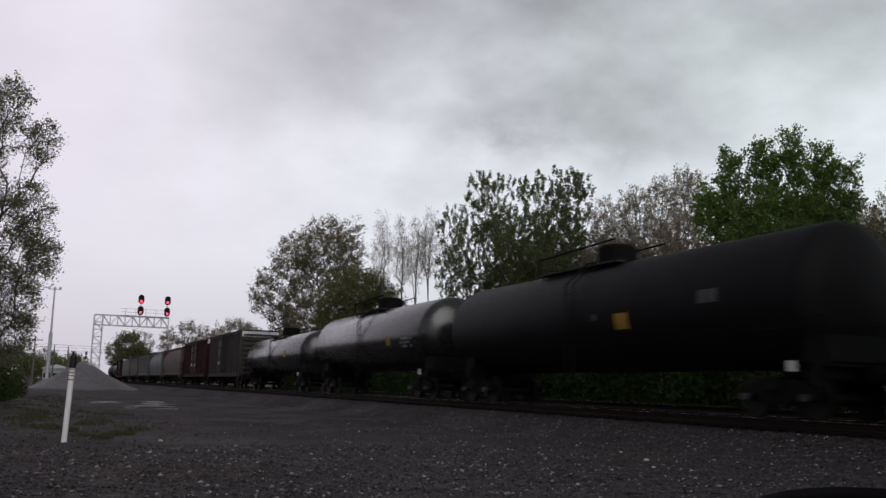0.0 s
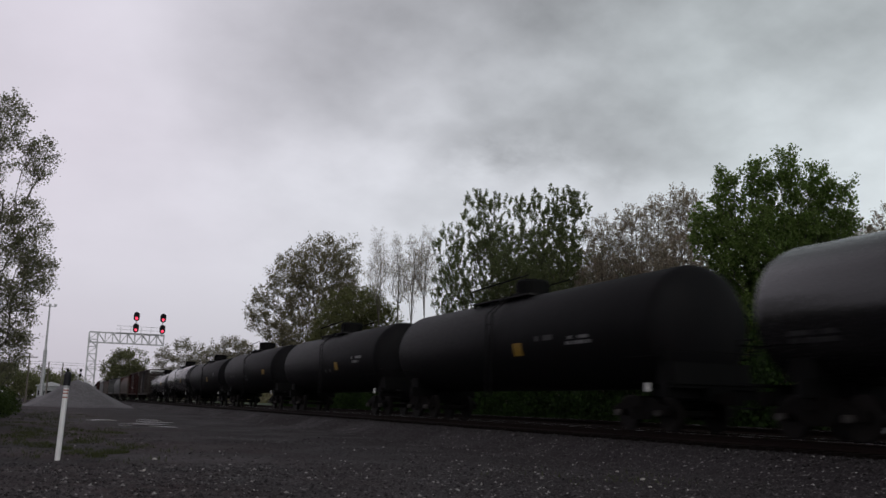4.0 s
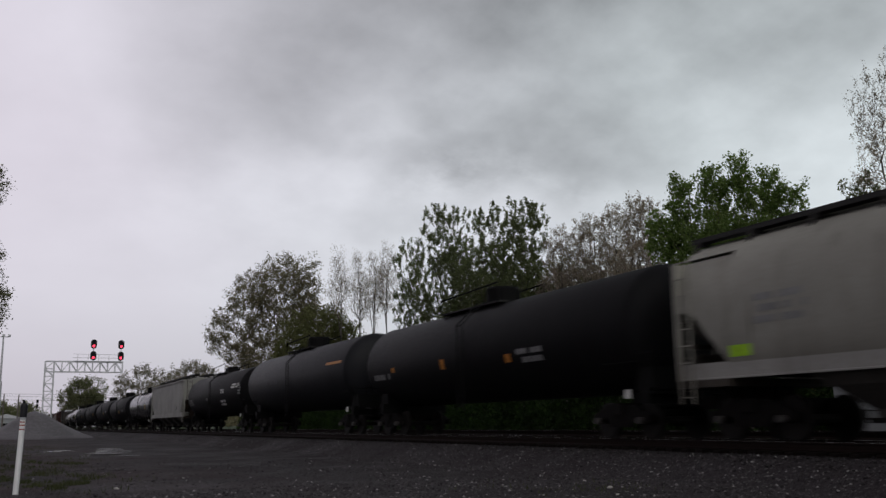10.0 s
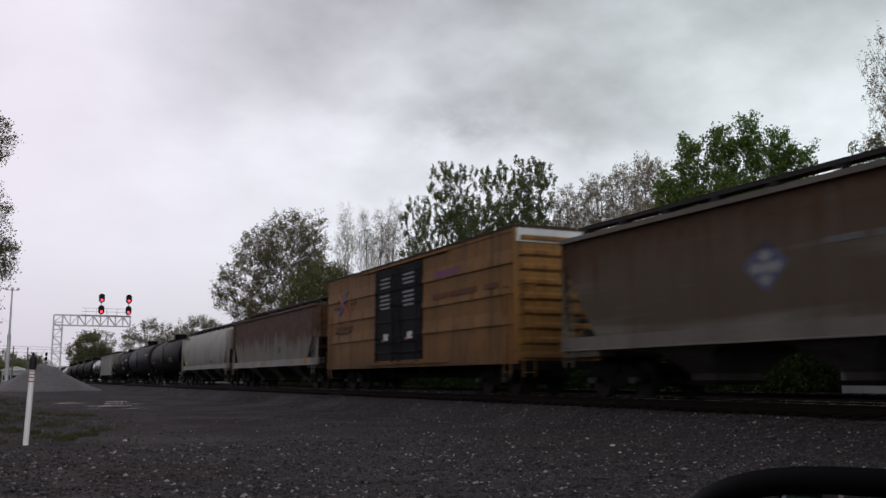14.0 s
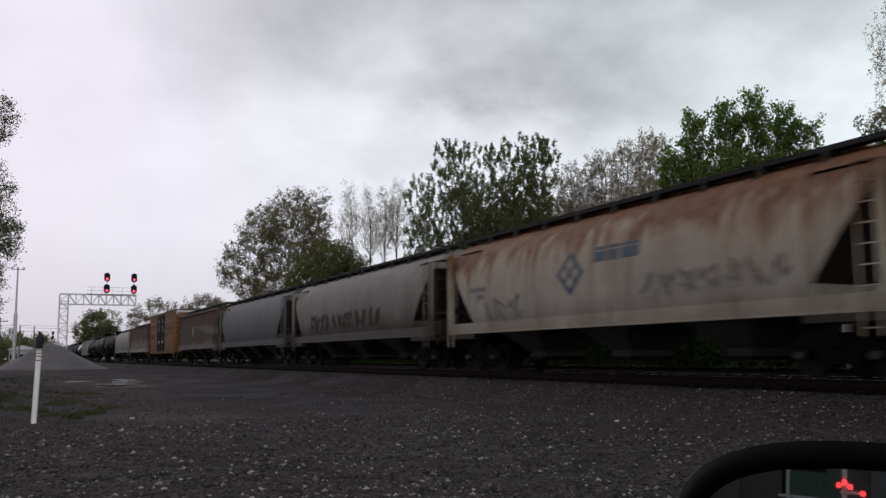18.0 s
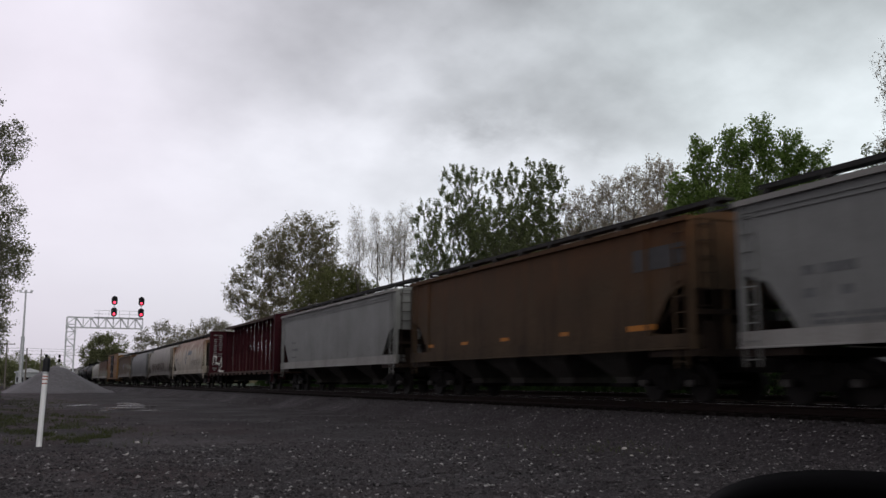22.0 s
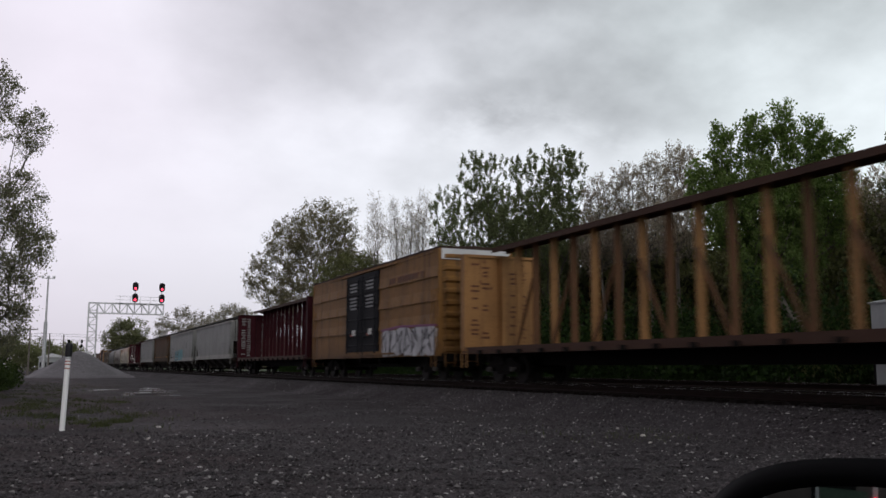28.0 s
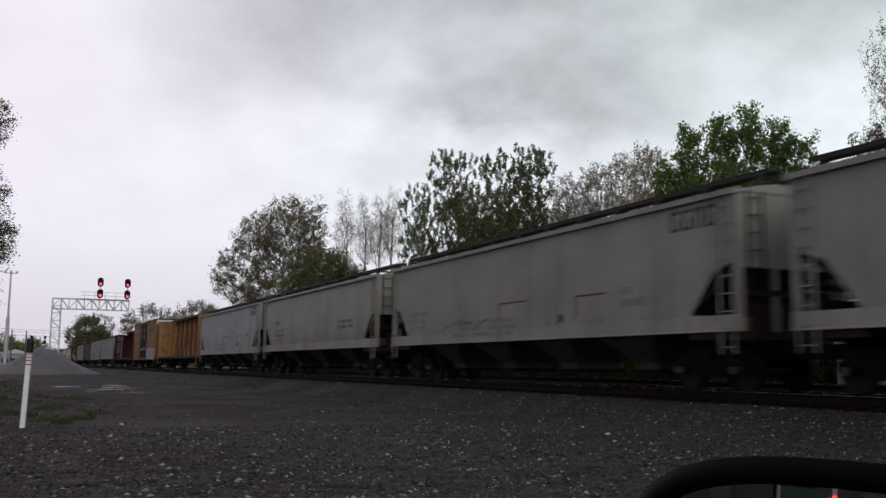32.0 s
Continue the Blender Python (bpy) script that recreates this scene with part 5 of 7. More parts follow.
tree(34.8, 100.1, [(-0.3, 19.0, 0.85, 2.9), (-0.1, 16.2, 1.5, 3.2)], BIRCH, M_LEAFPALE, M_BARK, 360, 9, 0.085, 0.5, 0.20, 0.5, -0.35, 1, 0.15, 0.006, 26)
tree(35.8, 96.6, [(-0.2, 17.8, 0.85, 2.8), (0.1, 15.2, 1.4, 3.0)], BIRCH, M_LEAFPALE, M_BARK, 360, 9, 0.085, 0.5, 0.20, 0.5, -0.35, 1, 0.15, 0.006, 27)
tree(36.2, 93.2, [(0.0, 17.3, 0.8, 2.7), (0.2, 14.8, 1.4, 3.0)], BIRCH, M_LEAFPALE, M_BARK, 360, 9, 0.085, 0.5, 0.20, 0.5, -0.35, 1, 0.15, 0.006, 28)
tree(37.5, 92.7, [(0.1, 18.6, 0.85, 2.7), (0.0, 15.8, 1.45, 3.2)], BIRCH, M_LEAFPALE, M_BARK, 360, 9, 0.085, 0.5, 0.20, 0.5, -0.35, 1, 0.15, 0.006, 29)
tree(30.5, 23.5, [(-0.3, 13.0, 0.8, 2.0), (0.9, 13.4, 0.9, 2.5), (0.1, 10.6, 1.1, 1.5), (2.2, 12.5, 1.2, 2.8)], "bare-limbed tree with sparse new leaves", M_LEAFPALE, M_BARK, 760, 9, 0.06, 0.4, 0.06, 0.9, 0.5, 2, 0.4, 0.0038, 30)
tree(30.7, 24.9, [(-0.2, 10.0, 0.5, 0.8), (0.4, 10.1, 0.45, 0.7), (-0.1, 8.4, 1.0, 1.4), (0, 6.4, 1.0, 1.2)], "small tree with dark clustered leaves", M_LEAFDARK, M_BARK, 260, 15, 0.09, 0.36, 0.07, 0.8, 0.4, 2, 0.3, 0.007, 31)
for i, (x, y, z) in enumerate(((35.5, 27.0, 8.6), (36.0, 23.5, 8.8), (37.0, 19.5, 9.0), (35.8, 33.0, 8.8), (36.0, 30.0, 9.2), (39.0, 34.5, 9.4), (39.5, 31.0, 9.6))):
    tree(x, y, [(0.0, z, 1.9, 2.0), (-1.2, z - 1.8, 1.6, 2.2), (1.2, z - 1.8, 1.6, 2.2)], BUDDING, M_LEAFPALE, M_BARK, 700, 10, 0.08, 0.36, 0.07, 0.5, 0.4, 3, 0.5, 0.004, 60 + i)
# lower, denser trees in the second row
for i, (x, y, z, r) in enumerate(((37.0, 71.0, 10.6, 3.0), (36.5, 66.0, 11.4, 3.4), (36.5, 61.0, 10.8, 3.2), (36.5, 55.5, 10.2, 3.2), (37.0, 50.0, 8.6, 3.0), (37.5, 45.0, 8.2, 2.8), (37.0, 40.5, 7.6, 2.8), (36.5, 36.5, 7.4, 2.8), (36.5, 32.5, 7.4, 2.9), (34.5, 31.2, 6.4, 2.6), (37.0, 29.5, 7.4, 3.0), (34.8, 28.4, 6.4, 2.6), (37.5, 26.0, 7.0, 3.0), (37.5, 22.5, 7.2, 3.0), (38.0, 18.5, 7.4, 3.0))):
    tree(x, y, [(0, z, r * 0.8, 2.6), (-1.4, z - 1.8, r * 0.8, 2.8), (1.5, z - 1.6, r * 0.8, 2.8), (0, z - 4.2, r, 2.6)], MASS, M_LEAFMASS, M_BARK, 520, 20, 0.16, 0.55, 0.2, 0.4, 0.5, 3, 1.0, 0.007, 70 + i)
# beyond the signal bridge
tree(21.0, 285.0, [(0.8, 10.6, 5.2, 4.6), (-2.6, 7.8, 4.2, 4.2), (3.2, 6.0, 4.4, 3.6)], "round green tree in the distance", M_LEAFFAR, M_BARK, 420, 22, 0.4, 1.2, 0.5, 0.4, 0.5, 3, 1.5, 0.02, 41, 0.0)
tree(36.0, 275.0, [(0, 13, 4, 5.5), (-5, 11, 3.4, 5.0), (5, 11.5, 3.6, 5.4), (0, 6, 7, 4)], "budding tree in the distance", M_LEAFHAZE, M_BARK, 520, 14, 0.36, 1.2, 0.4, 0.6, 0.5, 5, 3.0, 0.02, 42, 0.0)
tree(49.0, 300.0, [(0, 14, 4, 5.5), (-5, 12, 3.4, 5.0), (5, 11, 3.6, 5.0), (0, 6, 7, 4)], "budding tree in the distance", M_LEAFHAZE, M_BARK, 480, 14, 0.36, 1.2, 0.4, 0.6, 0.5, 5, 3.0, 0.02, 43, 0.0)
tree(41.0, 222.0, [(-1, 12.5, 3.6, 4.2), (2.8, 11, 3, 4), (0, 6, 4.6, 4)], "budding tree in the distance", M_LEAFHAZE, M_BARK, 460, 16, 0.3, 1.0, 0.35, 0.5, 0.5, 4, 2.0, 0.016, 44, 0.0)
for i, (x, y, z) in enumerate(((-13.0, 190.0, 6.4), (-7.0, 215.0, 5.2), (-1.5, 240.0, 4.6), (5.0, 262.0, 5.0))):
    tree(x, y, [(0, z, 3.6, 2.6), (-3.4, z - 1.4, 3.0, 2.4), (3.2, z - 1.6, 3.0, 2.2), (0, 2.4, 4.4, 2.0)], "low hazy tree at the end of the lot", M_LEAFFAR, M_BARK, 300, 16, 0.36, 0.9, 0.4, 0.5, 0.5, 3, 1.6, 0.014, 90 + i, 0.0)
# along the lot's edge
tree(-3.2, 49.9, [(0.3, 14.9, 0.9, 1.5), (1.7, 13.0, 1.0, 1.4), (1.3, 9.7, 1.4, 1.5), (2.4, 7.4, 0.95, 1.2), (1.2, 7.1, 1.4, 1.8), (1.5, 5.0, 0.95, 1.5), (1.9, 3.7, 0.6, 0.7), (1.0, 3.0, 1.3, 1.5), (-1.2, 11.5, 1.6, 5.2), (-1.0, 5.2, 1.8, 3.4)], "leafy cottonwood at the edge of the lot", M_LEAFEDGE, M_BARK, 2200, 15, 0.09, 0.34, 0.13, 0.2, 0.5, 2, 0.6, 0.005, 51, 0.0, bare=0.15)
tree(-9.0, 60.0, [(0, 15, 3.4, 5), (1, 8, 3.6, 4.5), (-3, 10, 3.2, 5)], "leafy cottonwood at the edge of the lot", M_LEAFEDGE, M_BARK, 800, 18, 0.15, 0.5, 0.18, 0.3, 0.5, 3, 1.0, 0.012, 52, 0.0)
tree(-4.6, 44.0, [(-0.4, 4.2, 2.2, 2.0), (0.7, 2.7, 1.4, 1.4)], "low green tree at the edge of the lot", M_LEAFMASS, M_BARK, 420, 22, 0.13, 0.4, 0.16, 0.3, 0.6, 3, 0.8, 0.009, 53, 0.0)


def thicket(name, rows, mat, size, label, category, seed):
    """Undergrowth as heaps of leaves. rows: x, y, radius, height, count."""
    rng = np.random.default_rng(seed)
    pts = []
    for x, y, r, h, n in rows:
        q = rng.normal(0, 1, (n, 3))
        q /= np.linalg.norm(q, axis=1, keepdims=True)
        q *= rng.uniform(0.55, 1.0, (n, 1))
        q[:, 2] = np.abs(q[:, 2])
        pts.append(q * np.array([r, r, h]) + np.array([x, y, ground_height(x, y)]))
    v, f = leaves(np.concatenate(pts), size, rng)
    return tagged(new(name, mesh_from(name, v, f, mat)), label, category, kind="stuff")


rr = random.Random(8)
thicket("undergrowth", [(rr.uniform(25.5, 28.5), 8 + i * 1.15, rr.uniform(1.2, 2.4), rr.uniform(3.0, 6.0), 1100) for i in range(90)], M_BUSH, 0.175, "shade-darkened green brush along the far side of the tracks", "bushes", 61)
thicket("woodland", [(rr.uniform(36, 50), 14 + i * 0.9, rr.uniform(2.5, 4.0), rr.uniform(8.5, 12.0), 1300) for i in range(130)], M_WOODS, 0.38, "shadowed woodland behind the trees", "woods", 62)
thicket("far_woodland", [(rr.uniform(60, 190), 230 + i * 9, rr.uniform(8, 13), rr.uniform(6, 11), 420) for i in range(50)] + [(rr.uniform(-160, -16), 250 + i * 6, rr.uniform(7, 12), rr.uniform(4, 7), 300) for i in range(26)], M_LEAFOLIVE, 1.6, "hazy far line of woods", "woods", 63)
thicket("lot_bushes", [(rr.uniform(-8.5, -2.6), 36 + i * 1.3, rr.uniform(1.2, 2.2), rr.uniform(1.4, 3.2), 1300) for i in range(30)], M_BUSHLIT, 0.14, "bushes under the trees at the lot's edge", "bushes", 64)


def grass(name, patches, seed):
    rng = np.random.default_rng(seed)
    verts, faces = [], []
    for cx, cy, rx, ry, n in patches:
        for _ in range(n):
            x, y = cx + rng.normal(0, rx), cy + rng.normal(0, ry)
            if noise.noise(Vector((x * 1.1, y * 0.45, 2.0))) + 0.5 * noise.noise(Vector((x * 3.0, y * 1.4, 7.0))) < 0.08:
                continue
            z = ground_height(x, y)
            a, h, s = rng.uniform(0, math.pi), rng.uniform(0.04, 0.12), rng.uniform(0.008, 0.016)
            b = len(verts)
            dx, dy = math.cos(a) * s, math.sin(a) * s
            verts += [(x - dx, y - dy, z - 0.01), (x + dx, y + dy, z - 0.01), (x + rng.normal(0, 0.04), y + rng.normal(0, 0.04), z + h)]
            faces.append((b, b + 1, b + 2))
    tagged(new(name, mesh_from(name, verts, faces, M_GRASS)), "thin tufts of grass in the gravel", "grass", kind="stuff")


grass("grass_tufts", [(1.2, 23.8, 0.7, 1.6, 2600), (1.6, 21.8, 0.5, 0.9, 900), (0.6, 27.0, 0.8, 2.0, 2400), (-0.5, 31, 0.9, 2.2, 2200), (1.2, 35, 1.0, 2.0, 2400), (0.5, 20.6, 0.3, 0.4, 500), (1.5, 20.8, 0.5, 0.25, 500), (10.0, 15.2, 0.9, 1.2, 350), (-1.0, 42, 1.6, 5, 3500), (0.2, 60, 1.6, 8, 4000)], 71)


# ---- things on the lot ----
def puddle(x, y, a, b, seed):
    rng = random.Random(seed)
    bm = bmesh.new()
    n = 22
    ph = [rng.uniform(0, 6.28) for _ in range(3)]
    ring = []
    for i in range(n):
        t = 2 * math.pi * i / n
        r = 1 + 0.28 * math.sin(2 * t + ph[0]) + 0.2 * math.sin(3 * t + ph[1]) + 0.1 * math.sin(5 * t + ph[2])
        ring.append(bm.verts.new((x + a * r * math.cos(t), y + b * r * math.sin(t), 0)))
    bm.faces.new(ring)
    ob = part("puddle", bm, M_WATER)
    ob.location.z = max(ground_height(x + a * dx, y + b * dy) for dx in (-0.8, 0, 0.8) for dy in (-0.8, 0, 0.8)) + 0.004
    tagged(ob, "shallow rain puddle in the gravel drive", "puddle", "puddles in the drive", "stuff")


for i, (x, y, a, b) in enumerate(((4.5, 46.0, 0.85, 1.3), (5.2, 50.0, 0.8, 1.6), (2.9, 53, 0.6, 1.5), (4.9, 41.5, 0.5, 0.7), (5.6, 55.0, 0.7, 1.8), (6.6, 43.0, 0.22, 0.4), (3.4, 43.4, 0.35, 0.5))):
    puddle(x, y, a, b, 80 + i)


def marker_post():
    post = tagged(new("marker_post"), "white plastic marker post with a black cap", "marker post")
    post.location = (0.34, 19.75, 0)
    post.rotation_euler = (0, radians(1.6), 0)
    bm = bmesh.new()
    lathe = [(-0.15, 0.052), (1.40, 0.052)]
    loft(bm, [[(r * math.cos(a), r * math.sin(a), z) for a in (2 * math.pi * i / 20 for i in range(20))] for z, r in lathe])
    part("tube", bm, M_POST, post, smooth=False)
    bm = bmesh.new()
    loft(bm, [[(r * math.cos(a), r * math.sin(a), z) for a in (2 * math.pi * i / 20 for i in range(20))] for z, r in ((1.45, 0.064), (1.47, 0.068), (1.67, 0.068), (1.705, 0.060), (1.725, 0.042))])
    part("cap", bm, plain("black_plastic", (0.015, 0.015, 0.018), 0.45), post, "domed black cap")
    bm = bmesh.new()
    loft(bm, [[(r * math.cos(a), r * math.sin(a), z) for a in (2 * math.pi * i / 20 for i in range(20))] for z, r in ((1.40, 0.056), (1.45, 0.056))])
    part("collar", bm, M_GALV, post)
    bm = bmesh.new()
    for z in (1.22, 1.30, 1.36):
        for k in range(5):
            a = math.pi + 0.6 + k * 0.42
            beam(bm, (0.053 * math.cos(a), 0.053 * math.sin(a), z), (0.056 * math.cos(a), 0.056 * math.sin(a), z), 0.022)
    tagged(part("label_print", bm, M_REDMARK, post, "small faded red print"), kind="stuff")


marker_post()


def gravel_pile():
    rng = random.Random(5)
    cx, cy, r, h = 3.4, 116.0, 6.3, 3.5
    verts, faces = [(cx, cy, h)], []
    rings, n = 16, 56
    for j in range(1, rings + 1):
        t = j / rings
        for i in range(n):
            a = 2 * math.pi * i / n
            rad = r * t * (1 + 0.06 * math.sin(3 * a + 1) * t + 0.03 * math.sin(7 * a))
            z = h * (1 - t) ** 1.22 + 0.12 * noise.noise(Vector((rad * math.cos(a), rad * math.sin(a), 2.0)))
            if j < 3:
                z -= 0.12 * (3 - j)
            verts.append((cx + rad * math.cos(a), cy + rad * math.sin(a), z if j < rings else -0.15))
    verts[0] = (cx, cy, h - 0.3)
    faces += [(0, 1 + i, 1 + (i + 1) % n) for i in range(n)]
    for j in range(rings - 1):
        for i in range(n):
            a, b = 1 + j * n + i, 1 + j * n + (i + 1) % n
            faces.append((a, a + n, b + n, b))
    tagged(new("gravel_pile", mesh_from("gravel_pile", verts, faces, M_PILE, True)), "conical pile of grey crushed stone on the lot", "gravel pile", kind="stuff")


gravel_pile()


def signal_bridge():
    y = 140.0
    br = tagged(new("signal_bridge"), "galvanised lattice signal cantilever over the tracks", "signal bridge")
    br.location = (0, y, 0)
    x0, x1, x2 = 5.05, 6.2, 15.35
    z0, z1 = 8.95, 10.4
    bm = bmesh.new()
    for x in (x0, x1):
        for dy in (-0.5, 0.5):
            beam(bm, (x, dy, -0.2), (x, dy, z1), 0.16)
    n = 10
    for i in range(n):
        a, b = z1 * i / n, z1 * (i + 1) / n
        for dy in (-0.5, 0.5):
            p, q = ((x0, dy, a), (x1, dy, b)) if i % 2 else ((x1, dy, a), (x0, dy, b))
            beam(bm, p, q, 0.075)
            beam(bm, (x0, dy, b), (x1, dy, b), 0.075)
    part("mast", bm, M_GALV, br)
    bm = bmesh.new()
    for dy in (-0.5, 0.5):
        for z in (z0, z1):
            beam(bm, (x0, dy, z), (x2, dy, z), 0.14)
        n = 9
        for i in range(n):
            a, b = x1 + (x2 - x1) * i / n, x1 + (x2 - x1) * (i + 1) / n
            beam(bm, (a, dy, z0 if i % 2 else z1), (b, dy, z1 if i % 2 else z0), 0.085)
            beam(bm, (b, dy, z0), (b, dy, z1), 0.075)
    for i in range(8):
        x = x0 + (x2 - x0) * i / 7
        for z in (z0, z1):
            beam(bm, (x, -0.5, z), (x, 0.5, z), 0.07)
    part("truss", bm, M_GALV, br)
    bm = bmesh.new()
    for z in (z1 + 0.55, z1 + 1.05):
        beam(bm, (8.6, -0.6, z), (x2 - 0.8, -0.6, z), 0.05)
    for i in range(5):
        x = 9.2 + i * 1.4
        beam(bm, (x, -0.6, z1), (x, -0.6, z1 + 1.05), 0.05)
    box(bm, 8.6, x2, -0.7, 0.5, z1 + 0.06, z1 + 0.1)
    part("walkway_rail", bm, M_GALV, br)
    shell = plain("black_signal_housing", (0.012, 0.012, 0.014), 0.5)
    for x in (11.25, 15.0 - 0.02):
        bm = bmesh.new()
        beam(bm, (x, -0.5, z1 - 0.2), (x, -0.5, z1 + 3.2), 0.12, seg=8)
        part("signal_pole", bm, M_GALV, br)
        for z in (z1 + 0.85, z1 + 2.52):
            bm = bmesh.new()
            pts = []
            for i in range(24):
                a = 2 * math.pi * i / 24
                pts.append((x + 0.42 * math.cos(a), z + 0.26 * (1 if math.sin(a) > 0 else -1) + 0.40 * math.sin(a)))
            loft(bm, [[(px, -0.72 + k, pz) for px, pz in pts] for k in (0.0, 0.06)])
            box(bm, x - 0.24, x + 0.24, -0.66, -0.4, z - 0.5, z + 0.5)
            head = part("signal_head", bm, shell, br, "black oval backplate")
            for k, lit in ((0.27, False), (-0.27, True)):
                bm = bmesh.new()
                ring = [[(x + r * math.cos(a), d, z + k + r * math.sin(a)) for a in (math.pi * (-0.15 + 1.3 * i / 12) for i in range(13))] for r, d in ((0.20, -0.72), (0.20, -1.08), (0.18, -1.08), (0.18, -0.72))]
                loft(bm, ring, cap=False, closed=False)
                part("visor", bm, shell, head)
                bm = bmesh.new()
                loft(bm, [[(x + r * math.cos(a), d, z + k + r * math.sin(a)) for a in (2 * math.pi * i / 16 for i in range(16))] for r, d in ((0.17, -0.73), (0.1, -0.78))])
                part("lens", bm, M_LAMP if lit else shell, head, "glowing red lens" if lit else "dark unlit lens")
    for i in range(20):
        z = 0.5 + i * 0.48
        bm = bmesh.new()
        beam(bm, (x0 - 0.2, -0.5, z), (x0 + 0.2, -0.5, z), 0.035)
        part("rung", bm, M_GALV, br)


signal_bridge()


def equipment_shed():
    shed = tagged(new("equipment_shed"), "grey-white sheet-metal signal equipment shed behind the tracks", "shed")
    x0, x1, y1, y0 = 24.2, 26.8, 21.35, 16.2
    g = ground_height(25, 20) - 0.05
    part("body", boxed((x0, x1, y0, y1, g, 3.35)), M_SHED, shed)
    bm = bmesh.new()
    for k in range(1, 6):
        y = y1 - k * 0.95
        box(bm, x0 - 0.018, x0 + 0.01, y - 0.02, y + 0.02, g, 3.35)
    part("panel_seam", bm, M_SHED, shed)
    bm = bmesh.new()
    loft(bm, [[(x, y, z) for x, z in ((x0 - 0.03, 3.354), (x0 - 0.03, 3.40), ((x0 + x1) / 2, 3.62), (x1 + 0.03, 3.40), (x1 + 0.03, 3.354))] for y in (y0 - 0.1, y1 + 0.1)])
    part("roof", bm, M_SHED, shed)
    door = part("door", boxed((x0 - 0.04, x0 + 0.01, 17.6, 18.55, 0.75, 2.8)), M_SHED, shed)
    part("handle", boxed((x0 - 0.09, x0 - 0.04, 18.35, 18.42, 1.7, 1.9)), M_BLACKFIT, door)
    bm = bmesh.new()
    for z, dz in ((1.72, 0.0), (1.48, -0.1)):
        last = (x0 - 0.3, y1 + 0.1, z)
        for k in range(1, 9):
            p = (x0 - 0.3, y1 + 0.1 - k * 0.62, z - 0.02 * k * (1 if dz else 0.3))
            beam(bm, last, p, 0.035)
            last = p
    for k in (0.3, 2.6, 5.0):
        beam(bm, (x0 - 0.3, y1 - k, g), (x0 - 0.3, y1 - k, 1.75), 0.05)
    part("cable_rail", bm, M_BLACKFIT, shed, "dark cables on short stakes")
    part("lamp", boxed((x0 - 0.06, x0, 20.4, 20.47, 3.0, 3.06)), plain("red_door_lamp", (1.0, 0.45, 0.5), 0.4, vary=0.05, glow=0.9), shed, "tiny lit lamp")


equipment_shed()


def utility_pole(x, y, high, arms, label, mat=None, seed=0):
    pole = tagged(new("utility_pole"), label, "utility pole", "poles by the railway")
    pole.location = (x, y, 0)
    bm = bmesh.new()
    loft(bm, [[(r * math.cos(a), r * math.sin(a), z) for a in (2 * math.pi * i / 10 for i in range(10))] for z, r in ((-0.3, 0.15), (high, 0.09))])
    part("shaft", bm, mat or M_POLE, pole)
    if arms:
        bm = bmesh.new()
        for k in range(arms):
            z = high - 0.4 - 0.6 * k
            box(bm, -1.1, 1.1, -0.06, 0.06, z - 0.06, z + 0.06)
            for s in (-1.0, -0.5, 0.5, 1.0):
                beam(bm, (s, 0, z + 0.06), (s, 0, z + 0.22), 0.07, seg=6)
        part("crossarm", bm, mat or M_POLE, pole)
    return pole


def lamp_mast(x, y, high):
    mast = tagged(new("light_mast"), "tall slim galvanised light mast", "light mast")
    mast.location = (x, y, 0)
    bm = bmesh.new()
    loft(bm, [[(r * math.cos(a), r * math.sin(a), z) for a in (2 * math.pi * i / 10 for i in range(10))] for z, r in ((-0.2, 0.24), (high * 0.55, 0.22), (high * 0.56, 0.13), (high, 0.09))])
    part("shaft", bm, M_GALV, mast)
    bm = bmesh.new()
    box(bm, -0.75, 0.75, -0.1, 0.1, high - 0.08, high)
    for s in (-0.65, 0.0, 0.65):
        box(bm, s - 0.16, s + 0.16, -0.22, 0.12, high, high + 0.26)
    part("lamp_bar", bm, M_GALV, mast)


lamp_mast(-0.45, 125.0, 12.4)
utility_pole(-2.6, 150.0, 7.2, 1, "short weathered wooden pole with a crossarm")
utility_pole(0.15, 165.0, 6.7, 0, "short weathered wooden pole")
utility_pole(2.45, 175.0, 6.9, 0, "short weathered wooden pole")
utility_pole(40.0, 330.0, 9.0, 1, "distant wooden pole with a crossarm")


def wires():
    bm = bmesh.new()
    for z, dy in ((6.6, 0.0), (6.2, 0.0), (5.6, 0.0)):
        last = None
        for i in range(25):
            x = -60 + i * 5.0
            sag = 0.6 * ((i % 12 - 6) / 6) ** 2
            p = (x, 172.0, z + sag * 0.6)
            if last:
                beam(bm, last, p, 0.035)
            last = p
    tagged(part("overhead_wires", bm, M_BLACKFIT), "thin overhead wires between distant poles", "wires", kind="structure")


wires()


def far_signals():
    """Two small unlit signals down the line, seen from behind the stone heap."""
    for x, y in ((3.9, 205.0), (6.4, 205.0)):
        s = tagged(new("dwarf_signal"), "distant trackside signal on a thin post", "signal", "distant signals")
        s.location = (x, y, 0)
        bm = bmesh.new()
        beam(bm, (0, 0, -0.1), (0, 0, 6.3), 0.1, seg=6)
        part("post", bm, M_GALV, s)
        bm = bmesh.new()
        for z in (5.6, 6.5):
            box(bm, -0.22, 0.22, -0.15, 0.15, z - 0.35, z + 0.35)
        part("head", bm, M_BLACKFIT, s)


far_signals()


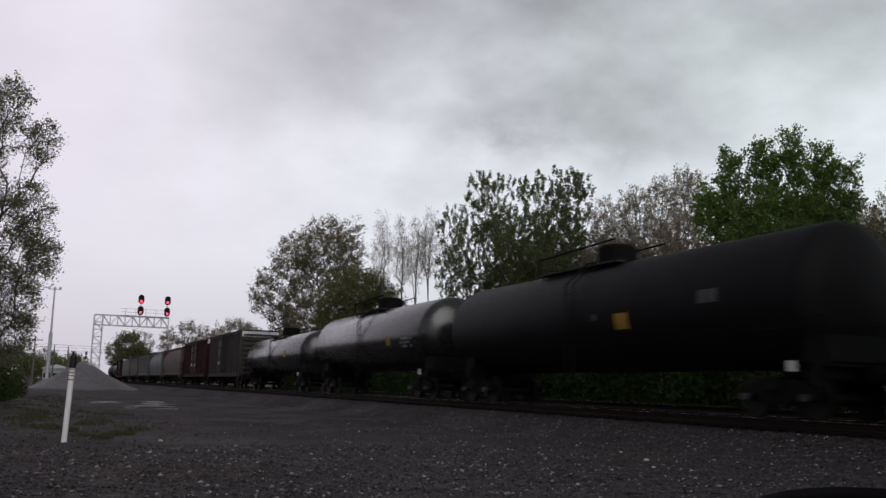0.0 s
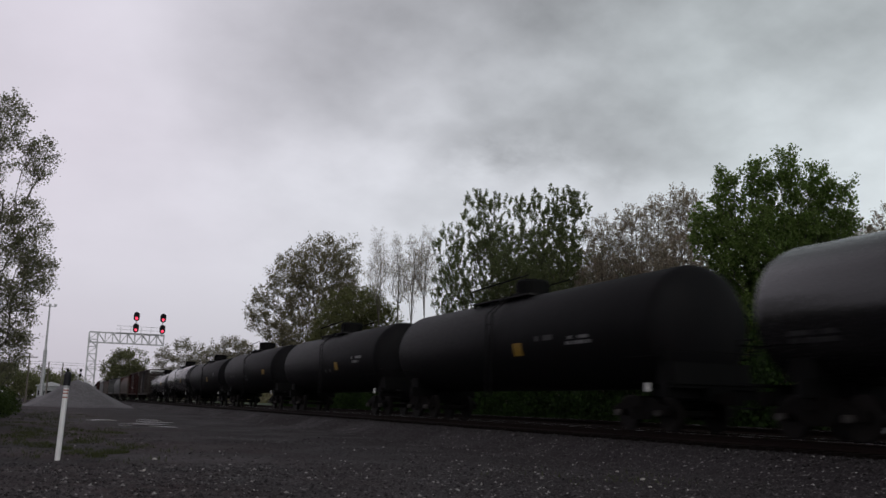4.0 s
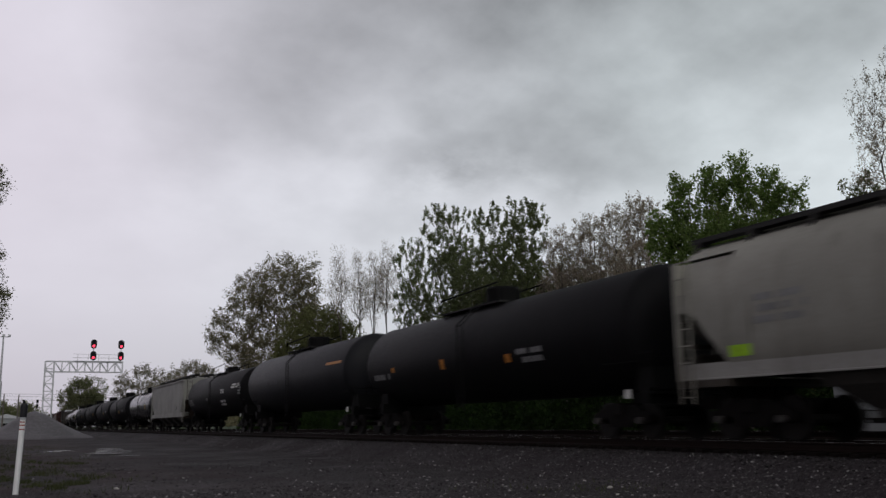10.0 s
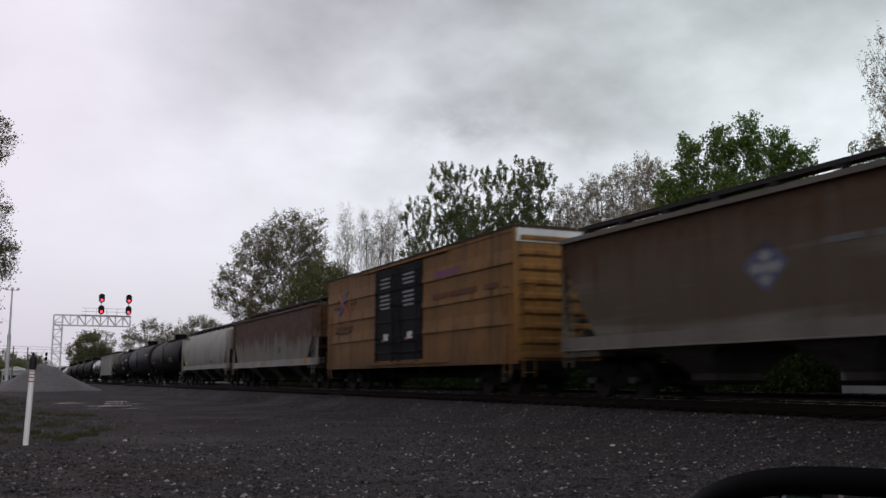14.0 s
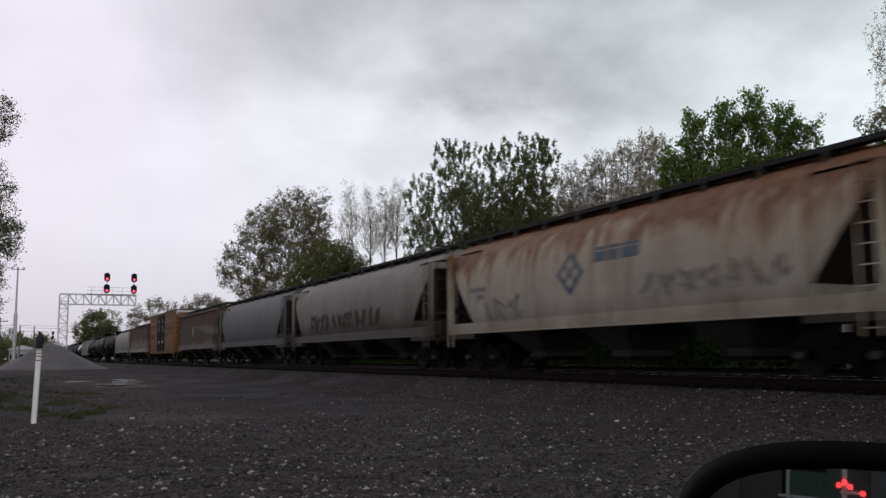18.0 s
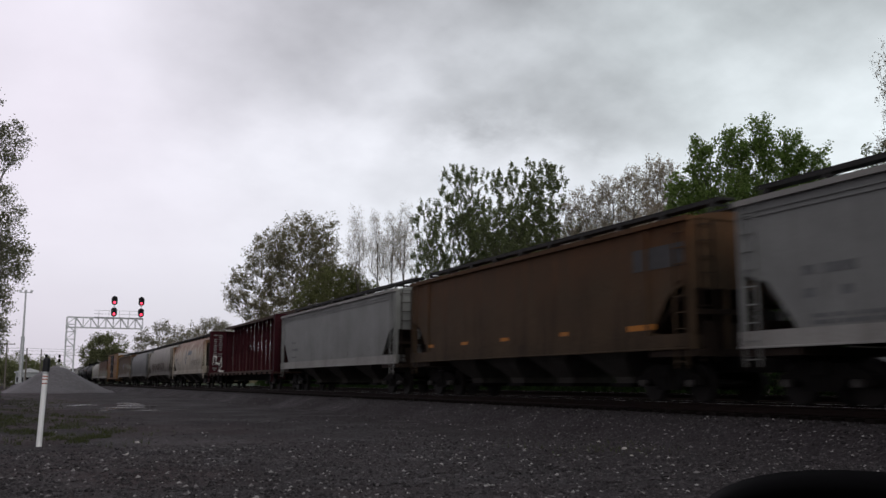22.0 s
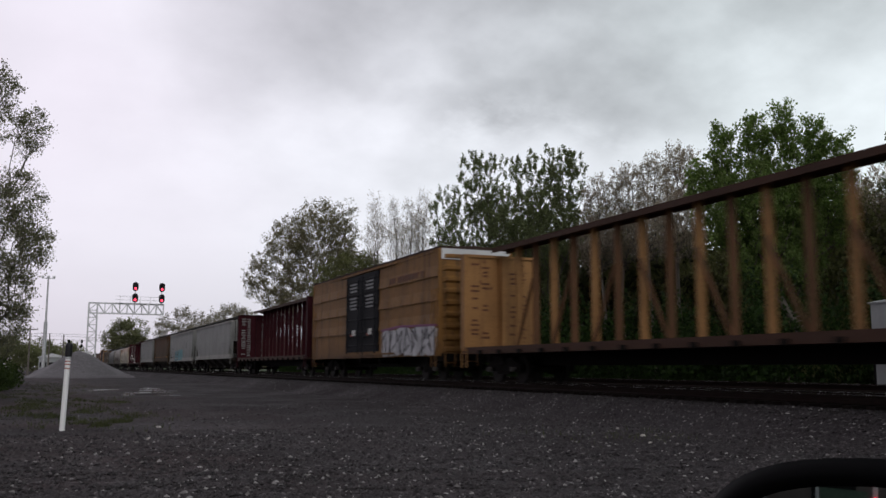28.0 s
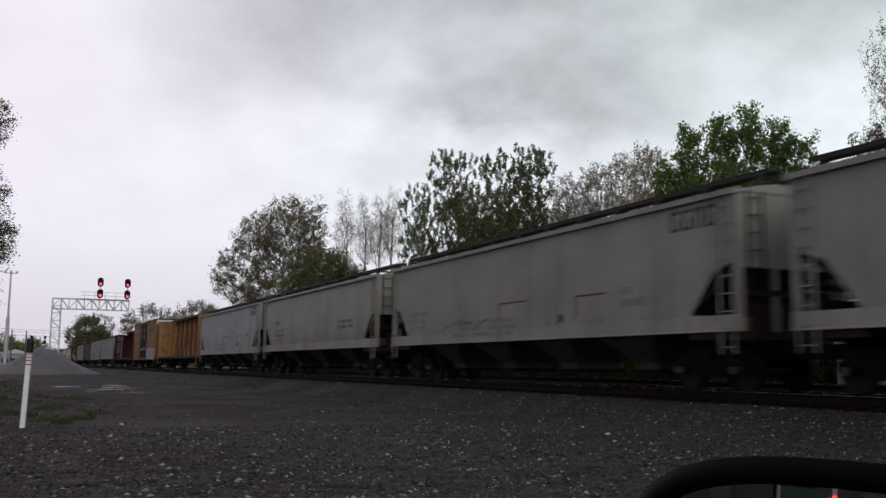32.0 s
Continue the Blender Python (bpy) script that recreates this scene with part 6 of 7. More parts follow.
def low_building(x0, x1, y0, y1, high, mat, label):
    b = tagged(new("low_building"), label, "building")
    part("wall", boxed((x0, x1, y0, y1, -0.1, high)), mat, b)
    bm = bmesh.new()
    mid = (x0 + x1) / 2
    loft(bm, [[(x, y, z) for x, z in ((x0 - 0.3, high + 0.004), (x0 - 0.3, high + 0.1), (mid, high + 0.8), (x1 + 0.3, high + 0.1), (x1 + 0.3, high + 0.004))] for y in (y0 - 0.3, y1 + 0.3)])
    part("roof", bm, M_GALV, b)
    for k in range(3):
        x = x0 + (x1 - x0) * (k + 0.5) / 3
        part("window", boxed((x - 0.6, x + 0.6, y0 - 0.04, y0 + 0.02, 1.2, 2.1)), M_BLACKFIT, b)


low_building(-1.5, 3.2, 190.0, 205.0, 3.0, M_SHED, "low white building down the line")


def pale_stone(x, y, size, seed):
    rng = random.Random(seed)
    bm = bmesh.new()
    rings = []
    for z, r in ((-0.4, 0.8), (0.1, 1.0), (0.5, 0.8), (0.66, 0.4)):
        rings.append([(r * size * rng.uniform(0.8, 1.15) * math.cos(a), r * size * rng.uniform(0.7, 1.0) * math.sin(a), z * size) for a in (2 * math.pi * i / 9 for i in range(9))])
    loft(bm, rings)
    ob = part("stone", bm, plain("pale_limestone", (0.42, 0.40, 0.37), 0.8, scale=30.0))
    ob.location = (x, y, ground_height(x, y) + size * 0.1)
    tagged(ob, "single pale stone lying on the dark gravel", "stone", "pale stones on the lot")


for i, (x, y, size) in enumerate(((10.38, 14.5, 0.06), (2.2, 20.0, 0.05), (9.6, 13.2, 0.035), (11.1, 16.4, 0.04), (1.7, 16.8, 0.045))):
    pale_stone(x, y, size, 90 + i)


def parked_car():
    """The car from whose open window the lot is seen: only its door mirror comes into view."""
    car = tagged(new("parked_car"), "dark parked car with a black door mirror", "car")
    shell = plain("dark_car_paint", (0.02, 0.022, 0.026), 0.3, 0.2)
    black = plain("black_mirror_plastic", (0.004, 0.004, 0.0045), 0.55)
    black.node_tree.nodes["Principled BSDF"].inputs["Specular IOR Level"].default_value = 0.06
    bm = bmesh.new()
    rings = []
    for x, zb, zt, hw in ((-2.75, 0.45, 0.80, 0.72), (-2.6, 0.32, 0.95, 0.84), (-1.2, 0.25, 0.97, 0.88), (0.9, 0.25, 0.96, 0.88), (1.6, 0.28, 0.90, 0.86), (1.95, 0.40, 0.70, 0.70)):
        c = -0.48
        rings.append([(x, c - hw, zb + 0.1), (x, c - hw, zt - 0.1), (x, c - hw + 0.12, zt), (x, c + hw - 0.12, zt), (x, c + hw, zt - 0.1), (x, c + hw, zb + 0.1), (x, c + hw - 0.1, zb), (x, c - hw + 0.1, zb)])
    loft(bm, rings)
    part("body", bm, shell, car)
    for x in (-1.75, 1.05):
        for y in (-1.28, 0.32):
            bm = bmesh.new()
            lathe_y(bm, [(y - 0.1, 0.2), (y - 0.1, 0.31), (y - 0.07, 0.33), (y + 0.07, 0.33), (y + 0.1, 0.31), (y + 0.1, 0.2)], x, 0.33, 24)
            part("wheel", bm, black, car)
    # cabin: roof, pillars and screens round the driver's seat, the near window wound down
    bm = bmesh.new()
    loft(bm, [[(x, y, z) for y, z in ((-1.20, 1.50), (-1.16, 1.545), (-0.48, 1.58), (0.18, 1.545), (0.23, 1.50), (-0.48, 1.53))] for x in (-1.95, -1.6, 0.0, 0.66)])
    part("roof", bm, shell, car)
    for y, yb in ((0.2, 0.34), (-1.17, -1.3)):
        for xa, xb, wide in ((0.64, 1.3, 0.06), (-0.5, -0.5, 0.08), (-1.9, -2.4, 0.10)):
            bm = bmesh.new()
            beam(bm, (xa, y, 1.52), (xb, yb, 0.93), wide, 0.05)
            part("pillar", bm, shell, car)
    tint, tn, tb = material("car_glass")
    tb.inputs["Base Color"].default_value = (0.8, 0.85, 0.85, 1)
    tb.inputs["Roughness"].default_value, tb.inputs["Transmission Weight"].default_value = 0.02, 1.0
    for pts in (((0.68, 1.50), (1.3, 0.95)), ((-1.93, 1.50), (-2.38, 0.95))):
        (xa, za), (xb, zb) = pts
        bm = bmesh.new()
        loft(bm, [[(xa + k, -1.12, za), (xa + k, 0.15, za), (xb + k, 0.28, zb), (xb + k, -1.24, zb)] for k in (0.0, 0.006)])
        part("windscreen", bm, tint, car)
    mid = Vector((0.78 * math.sin(radians(50.6)), 0.78 * math.cos(radians(50.6)), 1.25 - 0.78 * math.tan(radians(11.75))))
    n = Vector((math.sin(radians(249)), math.cos(radians(249)), math.tan(radians(4.4)))).normalized()
    side = n.cross(Vector((0, 0, 1))).normalized()
    top = side.cross(n).normalized()

    def oval(a, b, depth, k=2.7):
        out = []
        for i in range(48):
            t = 2 * math.pi * i / 48
            c, s_ = math.cos(t), math.sin(t)
            out.append(mid + side * (a * math.copysign(abs(c) ** (2 / k), c)) + top * (b * math.copysign(abs(s_) ** (2 / k), s_)) + n * depth)
        return out

    bm = bmesh.new()
    loft(bm, [oval(0.160, 0.0715, -0.004), oval(0.163, 0.0735, 0.006), oval(0.172, 0.082, 0.010), oval(0.185, 0.0945, 0.002), oval(0.183, 0.093, -0.04), oval(0.13, 0.07, -0.09), oval(0.06, 0.03, -0.105)])
    part("mirror_housing", bm, black, car, "rounded black mirror housing", True)
    m, nn, b = material("mirror_glass")
    b.inputs["Base Color"].default_value = (0.48, 0.49, 0.5, 1)
    b.inputs["Metallic"].default_value, b.inputs["Roughness"].default_value = 1.0, 0.015
    bm = bmesh.new()
    loft(bm, [oval(0.162, 0.073, -0.003), oval(0.162, 0.073, 0.002)])
    part("mirror_glass", bm, m, car, "mirror glass reflecting the street behind")
    bm = bmesh.new()
    beam(bm, mid - top * 0.06 - n * 0.05, (mid[0] + 0.02, 0.36, 0.93), 0.07, 0.05)
    part("mirror_arm", bm, black, car)


parked_car()


def street_behind():
    """What the door mirror shows: a low brown building, a green board, poles and red lamps across the street."""
    brick = paint("brown_brick_wall", (0.085, 0.075, 0.07), 0.8, (0.08, 0.06, 0.05), 0.4)
    b = tagged(new("street_building"), "low brown building across the street", "building")
    part("wall", boxed((-62, -48, -30, 30, -0.1, 6.0)), brick, b)
    part("roof", boxed((-62.4, -47.6, -30.4, 30.4, 6.004, 6.4)), M_GALV, b)
    for k in range(8):
        y = -26 + k * 7
        win = part("window", boxed((-48.05, -47.95, y - 1.0, y + 1.0, 1.2, 3.4)), M_BLACKFIT, b)
        part("sill", boxed((-48.0, -47.8, y - 1.15, y + 1.15, 1.08, 1.2)), M_GALV, win)
    for k in range(9):
        y = -29.5 + k * 7
        part("pilaster", boxed((-47.99, -47.8, y - 0.5, y + 0.5, -0.1, 5.99)), M_GREY3, b)
    board = tagged(new("green_board"), "dull green board on two posts", "sign")
    green = plain("green_board_paint", (0.05, 0.085, 0.06), 0.7)
    part("panel", boxed((-36.1, -36.0, 0.5, 2.1, 1.2, 2.1)), green, board)
    for y in (0.7, 2.2):
        part("post", boxed((-36.25, -36.1, y - 0.06, y + 0.06, -0.1, 2.1)), M_GALV, board)
    lamps = tagged(new("warning_lamps"), "red warning lamps on a short roadside mast", "warning lamps")
    glow = plain("red_lamp_lens", (1.0, 0.03, 0.03), 0.3, vary=0.05, glow=6.0)
    part("mast", boxed((-26.06, -25.94, LAMP_Y - 0.06, LAMP_Y + 0.06, -0.1, 2.6)), M_GALV, lamps)
    for dy, z in ((-0.14, 1.52), (0.14, 1.55), (0.0, 1.64), (-0.45, 1.38)):
        bm = bmesh.new()
        beam(bm, (-25.93, LAMP_Y + dy, z), (-25.83, LAMP_Y + dy, z), 0.13, seg=12)
        part("lamp", bm, glow, lamps, "glowing red lamp")
    part("crossarm", boxed((-26.0, -25.92, LAMP_Y - 0.5, LAMP_Y + 0.1, 1.34, 1.42), (-26.0, -25.92, LAMP_Y - 0.2, LAMP_Y + 0.2, 1.5, 1.6)), M_GALV, lamps)


LAMP_Y = 0.33
street_behind()

# ---- the train ----
TRAIN = []


def couple_up(car, s0):
    TRAIN.append((car, s0))
    return car


def scribble(y0, y1, z0, z1, n, seed, fill=1.0):
    """Bulging letter-like blots of spray paint in a row."""
    rng = random.Random(seed)
    out = []
    step = (y1 - y0) / n
    for k in range(n):
        cy, cz = y0 + step * (k + 0.5), (z0 + z1) / 2
        wob = [rng.uniform(0.72, 1.12) for _ in range(12)]
        tilt = rng.uniform(-0.18, 0.18)
        pts = []
        for i in range(12):
            a = 2 * math.pi * i / 12
            c, q = math.cos(a), math.sin(a)
            py = abs(step) * 0.56 * fill * math.copysign(abs(c) ** 0.6, c) * wob[i]
            pz = (z1 - z0) * 0.5 * (0.5 + 0.5 * fill) * math.copysign(abs(q) ** 0.6, q) * min(1.0, wob[i] + 0.08)
            pts.append((cy + py + tilt * pz, max(z0, min(z1, cz + pz))))
        out.append(pts)
    return out


def strokes(y0, y1, z0, z1, n, seed, wide=0.10):
    """Letter-like bent strokes of spray paint in a row."""
    rng = random.Random(seed)
    out = []
    step = (y1 - y0) / n
    for k in range(n):
        a, b = y0 + step * (k + 0.12), y0 + step * (k + 0.88)
        pts = [(rng.choice((a, (a + b) / 2, b)) + rng.uniform(-0.06, 0.06), z0 + (z1 - z0) * q + rng.uniform(-0.08, 0.08)) for q in (0.0, 1.0, 0.55, 0.95, 0.05, 0.4)]
        for (ya, za), (yb, zb) in zip(pts, pts[1:]):
            d = math.hypot(yb - ya, zb - za) + 1e-6
            ny, nz = (za - zb) / d * wide / 2, (yb - ya) / d * wide / 2
            out.append([(ya + ny, za + nz), (yb + ny, zb + nz), (yb - ny, zb - nz), (ya - ny, za - nz)])
    return out


def initials(y):
    """Four plain letter-sized shapes."""
    out = []
    for k in range(4):
        a = y - 0.4 * k
        out += [(a - 0.31, a, 4.02, 4.10), (a - 0.08, a, 3.62, 4.02)]
        out += [(a - 0.31, a - 0.08, 3.62, 3.70), (a - 0.31, a - 0.24, 3.70, 3.9)] if k != 2 else [(a - 0.31, a - 0.22, 3.62, 4.02)]
    return out


def build_train():
    # leading part, already far down the line at the start
    couple_up(tank_car("grey tank car far down the line", 17.0, 1.45, M_GREYTANK, seed=101), 262.0)
    couple_up(tank_car("grey tank car far down the line", 17.0, 1.45, M_GREY3, seed=102), 243.0)
    couple_up(boxcar("dark red boxcar far down the line", 17.5, M_DARKRED, roof_z=4.9, seed=103, panels=False, door_mat=M_DARKRED), 224.0)
    couple_up(covered_hopper("grey hopper car far down the line", 17.6, M_GREY3, 3, seed=104, bulge=0.12), 205.0)
    couple_up(covered_hopper("brownish grey hopper car far down the line", 17.9, M_TAUPE, 3, seed=105, bulge=0.12), 186.0)
    couple_up(covered_hopper("dull grey ribbed hopper car", 17.6, M_GREY3, 3, seed=106, ribs=14), 166.5)
    couple_up(covered_hopper("blue-grey round-sided hopper car", 17.6, M_GREY3, 3, seed=107, bulge=0.16, shoulder=0.7), 147.5)
    couple_up(covered_hopper("taupe round-sided hopper car", 18.6, M_TAUPE, 3, seed=108, bulge=0.16, shoulder=0.7), 128.5)
    couple_up(boxcar("dark red boxcar with rusty sides", 16.0, M_DARKRED, roof_z=4.75, seed=109, panels=False, door_mat=M_DARKRED), 107.5)
    couple_up(boxcar("grey-brown boxcar with an open door and pale roof", 15.4, M_BROWNBOX, roof_z=4.75, seed=110, panels=False, door=(0.32, 0.6), door_mat=M_BROWNBOX, open_door=True), 89.4)
    # black tank cars
    couple_up(tank_car("black tank car with a glossy wet top", 18.2, 1.42, M_BLACKGLOSS, cz=2.41, seed=1, yellow=(-13.0, 2.2, 0.5, 0.45, M_YMARK)), 72.6)
    couple_up(tank_car("black tank car with a glossy wet top", 17.6, 1.58, M_BLACKGLOSS, cz=2.7, seed=2, yellow=(-12.65, 2.3, 0.5, 0.42, M_YMARK), texts=((-14.4, 2.6, 1.4, 0.5, 3, M_GREYMARK),)), 51.7)
    couple_up(tank_car("matt black tank car with a yellow placard", 19.0, 1.6, M_BLACK, cz=2.66, seed=3, yellow=(-11.7, 2.15, 0.6, 0.42, M_YMARK), texts=((-15.2, 2.9, 0.7, 0.5, 1, M_TANKMARK), (-10.6, 2.6, 0.3, 0.25, 1, M_TANKMARK))), 32.4)
    couple_up(tank_car("matt black tank car with faded lettering", 19.0, 1.63, M_BLACK, cz=2.74, seed=4, yellow=(-15.4, 2.35, 0.8, 0.32, M_YDULL), texts=((-3.6, 2.5, 1.6, 0.35, 1, M_TANKMARK), (-9.0, 2.4, 1.0, 0.5, 2, M_TANKMARK))), 11.8)
    couple_up(tank_car("matt black tank car with faded lettering", 19.0, 1.63, M_BLACK, cz=2.72, seed=5, yellow=(-11.8, 2.2, 0.55, 0.4, M_YMARK), texts=((-14.8, 2.8, 1.4, 0.4, 2, M_GREYMARK), (-10.0, 2.3, 0.8, 0.3, 1, M_TANKMARK))), -9.4)
    couple_up(tank_car("matt black tank car with a yellow placard", 19.4, 1.63, M_BLACK, cz=2.72, seed=6, yellow=(-11.3, 2.15, 0.6, 0.4, M_YMARK), texts=((-14.6, 2.6, 1.2, 0.3, 2, M_GREYMARK), (-12.8, 2.7, 0.9, 0.25, 1, M_TANKMARK))), -30.0)
    couple_up(tank_car("black tank car with a glossy wet top and yellow placard", 17.6, 1.56, M_BLACKGLOSS, cz=2.67, seed=7, yellow=(-13.85, 2.3, 0.5, 0.42, M_YMARK), texts=((-1.7, 2.2, 1.2, 0.3, 2, M_TANKMARK), (-15.0, 2.7, 1.2, 0.5, 3, M_GREYMARK))), -51.5)
    # first hopper
    couple_up(covered_hopper("pale grey smooth-sided covered hopper car", 18.6, M_GREY1, 4, seed=8, texts=((-2.6, 2.9, 1.3, 0.8, 3, M_GREYMARK), (-14.2, 2.3, 0.5, 0.6, 2, M_GREYMARK)), extras=(("stencil", [(-15.15, -14.85, 1.85, 2.15)], M_DARKMARK, "small dark stencil"),)), -70.9)
    couple_up(tank_car("black tank car with white lettering", 19.9, 1.62, M_BLACK, cz=2.72, seed=9, dome="box", texts=((-1.6, 2.5, 1.5, 0.5, 3, M_GREYMARK), (-8.1, 2.5, 0.5, 0.3, 1, M_GREYMARK), (-13.4, 2.95, 1.0, 0.32, 2, M_WHITE), (-13.0, 2.2, 1.5, 0.42, 2, M_WHITE), (-16.6, 3.2, 1.9, 0.34, 2, M_WHITE), (-18.6, 3.1, 0.8, 0.7, 4, M_GREYMARK))), -90.5)
    couple_up(tank_car("dull dark grey tank car", 19.5, 1.7, M_GREYTANK, cz=2.86, seed=10, yellow=(-16.0, 3.2, 2.2, 0.12, M_OMARK), texts=((-5.0, 2.9, 2.4, 0.35, 1, M_DARKMARK),)), -111.4)
    couple_up(tank_car("black tank car with orange placards", 19.5, 1.66, M_BLACK, cz=2.8, seed=11, yellow=(-8.0, 2.3, 0.3, 0.34, M_OMARK), texts=((-1.6, 2.4, 1.5, 0.34, 1, M_GREYMARK), (-3.4, 2.6, 0.3, 0.3, 1, M_OMARK), (-5.9, 2.6, 0.3, 0.3, 1, M_OMARK), (-12.6, 2.5, 0.3, 0.4, 1, M_OMARK), (-13.3, 2.6, 1.3, 0.5, 2, M_GREYMARK), (-15.6, 2.6, 0.3, 0.4, 1, M_OMARK))), -132.0)
    # hoppers and the yellow boxcar
    couple_up(covered_hopper("pale grey covered hopper car with a lime placard", 19.4, M_GREYWARM, 3, seed=12, bulge=0.18, shoulder=0.8, eave=4.0, band=False, sill=1.32, texts=((-2.6, 3.0, 1.4, 0.7, 3, M_GREYMARK), (-12.9, 1.95, 0.4, 0.3, 1, M_DARKMARK)), extras=(("placard", [(-2.4, -1.8, 1.76, 2.0)], M_GMARK, "lime green placard"),)), -152.4)
    couple_up(covered_hopper("grey covered hopper car with a rusted upper half", 19.3, M_RUSTGREY, 3, seed=13, bulge=0.03, texts=((-9.0, 1.9, 0.4, 0.3, 1, M_GREYMARK),), extras=(("reflector", [(-17.75, -17.1, 1.32, 1.58), (-15.1, -14.6, 1.36, 1.48), (-8.8, -8.0, 1.36, 1.5), (-2.7, -2.3, 1.36, 1.48)], M_OMARK, "orange reflective patches"), ("stencil", [(-12.35, -12.0, 2.0, 2.3)], M_DARKMARK, "small dark stencil"))), -173.2)
    x_mark = [[(-1.5, 3.43), (-1.8, 3.43), (-2.9, 4.45), (-2.6, 4.45)]]
    x_mark2 = [[(-2.9, 3.43), (-2.6, 3.43), (-2.26, 3.8), (-2.42, 3.94)], [(-1.8, 4.45), (-1.5, 4.45), (-2.0, 3.94), (-2.16, 4.1)]]
    couple_up(boxcar("faded yellow double-door boxcar with dark plug doors", 18.1, M_YELLOW, seed=14, roof_z=5.3,
                     texts=((-1.0, 3.85, 0.5, 0.2, 1, M_BROWNMARK), (-3.2, 3.95, 0.5, 0.2, 1, M_BROWNMARK), (-1.2, 2.9, 2.2, 0.4, 2, M_BROWNMARK), (-12.4, 4.35, 1.6, 0.4, 1, M_PURPLE), (-12.2, 3.55, 4.8, 0.3, 1, M_BROWNMARK)),
                     extras=(("emblem", x_mark, M_BLUEMARK, "blue bar of a crossed emblem"), ("emblem", x_mark2, M_REDMARK, "red bar of a crossed emblem"))), -194.3)
    def lozenge(y, z, w, h):
        return [(y, z - h), (y - w, z), (y, z + h), (y + w, z)]

    diamond = [lozenge(-7.77, 2.8, 0.62, 0.58)]
    inner = [lozenge(-7.77 + a, 2.74 + b, 0.17, 0.155) for a, b in ((0, 0.24), (0, -0.24), (0.27, 0), (-0.27, 0), (0, 0))]
    cap_mark = [[(-7.77, 3.36), (-8.1, 3.08), (-7.77, 3.16), (-7.44, 3.08)]]
    couple_up(covered_hopper("grey covered hopper car washed with rust", 18.2, M_WASH, 3, seed=15, bulge=0.1, cut=3.9, reach=1.7, slope_mat=M_WASH, extras=(("emblem", diamond, M_BLUEMARK, "dark blue diamond emblem"), ("emblem_piece", inner, M_FADEWHITE, "pale lozenges in the emblem"), ("emblem_piece", cap_mark, M_DARKMARK, "dark peak of the emblem")), texts=((-9.3, 3.15, 2.4, 0.2, 1, M_DIMMARK),)), -215.0)
    couple_up(covered_hopper("dark grey round-sided covered hopper car", 18.75, M_GREY3, 3, seed=16, bulge=0.2, shoulder=0.8, eave=4.0, roof=4.5, cut=3.85, reach=1.85, inset=2.1, band=False), -234.3)
    couple_up(covered_hopper("pale weathered round-sided covered hopper car", 19.15, M_PALEROUND, 3, seed=17, bulge=0.2, shoulder=0.8, eave=4.0, roof=4.5, cut=3.85, reach=1.85, inset=2.1, band=False, extras=(("spray_paint", strokes(-3.8, -13.8, 1.8, 2.55, 12, 5, 0.2), M_GRIMEBROWN, "grimy faded sprayed letters"),)), -254.45)
    diamond2 = [lozenge(-8.1, 2.75, 0.68, 0.64)]
    inner2 = [lozenge(-8.1 + a, 2.75 + b, 0.2, 0.19) for a, b in ((0, 0.25), (0, -0.25), (0.28, 0), (-0.28, 0))]
    caption = [(-9.75, -9.25, 2.95, 3.35), (-10.35, -9.85, 2.95, 3.35), (-11.2, -10.45, 2.95, 3.35)]
    grime = strokes(-2.6, -5.4, 1.55, 2.3, 3, 12, 0.07) + strokes(-11.2, -16.2, 1.95, 2.5, 7, 14, 0.09)
    couple_up(covered_hopper("cream round-sided covered hopper car with rust stains", 18.4, M_CREAM, 3, seed=18, bulge=0.2, shoulder=0.8, eave=4.0, roof=4.5, cut=3.85, reach=1.85, inset=2.1, band=False, extras=(("emblem", diamond2, M_SLATEMARK, "slate-blue diamond emblem"), ("emblem_piece", inner2, M_CREAM, "cream lozenges in the emblem"), ("caption_bar", caption, M_SLATEMARK, "three slate-blue letter blocks"), ("spray_paint", grime, M_FADEGRIME, "grimy faded scrawl")), texts=((-1.9, 2.75, 1.1, 0.5, 2, M_GREYMARK),)), -274.8)
    couple_up(centerbeam("oxide-red centerbeam lumber car, empty", 21.8, M_RED, seed=19, scrawl=True), -294.6)
    couple_up(covered_hopper("smooth cool grey covered hopper car", 18.6, M_GREY2, 3, seed=20, bulge=0.04, lines=2, texts=((-2.4, 2.75, 0.8, 0.25, 1, M_DIMMARK), (-2.4, 2.35, 1.3, 0.25, 1, M_DIMMARK), (-2.4, 1.9, 1.0, 0.14, 1, M_DIMMARK))), -318.4)
    couple_up(covered_hopper("rust-brown ribbed covered hopper car with orange sill patches", 16.9, M_BROWN, 4, seed=21, ribs=2, extras=(("reflector", [(-2.2, -1.7, 1.75, 1.87), (-5.1, -4.6, 1.76, 1.86), (-8.0, -7.5, 1.77, 1.88), (-11.5, -11.1, 1.77, 1.88), (-15.4, -14.3, 1.74, 1.88)], M_OMARK, "orange reflective patches"), ("stencil", [(-16.6, -14.6, 3.2, 3.75)], M_TANKMARK, "dark overpainted patch"))), -338.5)
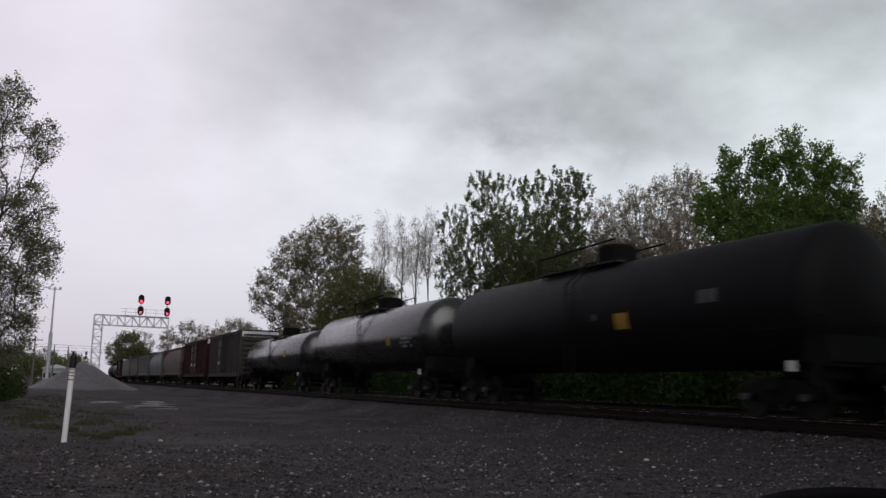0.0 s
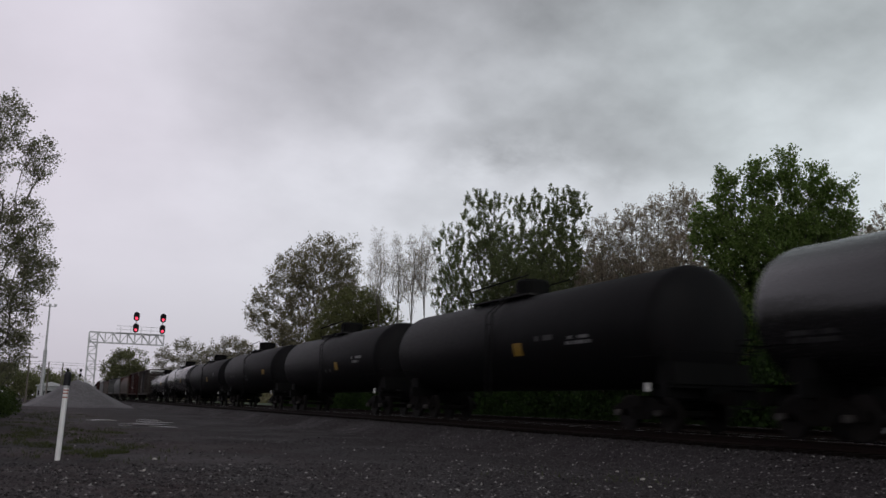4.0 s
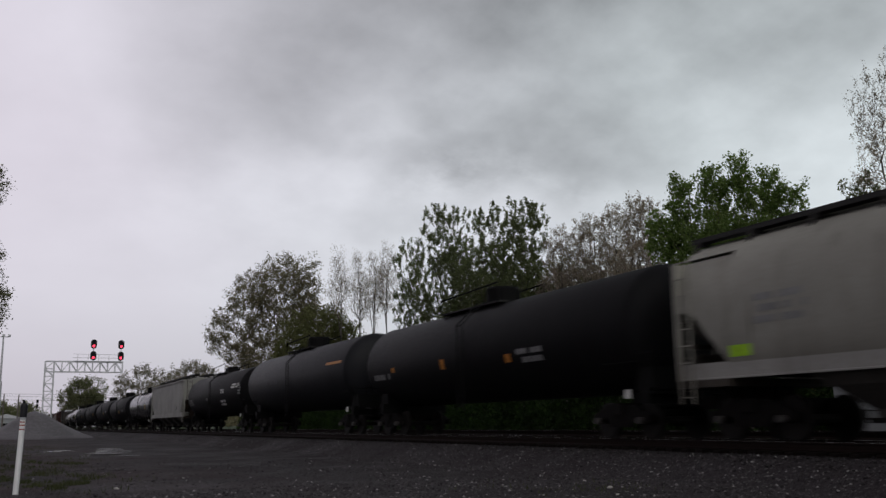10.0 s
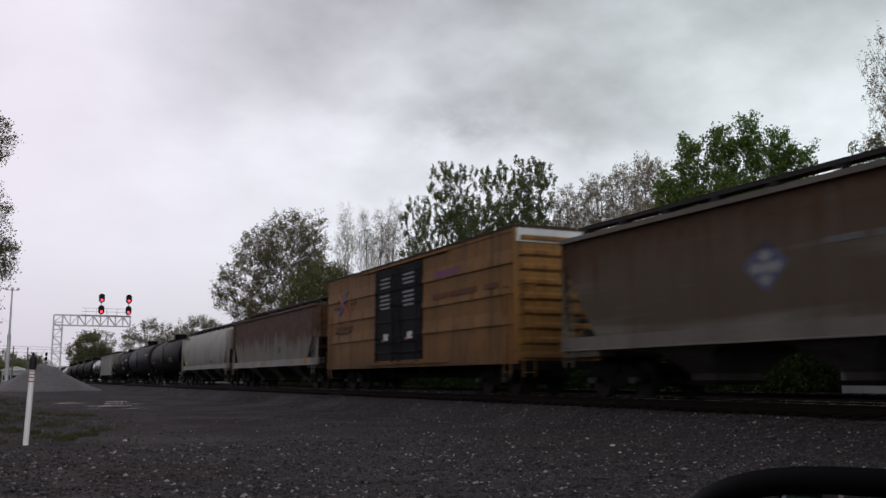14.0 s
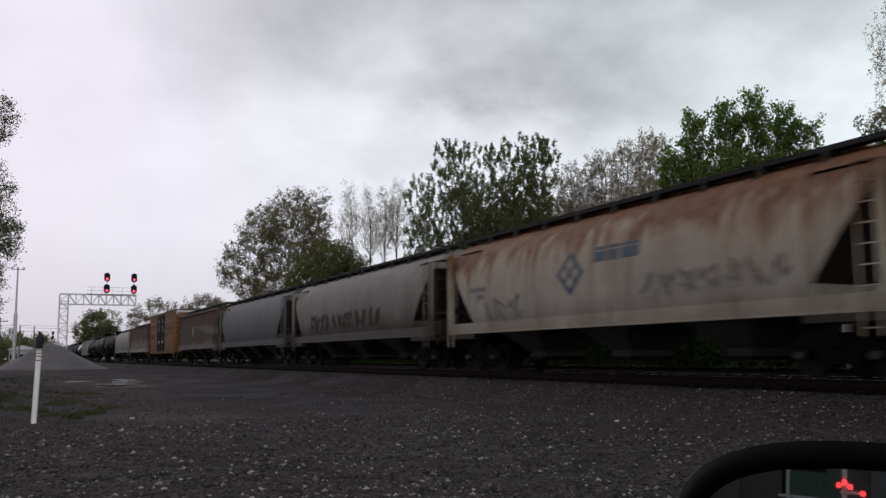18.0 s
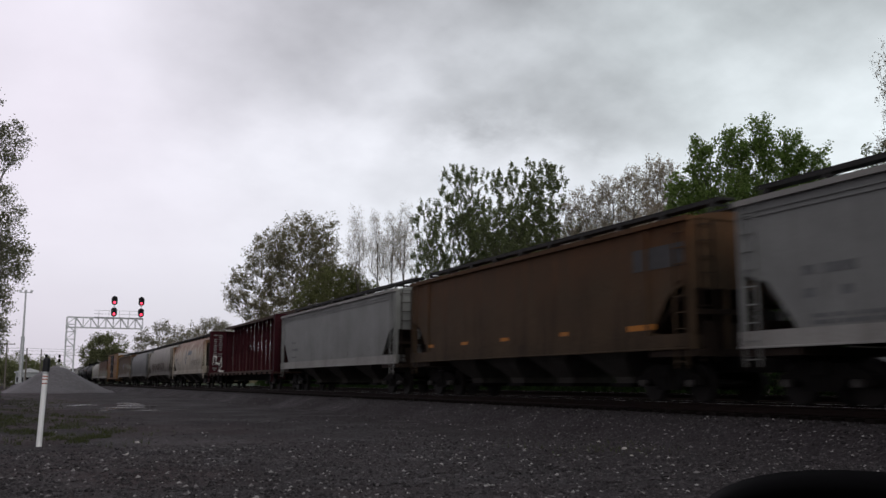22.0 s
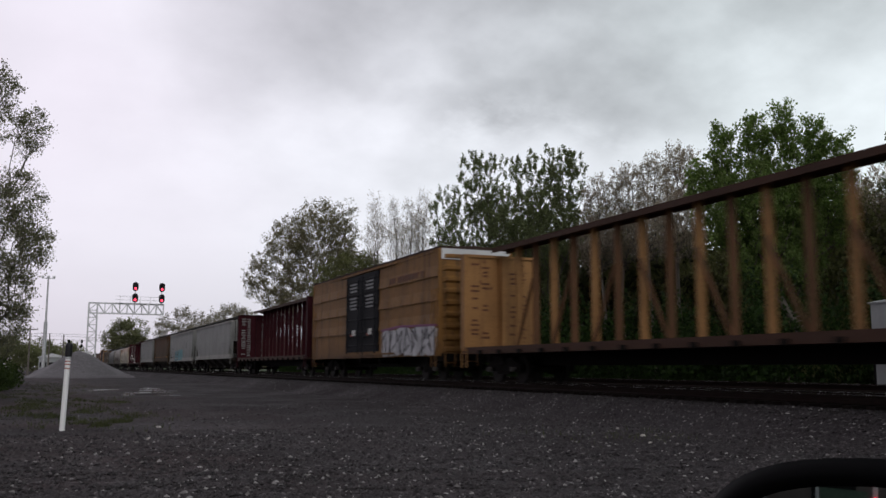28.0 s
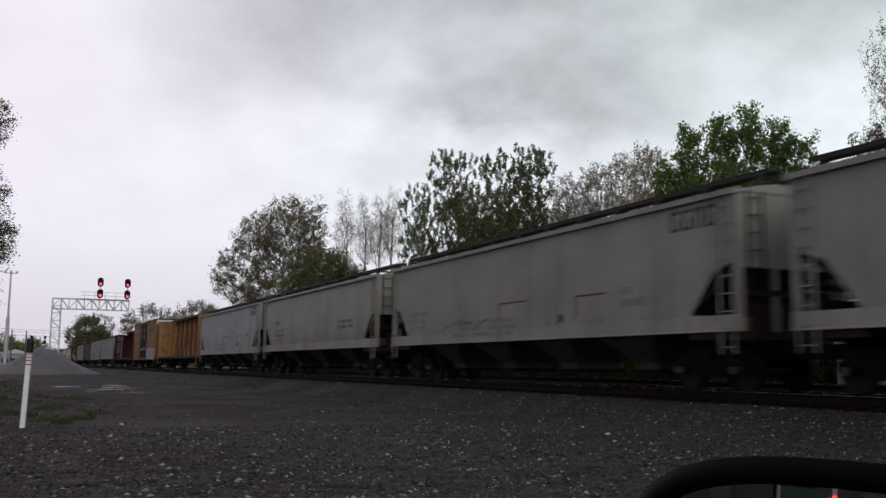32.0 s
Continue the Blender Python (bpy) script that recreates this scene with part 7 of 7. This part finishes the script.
    couple_up(covered_hopper("grey covered hopper car with cyan spray paint", 19.6, M_GREY2, 3, seed=22, bulge=0.04, lines=2, sill=1.18, extras=(("spray_paint", scribble(-4.8, -8.3, 1.17, 2.4, 4, 4, 1.1), M_CYANPALE, "cyan sprayed ground"), ("spray_paint", scribble(-8.2, -11.4, 1.25, 2.5, 3, 7, 1.15), M_CYANPALE, "cyan sprayed block"), ("spray_paint", strokes(-4.7, -8.3, 1.25, 2.3, 4, 4), M_DARKMARK, "pale-edged dark sprayed letters"), ("spray_paint", strokes(-8.6, -11.2, 1.35, 2.3, 3, 9, 0.07), M_CYAN, "pale cyan sprayed letters")), texts=((-1.9, 2.75, 1.0, 0.3, 1, M_DIMMARK), (-1.9, 2.3, 1.1, 0.3, 1, M_DIMMARK), (-2.1, 1.8, 1.8, 0.26, 2, M_DIMMARK), (-13.6, 3.1, 1.2, 0.6, 4, M_DIMMARK), (-12.6, 3.25, 2.6, 0.09, 1, M_DIMMARK))), -356.7)
    couple_up(covered_hopper("plain grey covered hopper car", 20.0, M_GREY2, 4, seed=23, bulge=0.04, texts=((-2.4, 2.6, 1.3, 0.9, 3, M_GREYMARK), (-15.5, 2.6, 1.4, 0.5, 2, M_GREYMARK))), -377.8)
    couple_up(centerbeam("oxide-red centerbeam lumber car, empty", 21.4, M_RED, seed=24), -399.6)
    couple_up(boxcar("faded yellow boxcar with pale spray paint low on its side", 18.2, M_YELLOW, seed=25, roof_z=5.3, texts=((-12.4, 4.4, 4.2, 0.4, 1, M_BROWNMARK),), extras=(("spray_paint", scribble(-11.9, -18.0, 0.98, 2.2, 7, 8, 1.12), M_SPRAY, "sprayed ground of pale letters"), ("spray_paint", strokes(-11.9, -18.0, 1.05, 2.1, 7, 8, 0.08), M_DARKMARK, "pale-edged dark letter strokes"), ("spray_paint", [[(-11.8, 2.2), (-14.0, 2.3), (-18.1, 2.2), (-18.1, 2.12), (-14.0, 2.2), (-11.8, 2.1)]], M_PURPLE, "pale purple sprayed outline"))), -422.6)
    couple_up(centerbeam("tan-yellow centerbeam lumber car, empty", 21.9, M_TAN, seed=26, posts=16, braces=True, text_mat=M_BROWNMARK, first=1.65), -442.8)
    couple_up(covered_hopper("light grey covered hopper car with dark lettering", 19.1, M_GREY5, 4, seed=27, bulge=0.05, texts=((-2.0, 2.5, 1.3, 0.8, 3, M_GREYMARK), (-7.2, 2.0, 2.6, 0.6, 3, M_GREYMARK), (-13.0, 1.95, 0.4, 0.35, 1, M_DARKMARK), (-15.2, 2.5, 0.8, 0.6, 2, M_GREYMARK)), extras=(("reporting_mark", initials(-16.7), M_DARKMARK, "four dark letter shapes"), ("scrawl", strokes(-4.6, -8.4, 1.75, 2.05, 3, 27, 0.03), M_DIMMARK, "thin faded scrawl"), ("scrawl", [(-10.6, -8.9, 2.42, 2.47), (-8.95, -8.9, 1.9, 2.42), (-14.6, -13.2, 2.38, 2.43), (-13.25, -13.2, 1.8, 2.38)], M_BROWNMARK, "faded reddish bracket lines"))), -466.2)
    couple_up(covered_hopper("light grey covered hopper car with two lettering blocks", 19.0, M_GREYWARM, 3, seed=28, bulge=0.08, sill=1.28, texts=((-2.8, 3.0, 0.8, 0.4, 1, M_DIMMARK), (-2.8, 2.5, 1.6, 0.8, 3, M_DIMMARK), (-13.8, 2.6, 2.0, 0.5, 2, M_DIMMARK)), extras=(("rust_mark", [(-1.4, -1.0, 1.40, 1.5), (-5.2, -4.5, 1.40, 1.5), (-9.4, -8.6, 1.40, 1.5)], M_OMARK, "orange reflective patches"),)), -486.4)
    couple_up(covered_hopper("light grey covered hopper car with dark lettering", 19.5, M_GREY1, 4, seed=29, bulge=0.05, sill=1.28, texts=((-2.0, 2.5, 1.3, 0.8, 3, M_GREYMARK), (-5.5, 2.0, 4.4, 0.6, 3, M_GREYMARK), (-12.2, 1.95, 0.4, 0.35, 1, M_DARKMARK), (-15.2, 2.5, 0.8, 0.6, 2, M_GREYMARK)), extras=(("reporting_mark", initials(-17.2), M_DARKMARK, "four dark letter shapes"), ("scrawl", strokes(-4.6, -8.4, 1.75, 2.05, 3, 29, 0.03), M_DIMMARK, "thin faded scrawl"), ("scrawl", [(-10.6, -8.9, 2.42, 2.47), (-8.95, -8.9, 1.9, 2.42), (-14.6, -13.2, 2.38, 2.43), (-13.25, -13.2, 1.8, 2.38)], M_BROWNMARK, "faded reddish bracket lines"))), -506.9)
    couple_up(covered_hopper("light grey covered hopper car with two lettering blocks", 18.4, M_GREY1, 3, seed=30, bulge=0.05, texts=((-2.6, 2.6, 1.6, 0.8, 3, M_GREYMARK),)), -527.6)
    couple_up(covered_hopper("light grey covered hopper car", 18.4, M_GREY2, 3, seed=31), -548.0)


build_train()

build_track("railway_track_1", TRACK, RAIL, "railway track on dark ballast under the train", 290)
build_track("railway_track_2", TRACK2, RAIL2, "second railway track behind the train", 120)


def motions():
    for car, s0 in TRAIN:
        walk(car, [(0, pose(TRACK, s0, RAIL)), (32, pose(TRACK, s0 + SPEED * 32, RAIL))])
    for ws, k in SPINNERS:
        # the wheels turn while their car is close enough to see
        s0 = [s for car, s in TRAIN if car == ws.parent.parent][0]
        at = s0 + ws.parent.location.y + k
        t0 = max(0.0, min(32.0, (4.0 - at) / SPEED))
        t1 = max(0.0, min(32.0, (55.0 - at) / SPEED))
        first, last = frame(t0), frame(t1)
        rows = [(0.0, pose(0, k, 0.465))]
        turn = 0.0
        for f in range(first, last + 1):
            t = (f - 1) / FPS
            if t <= rows[-1][0] + 0.001:
                continue
            turn -= math.degrees(SPEED / FPS / 0.465)
            rows.append((t, pose(0, k, 0.465, turn % 360)))
        if rows[-1][0] < 32.0:
            rows.append((32.0, pose(0, k, 0.465, turn % 360)))
        walk(ws, rows)


motions()
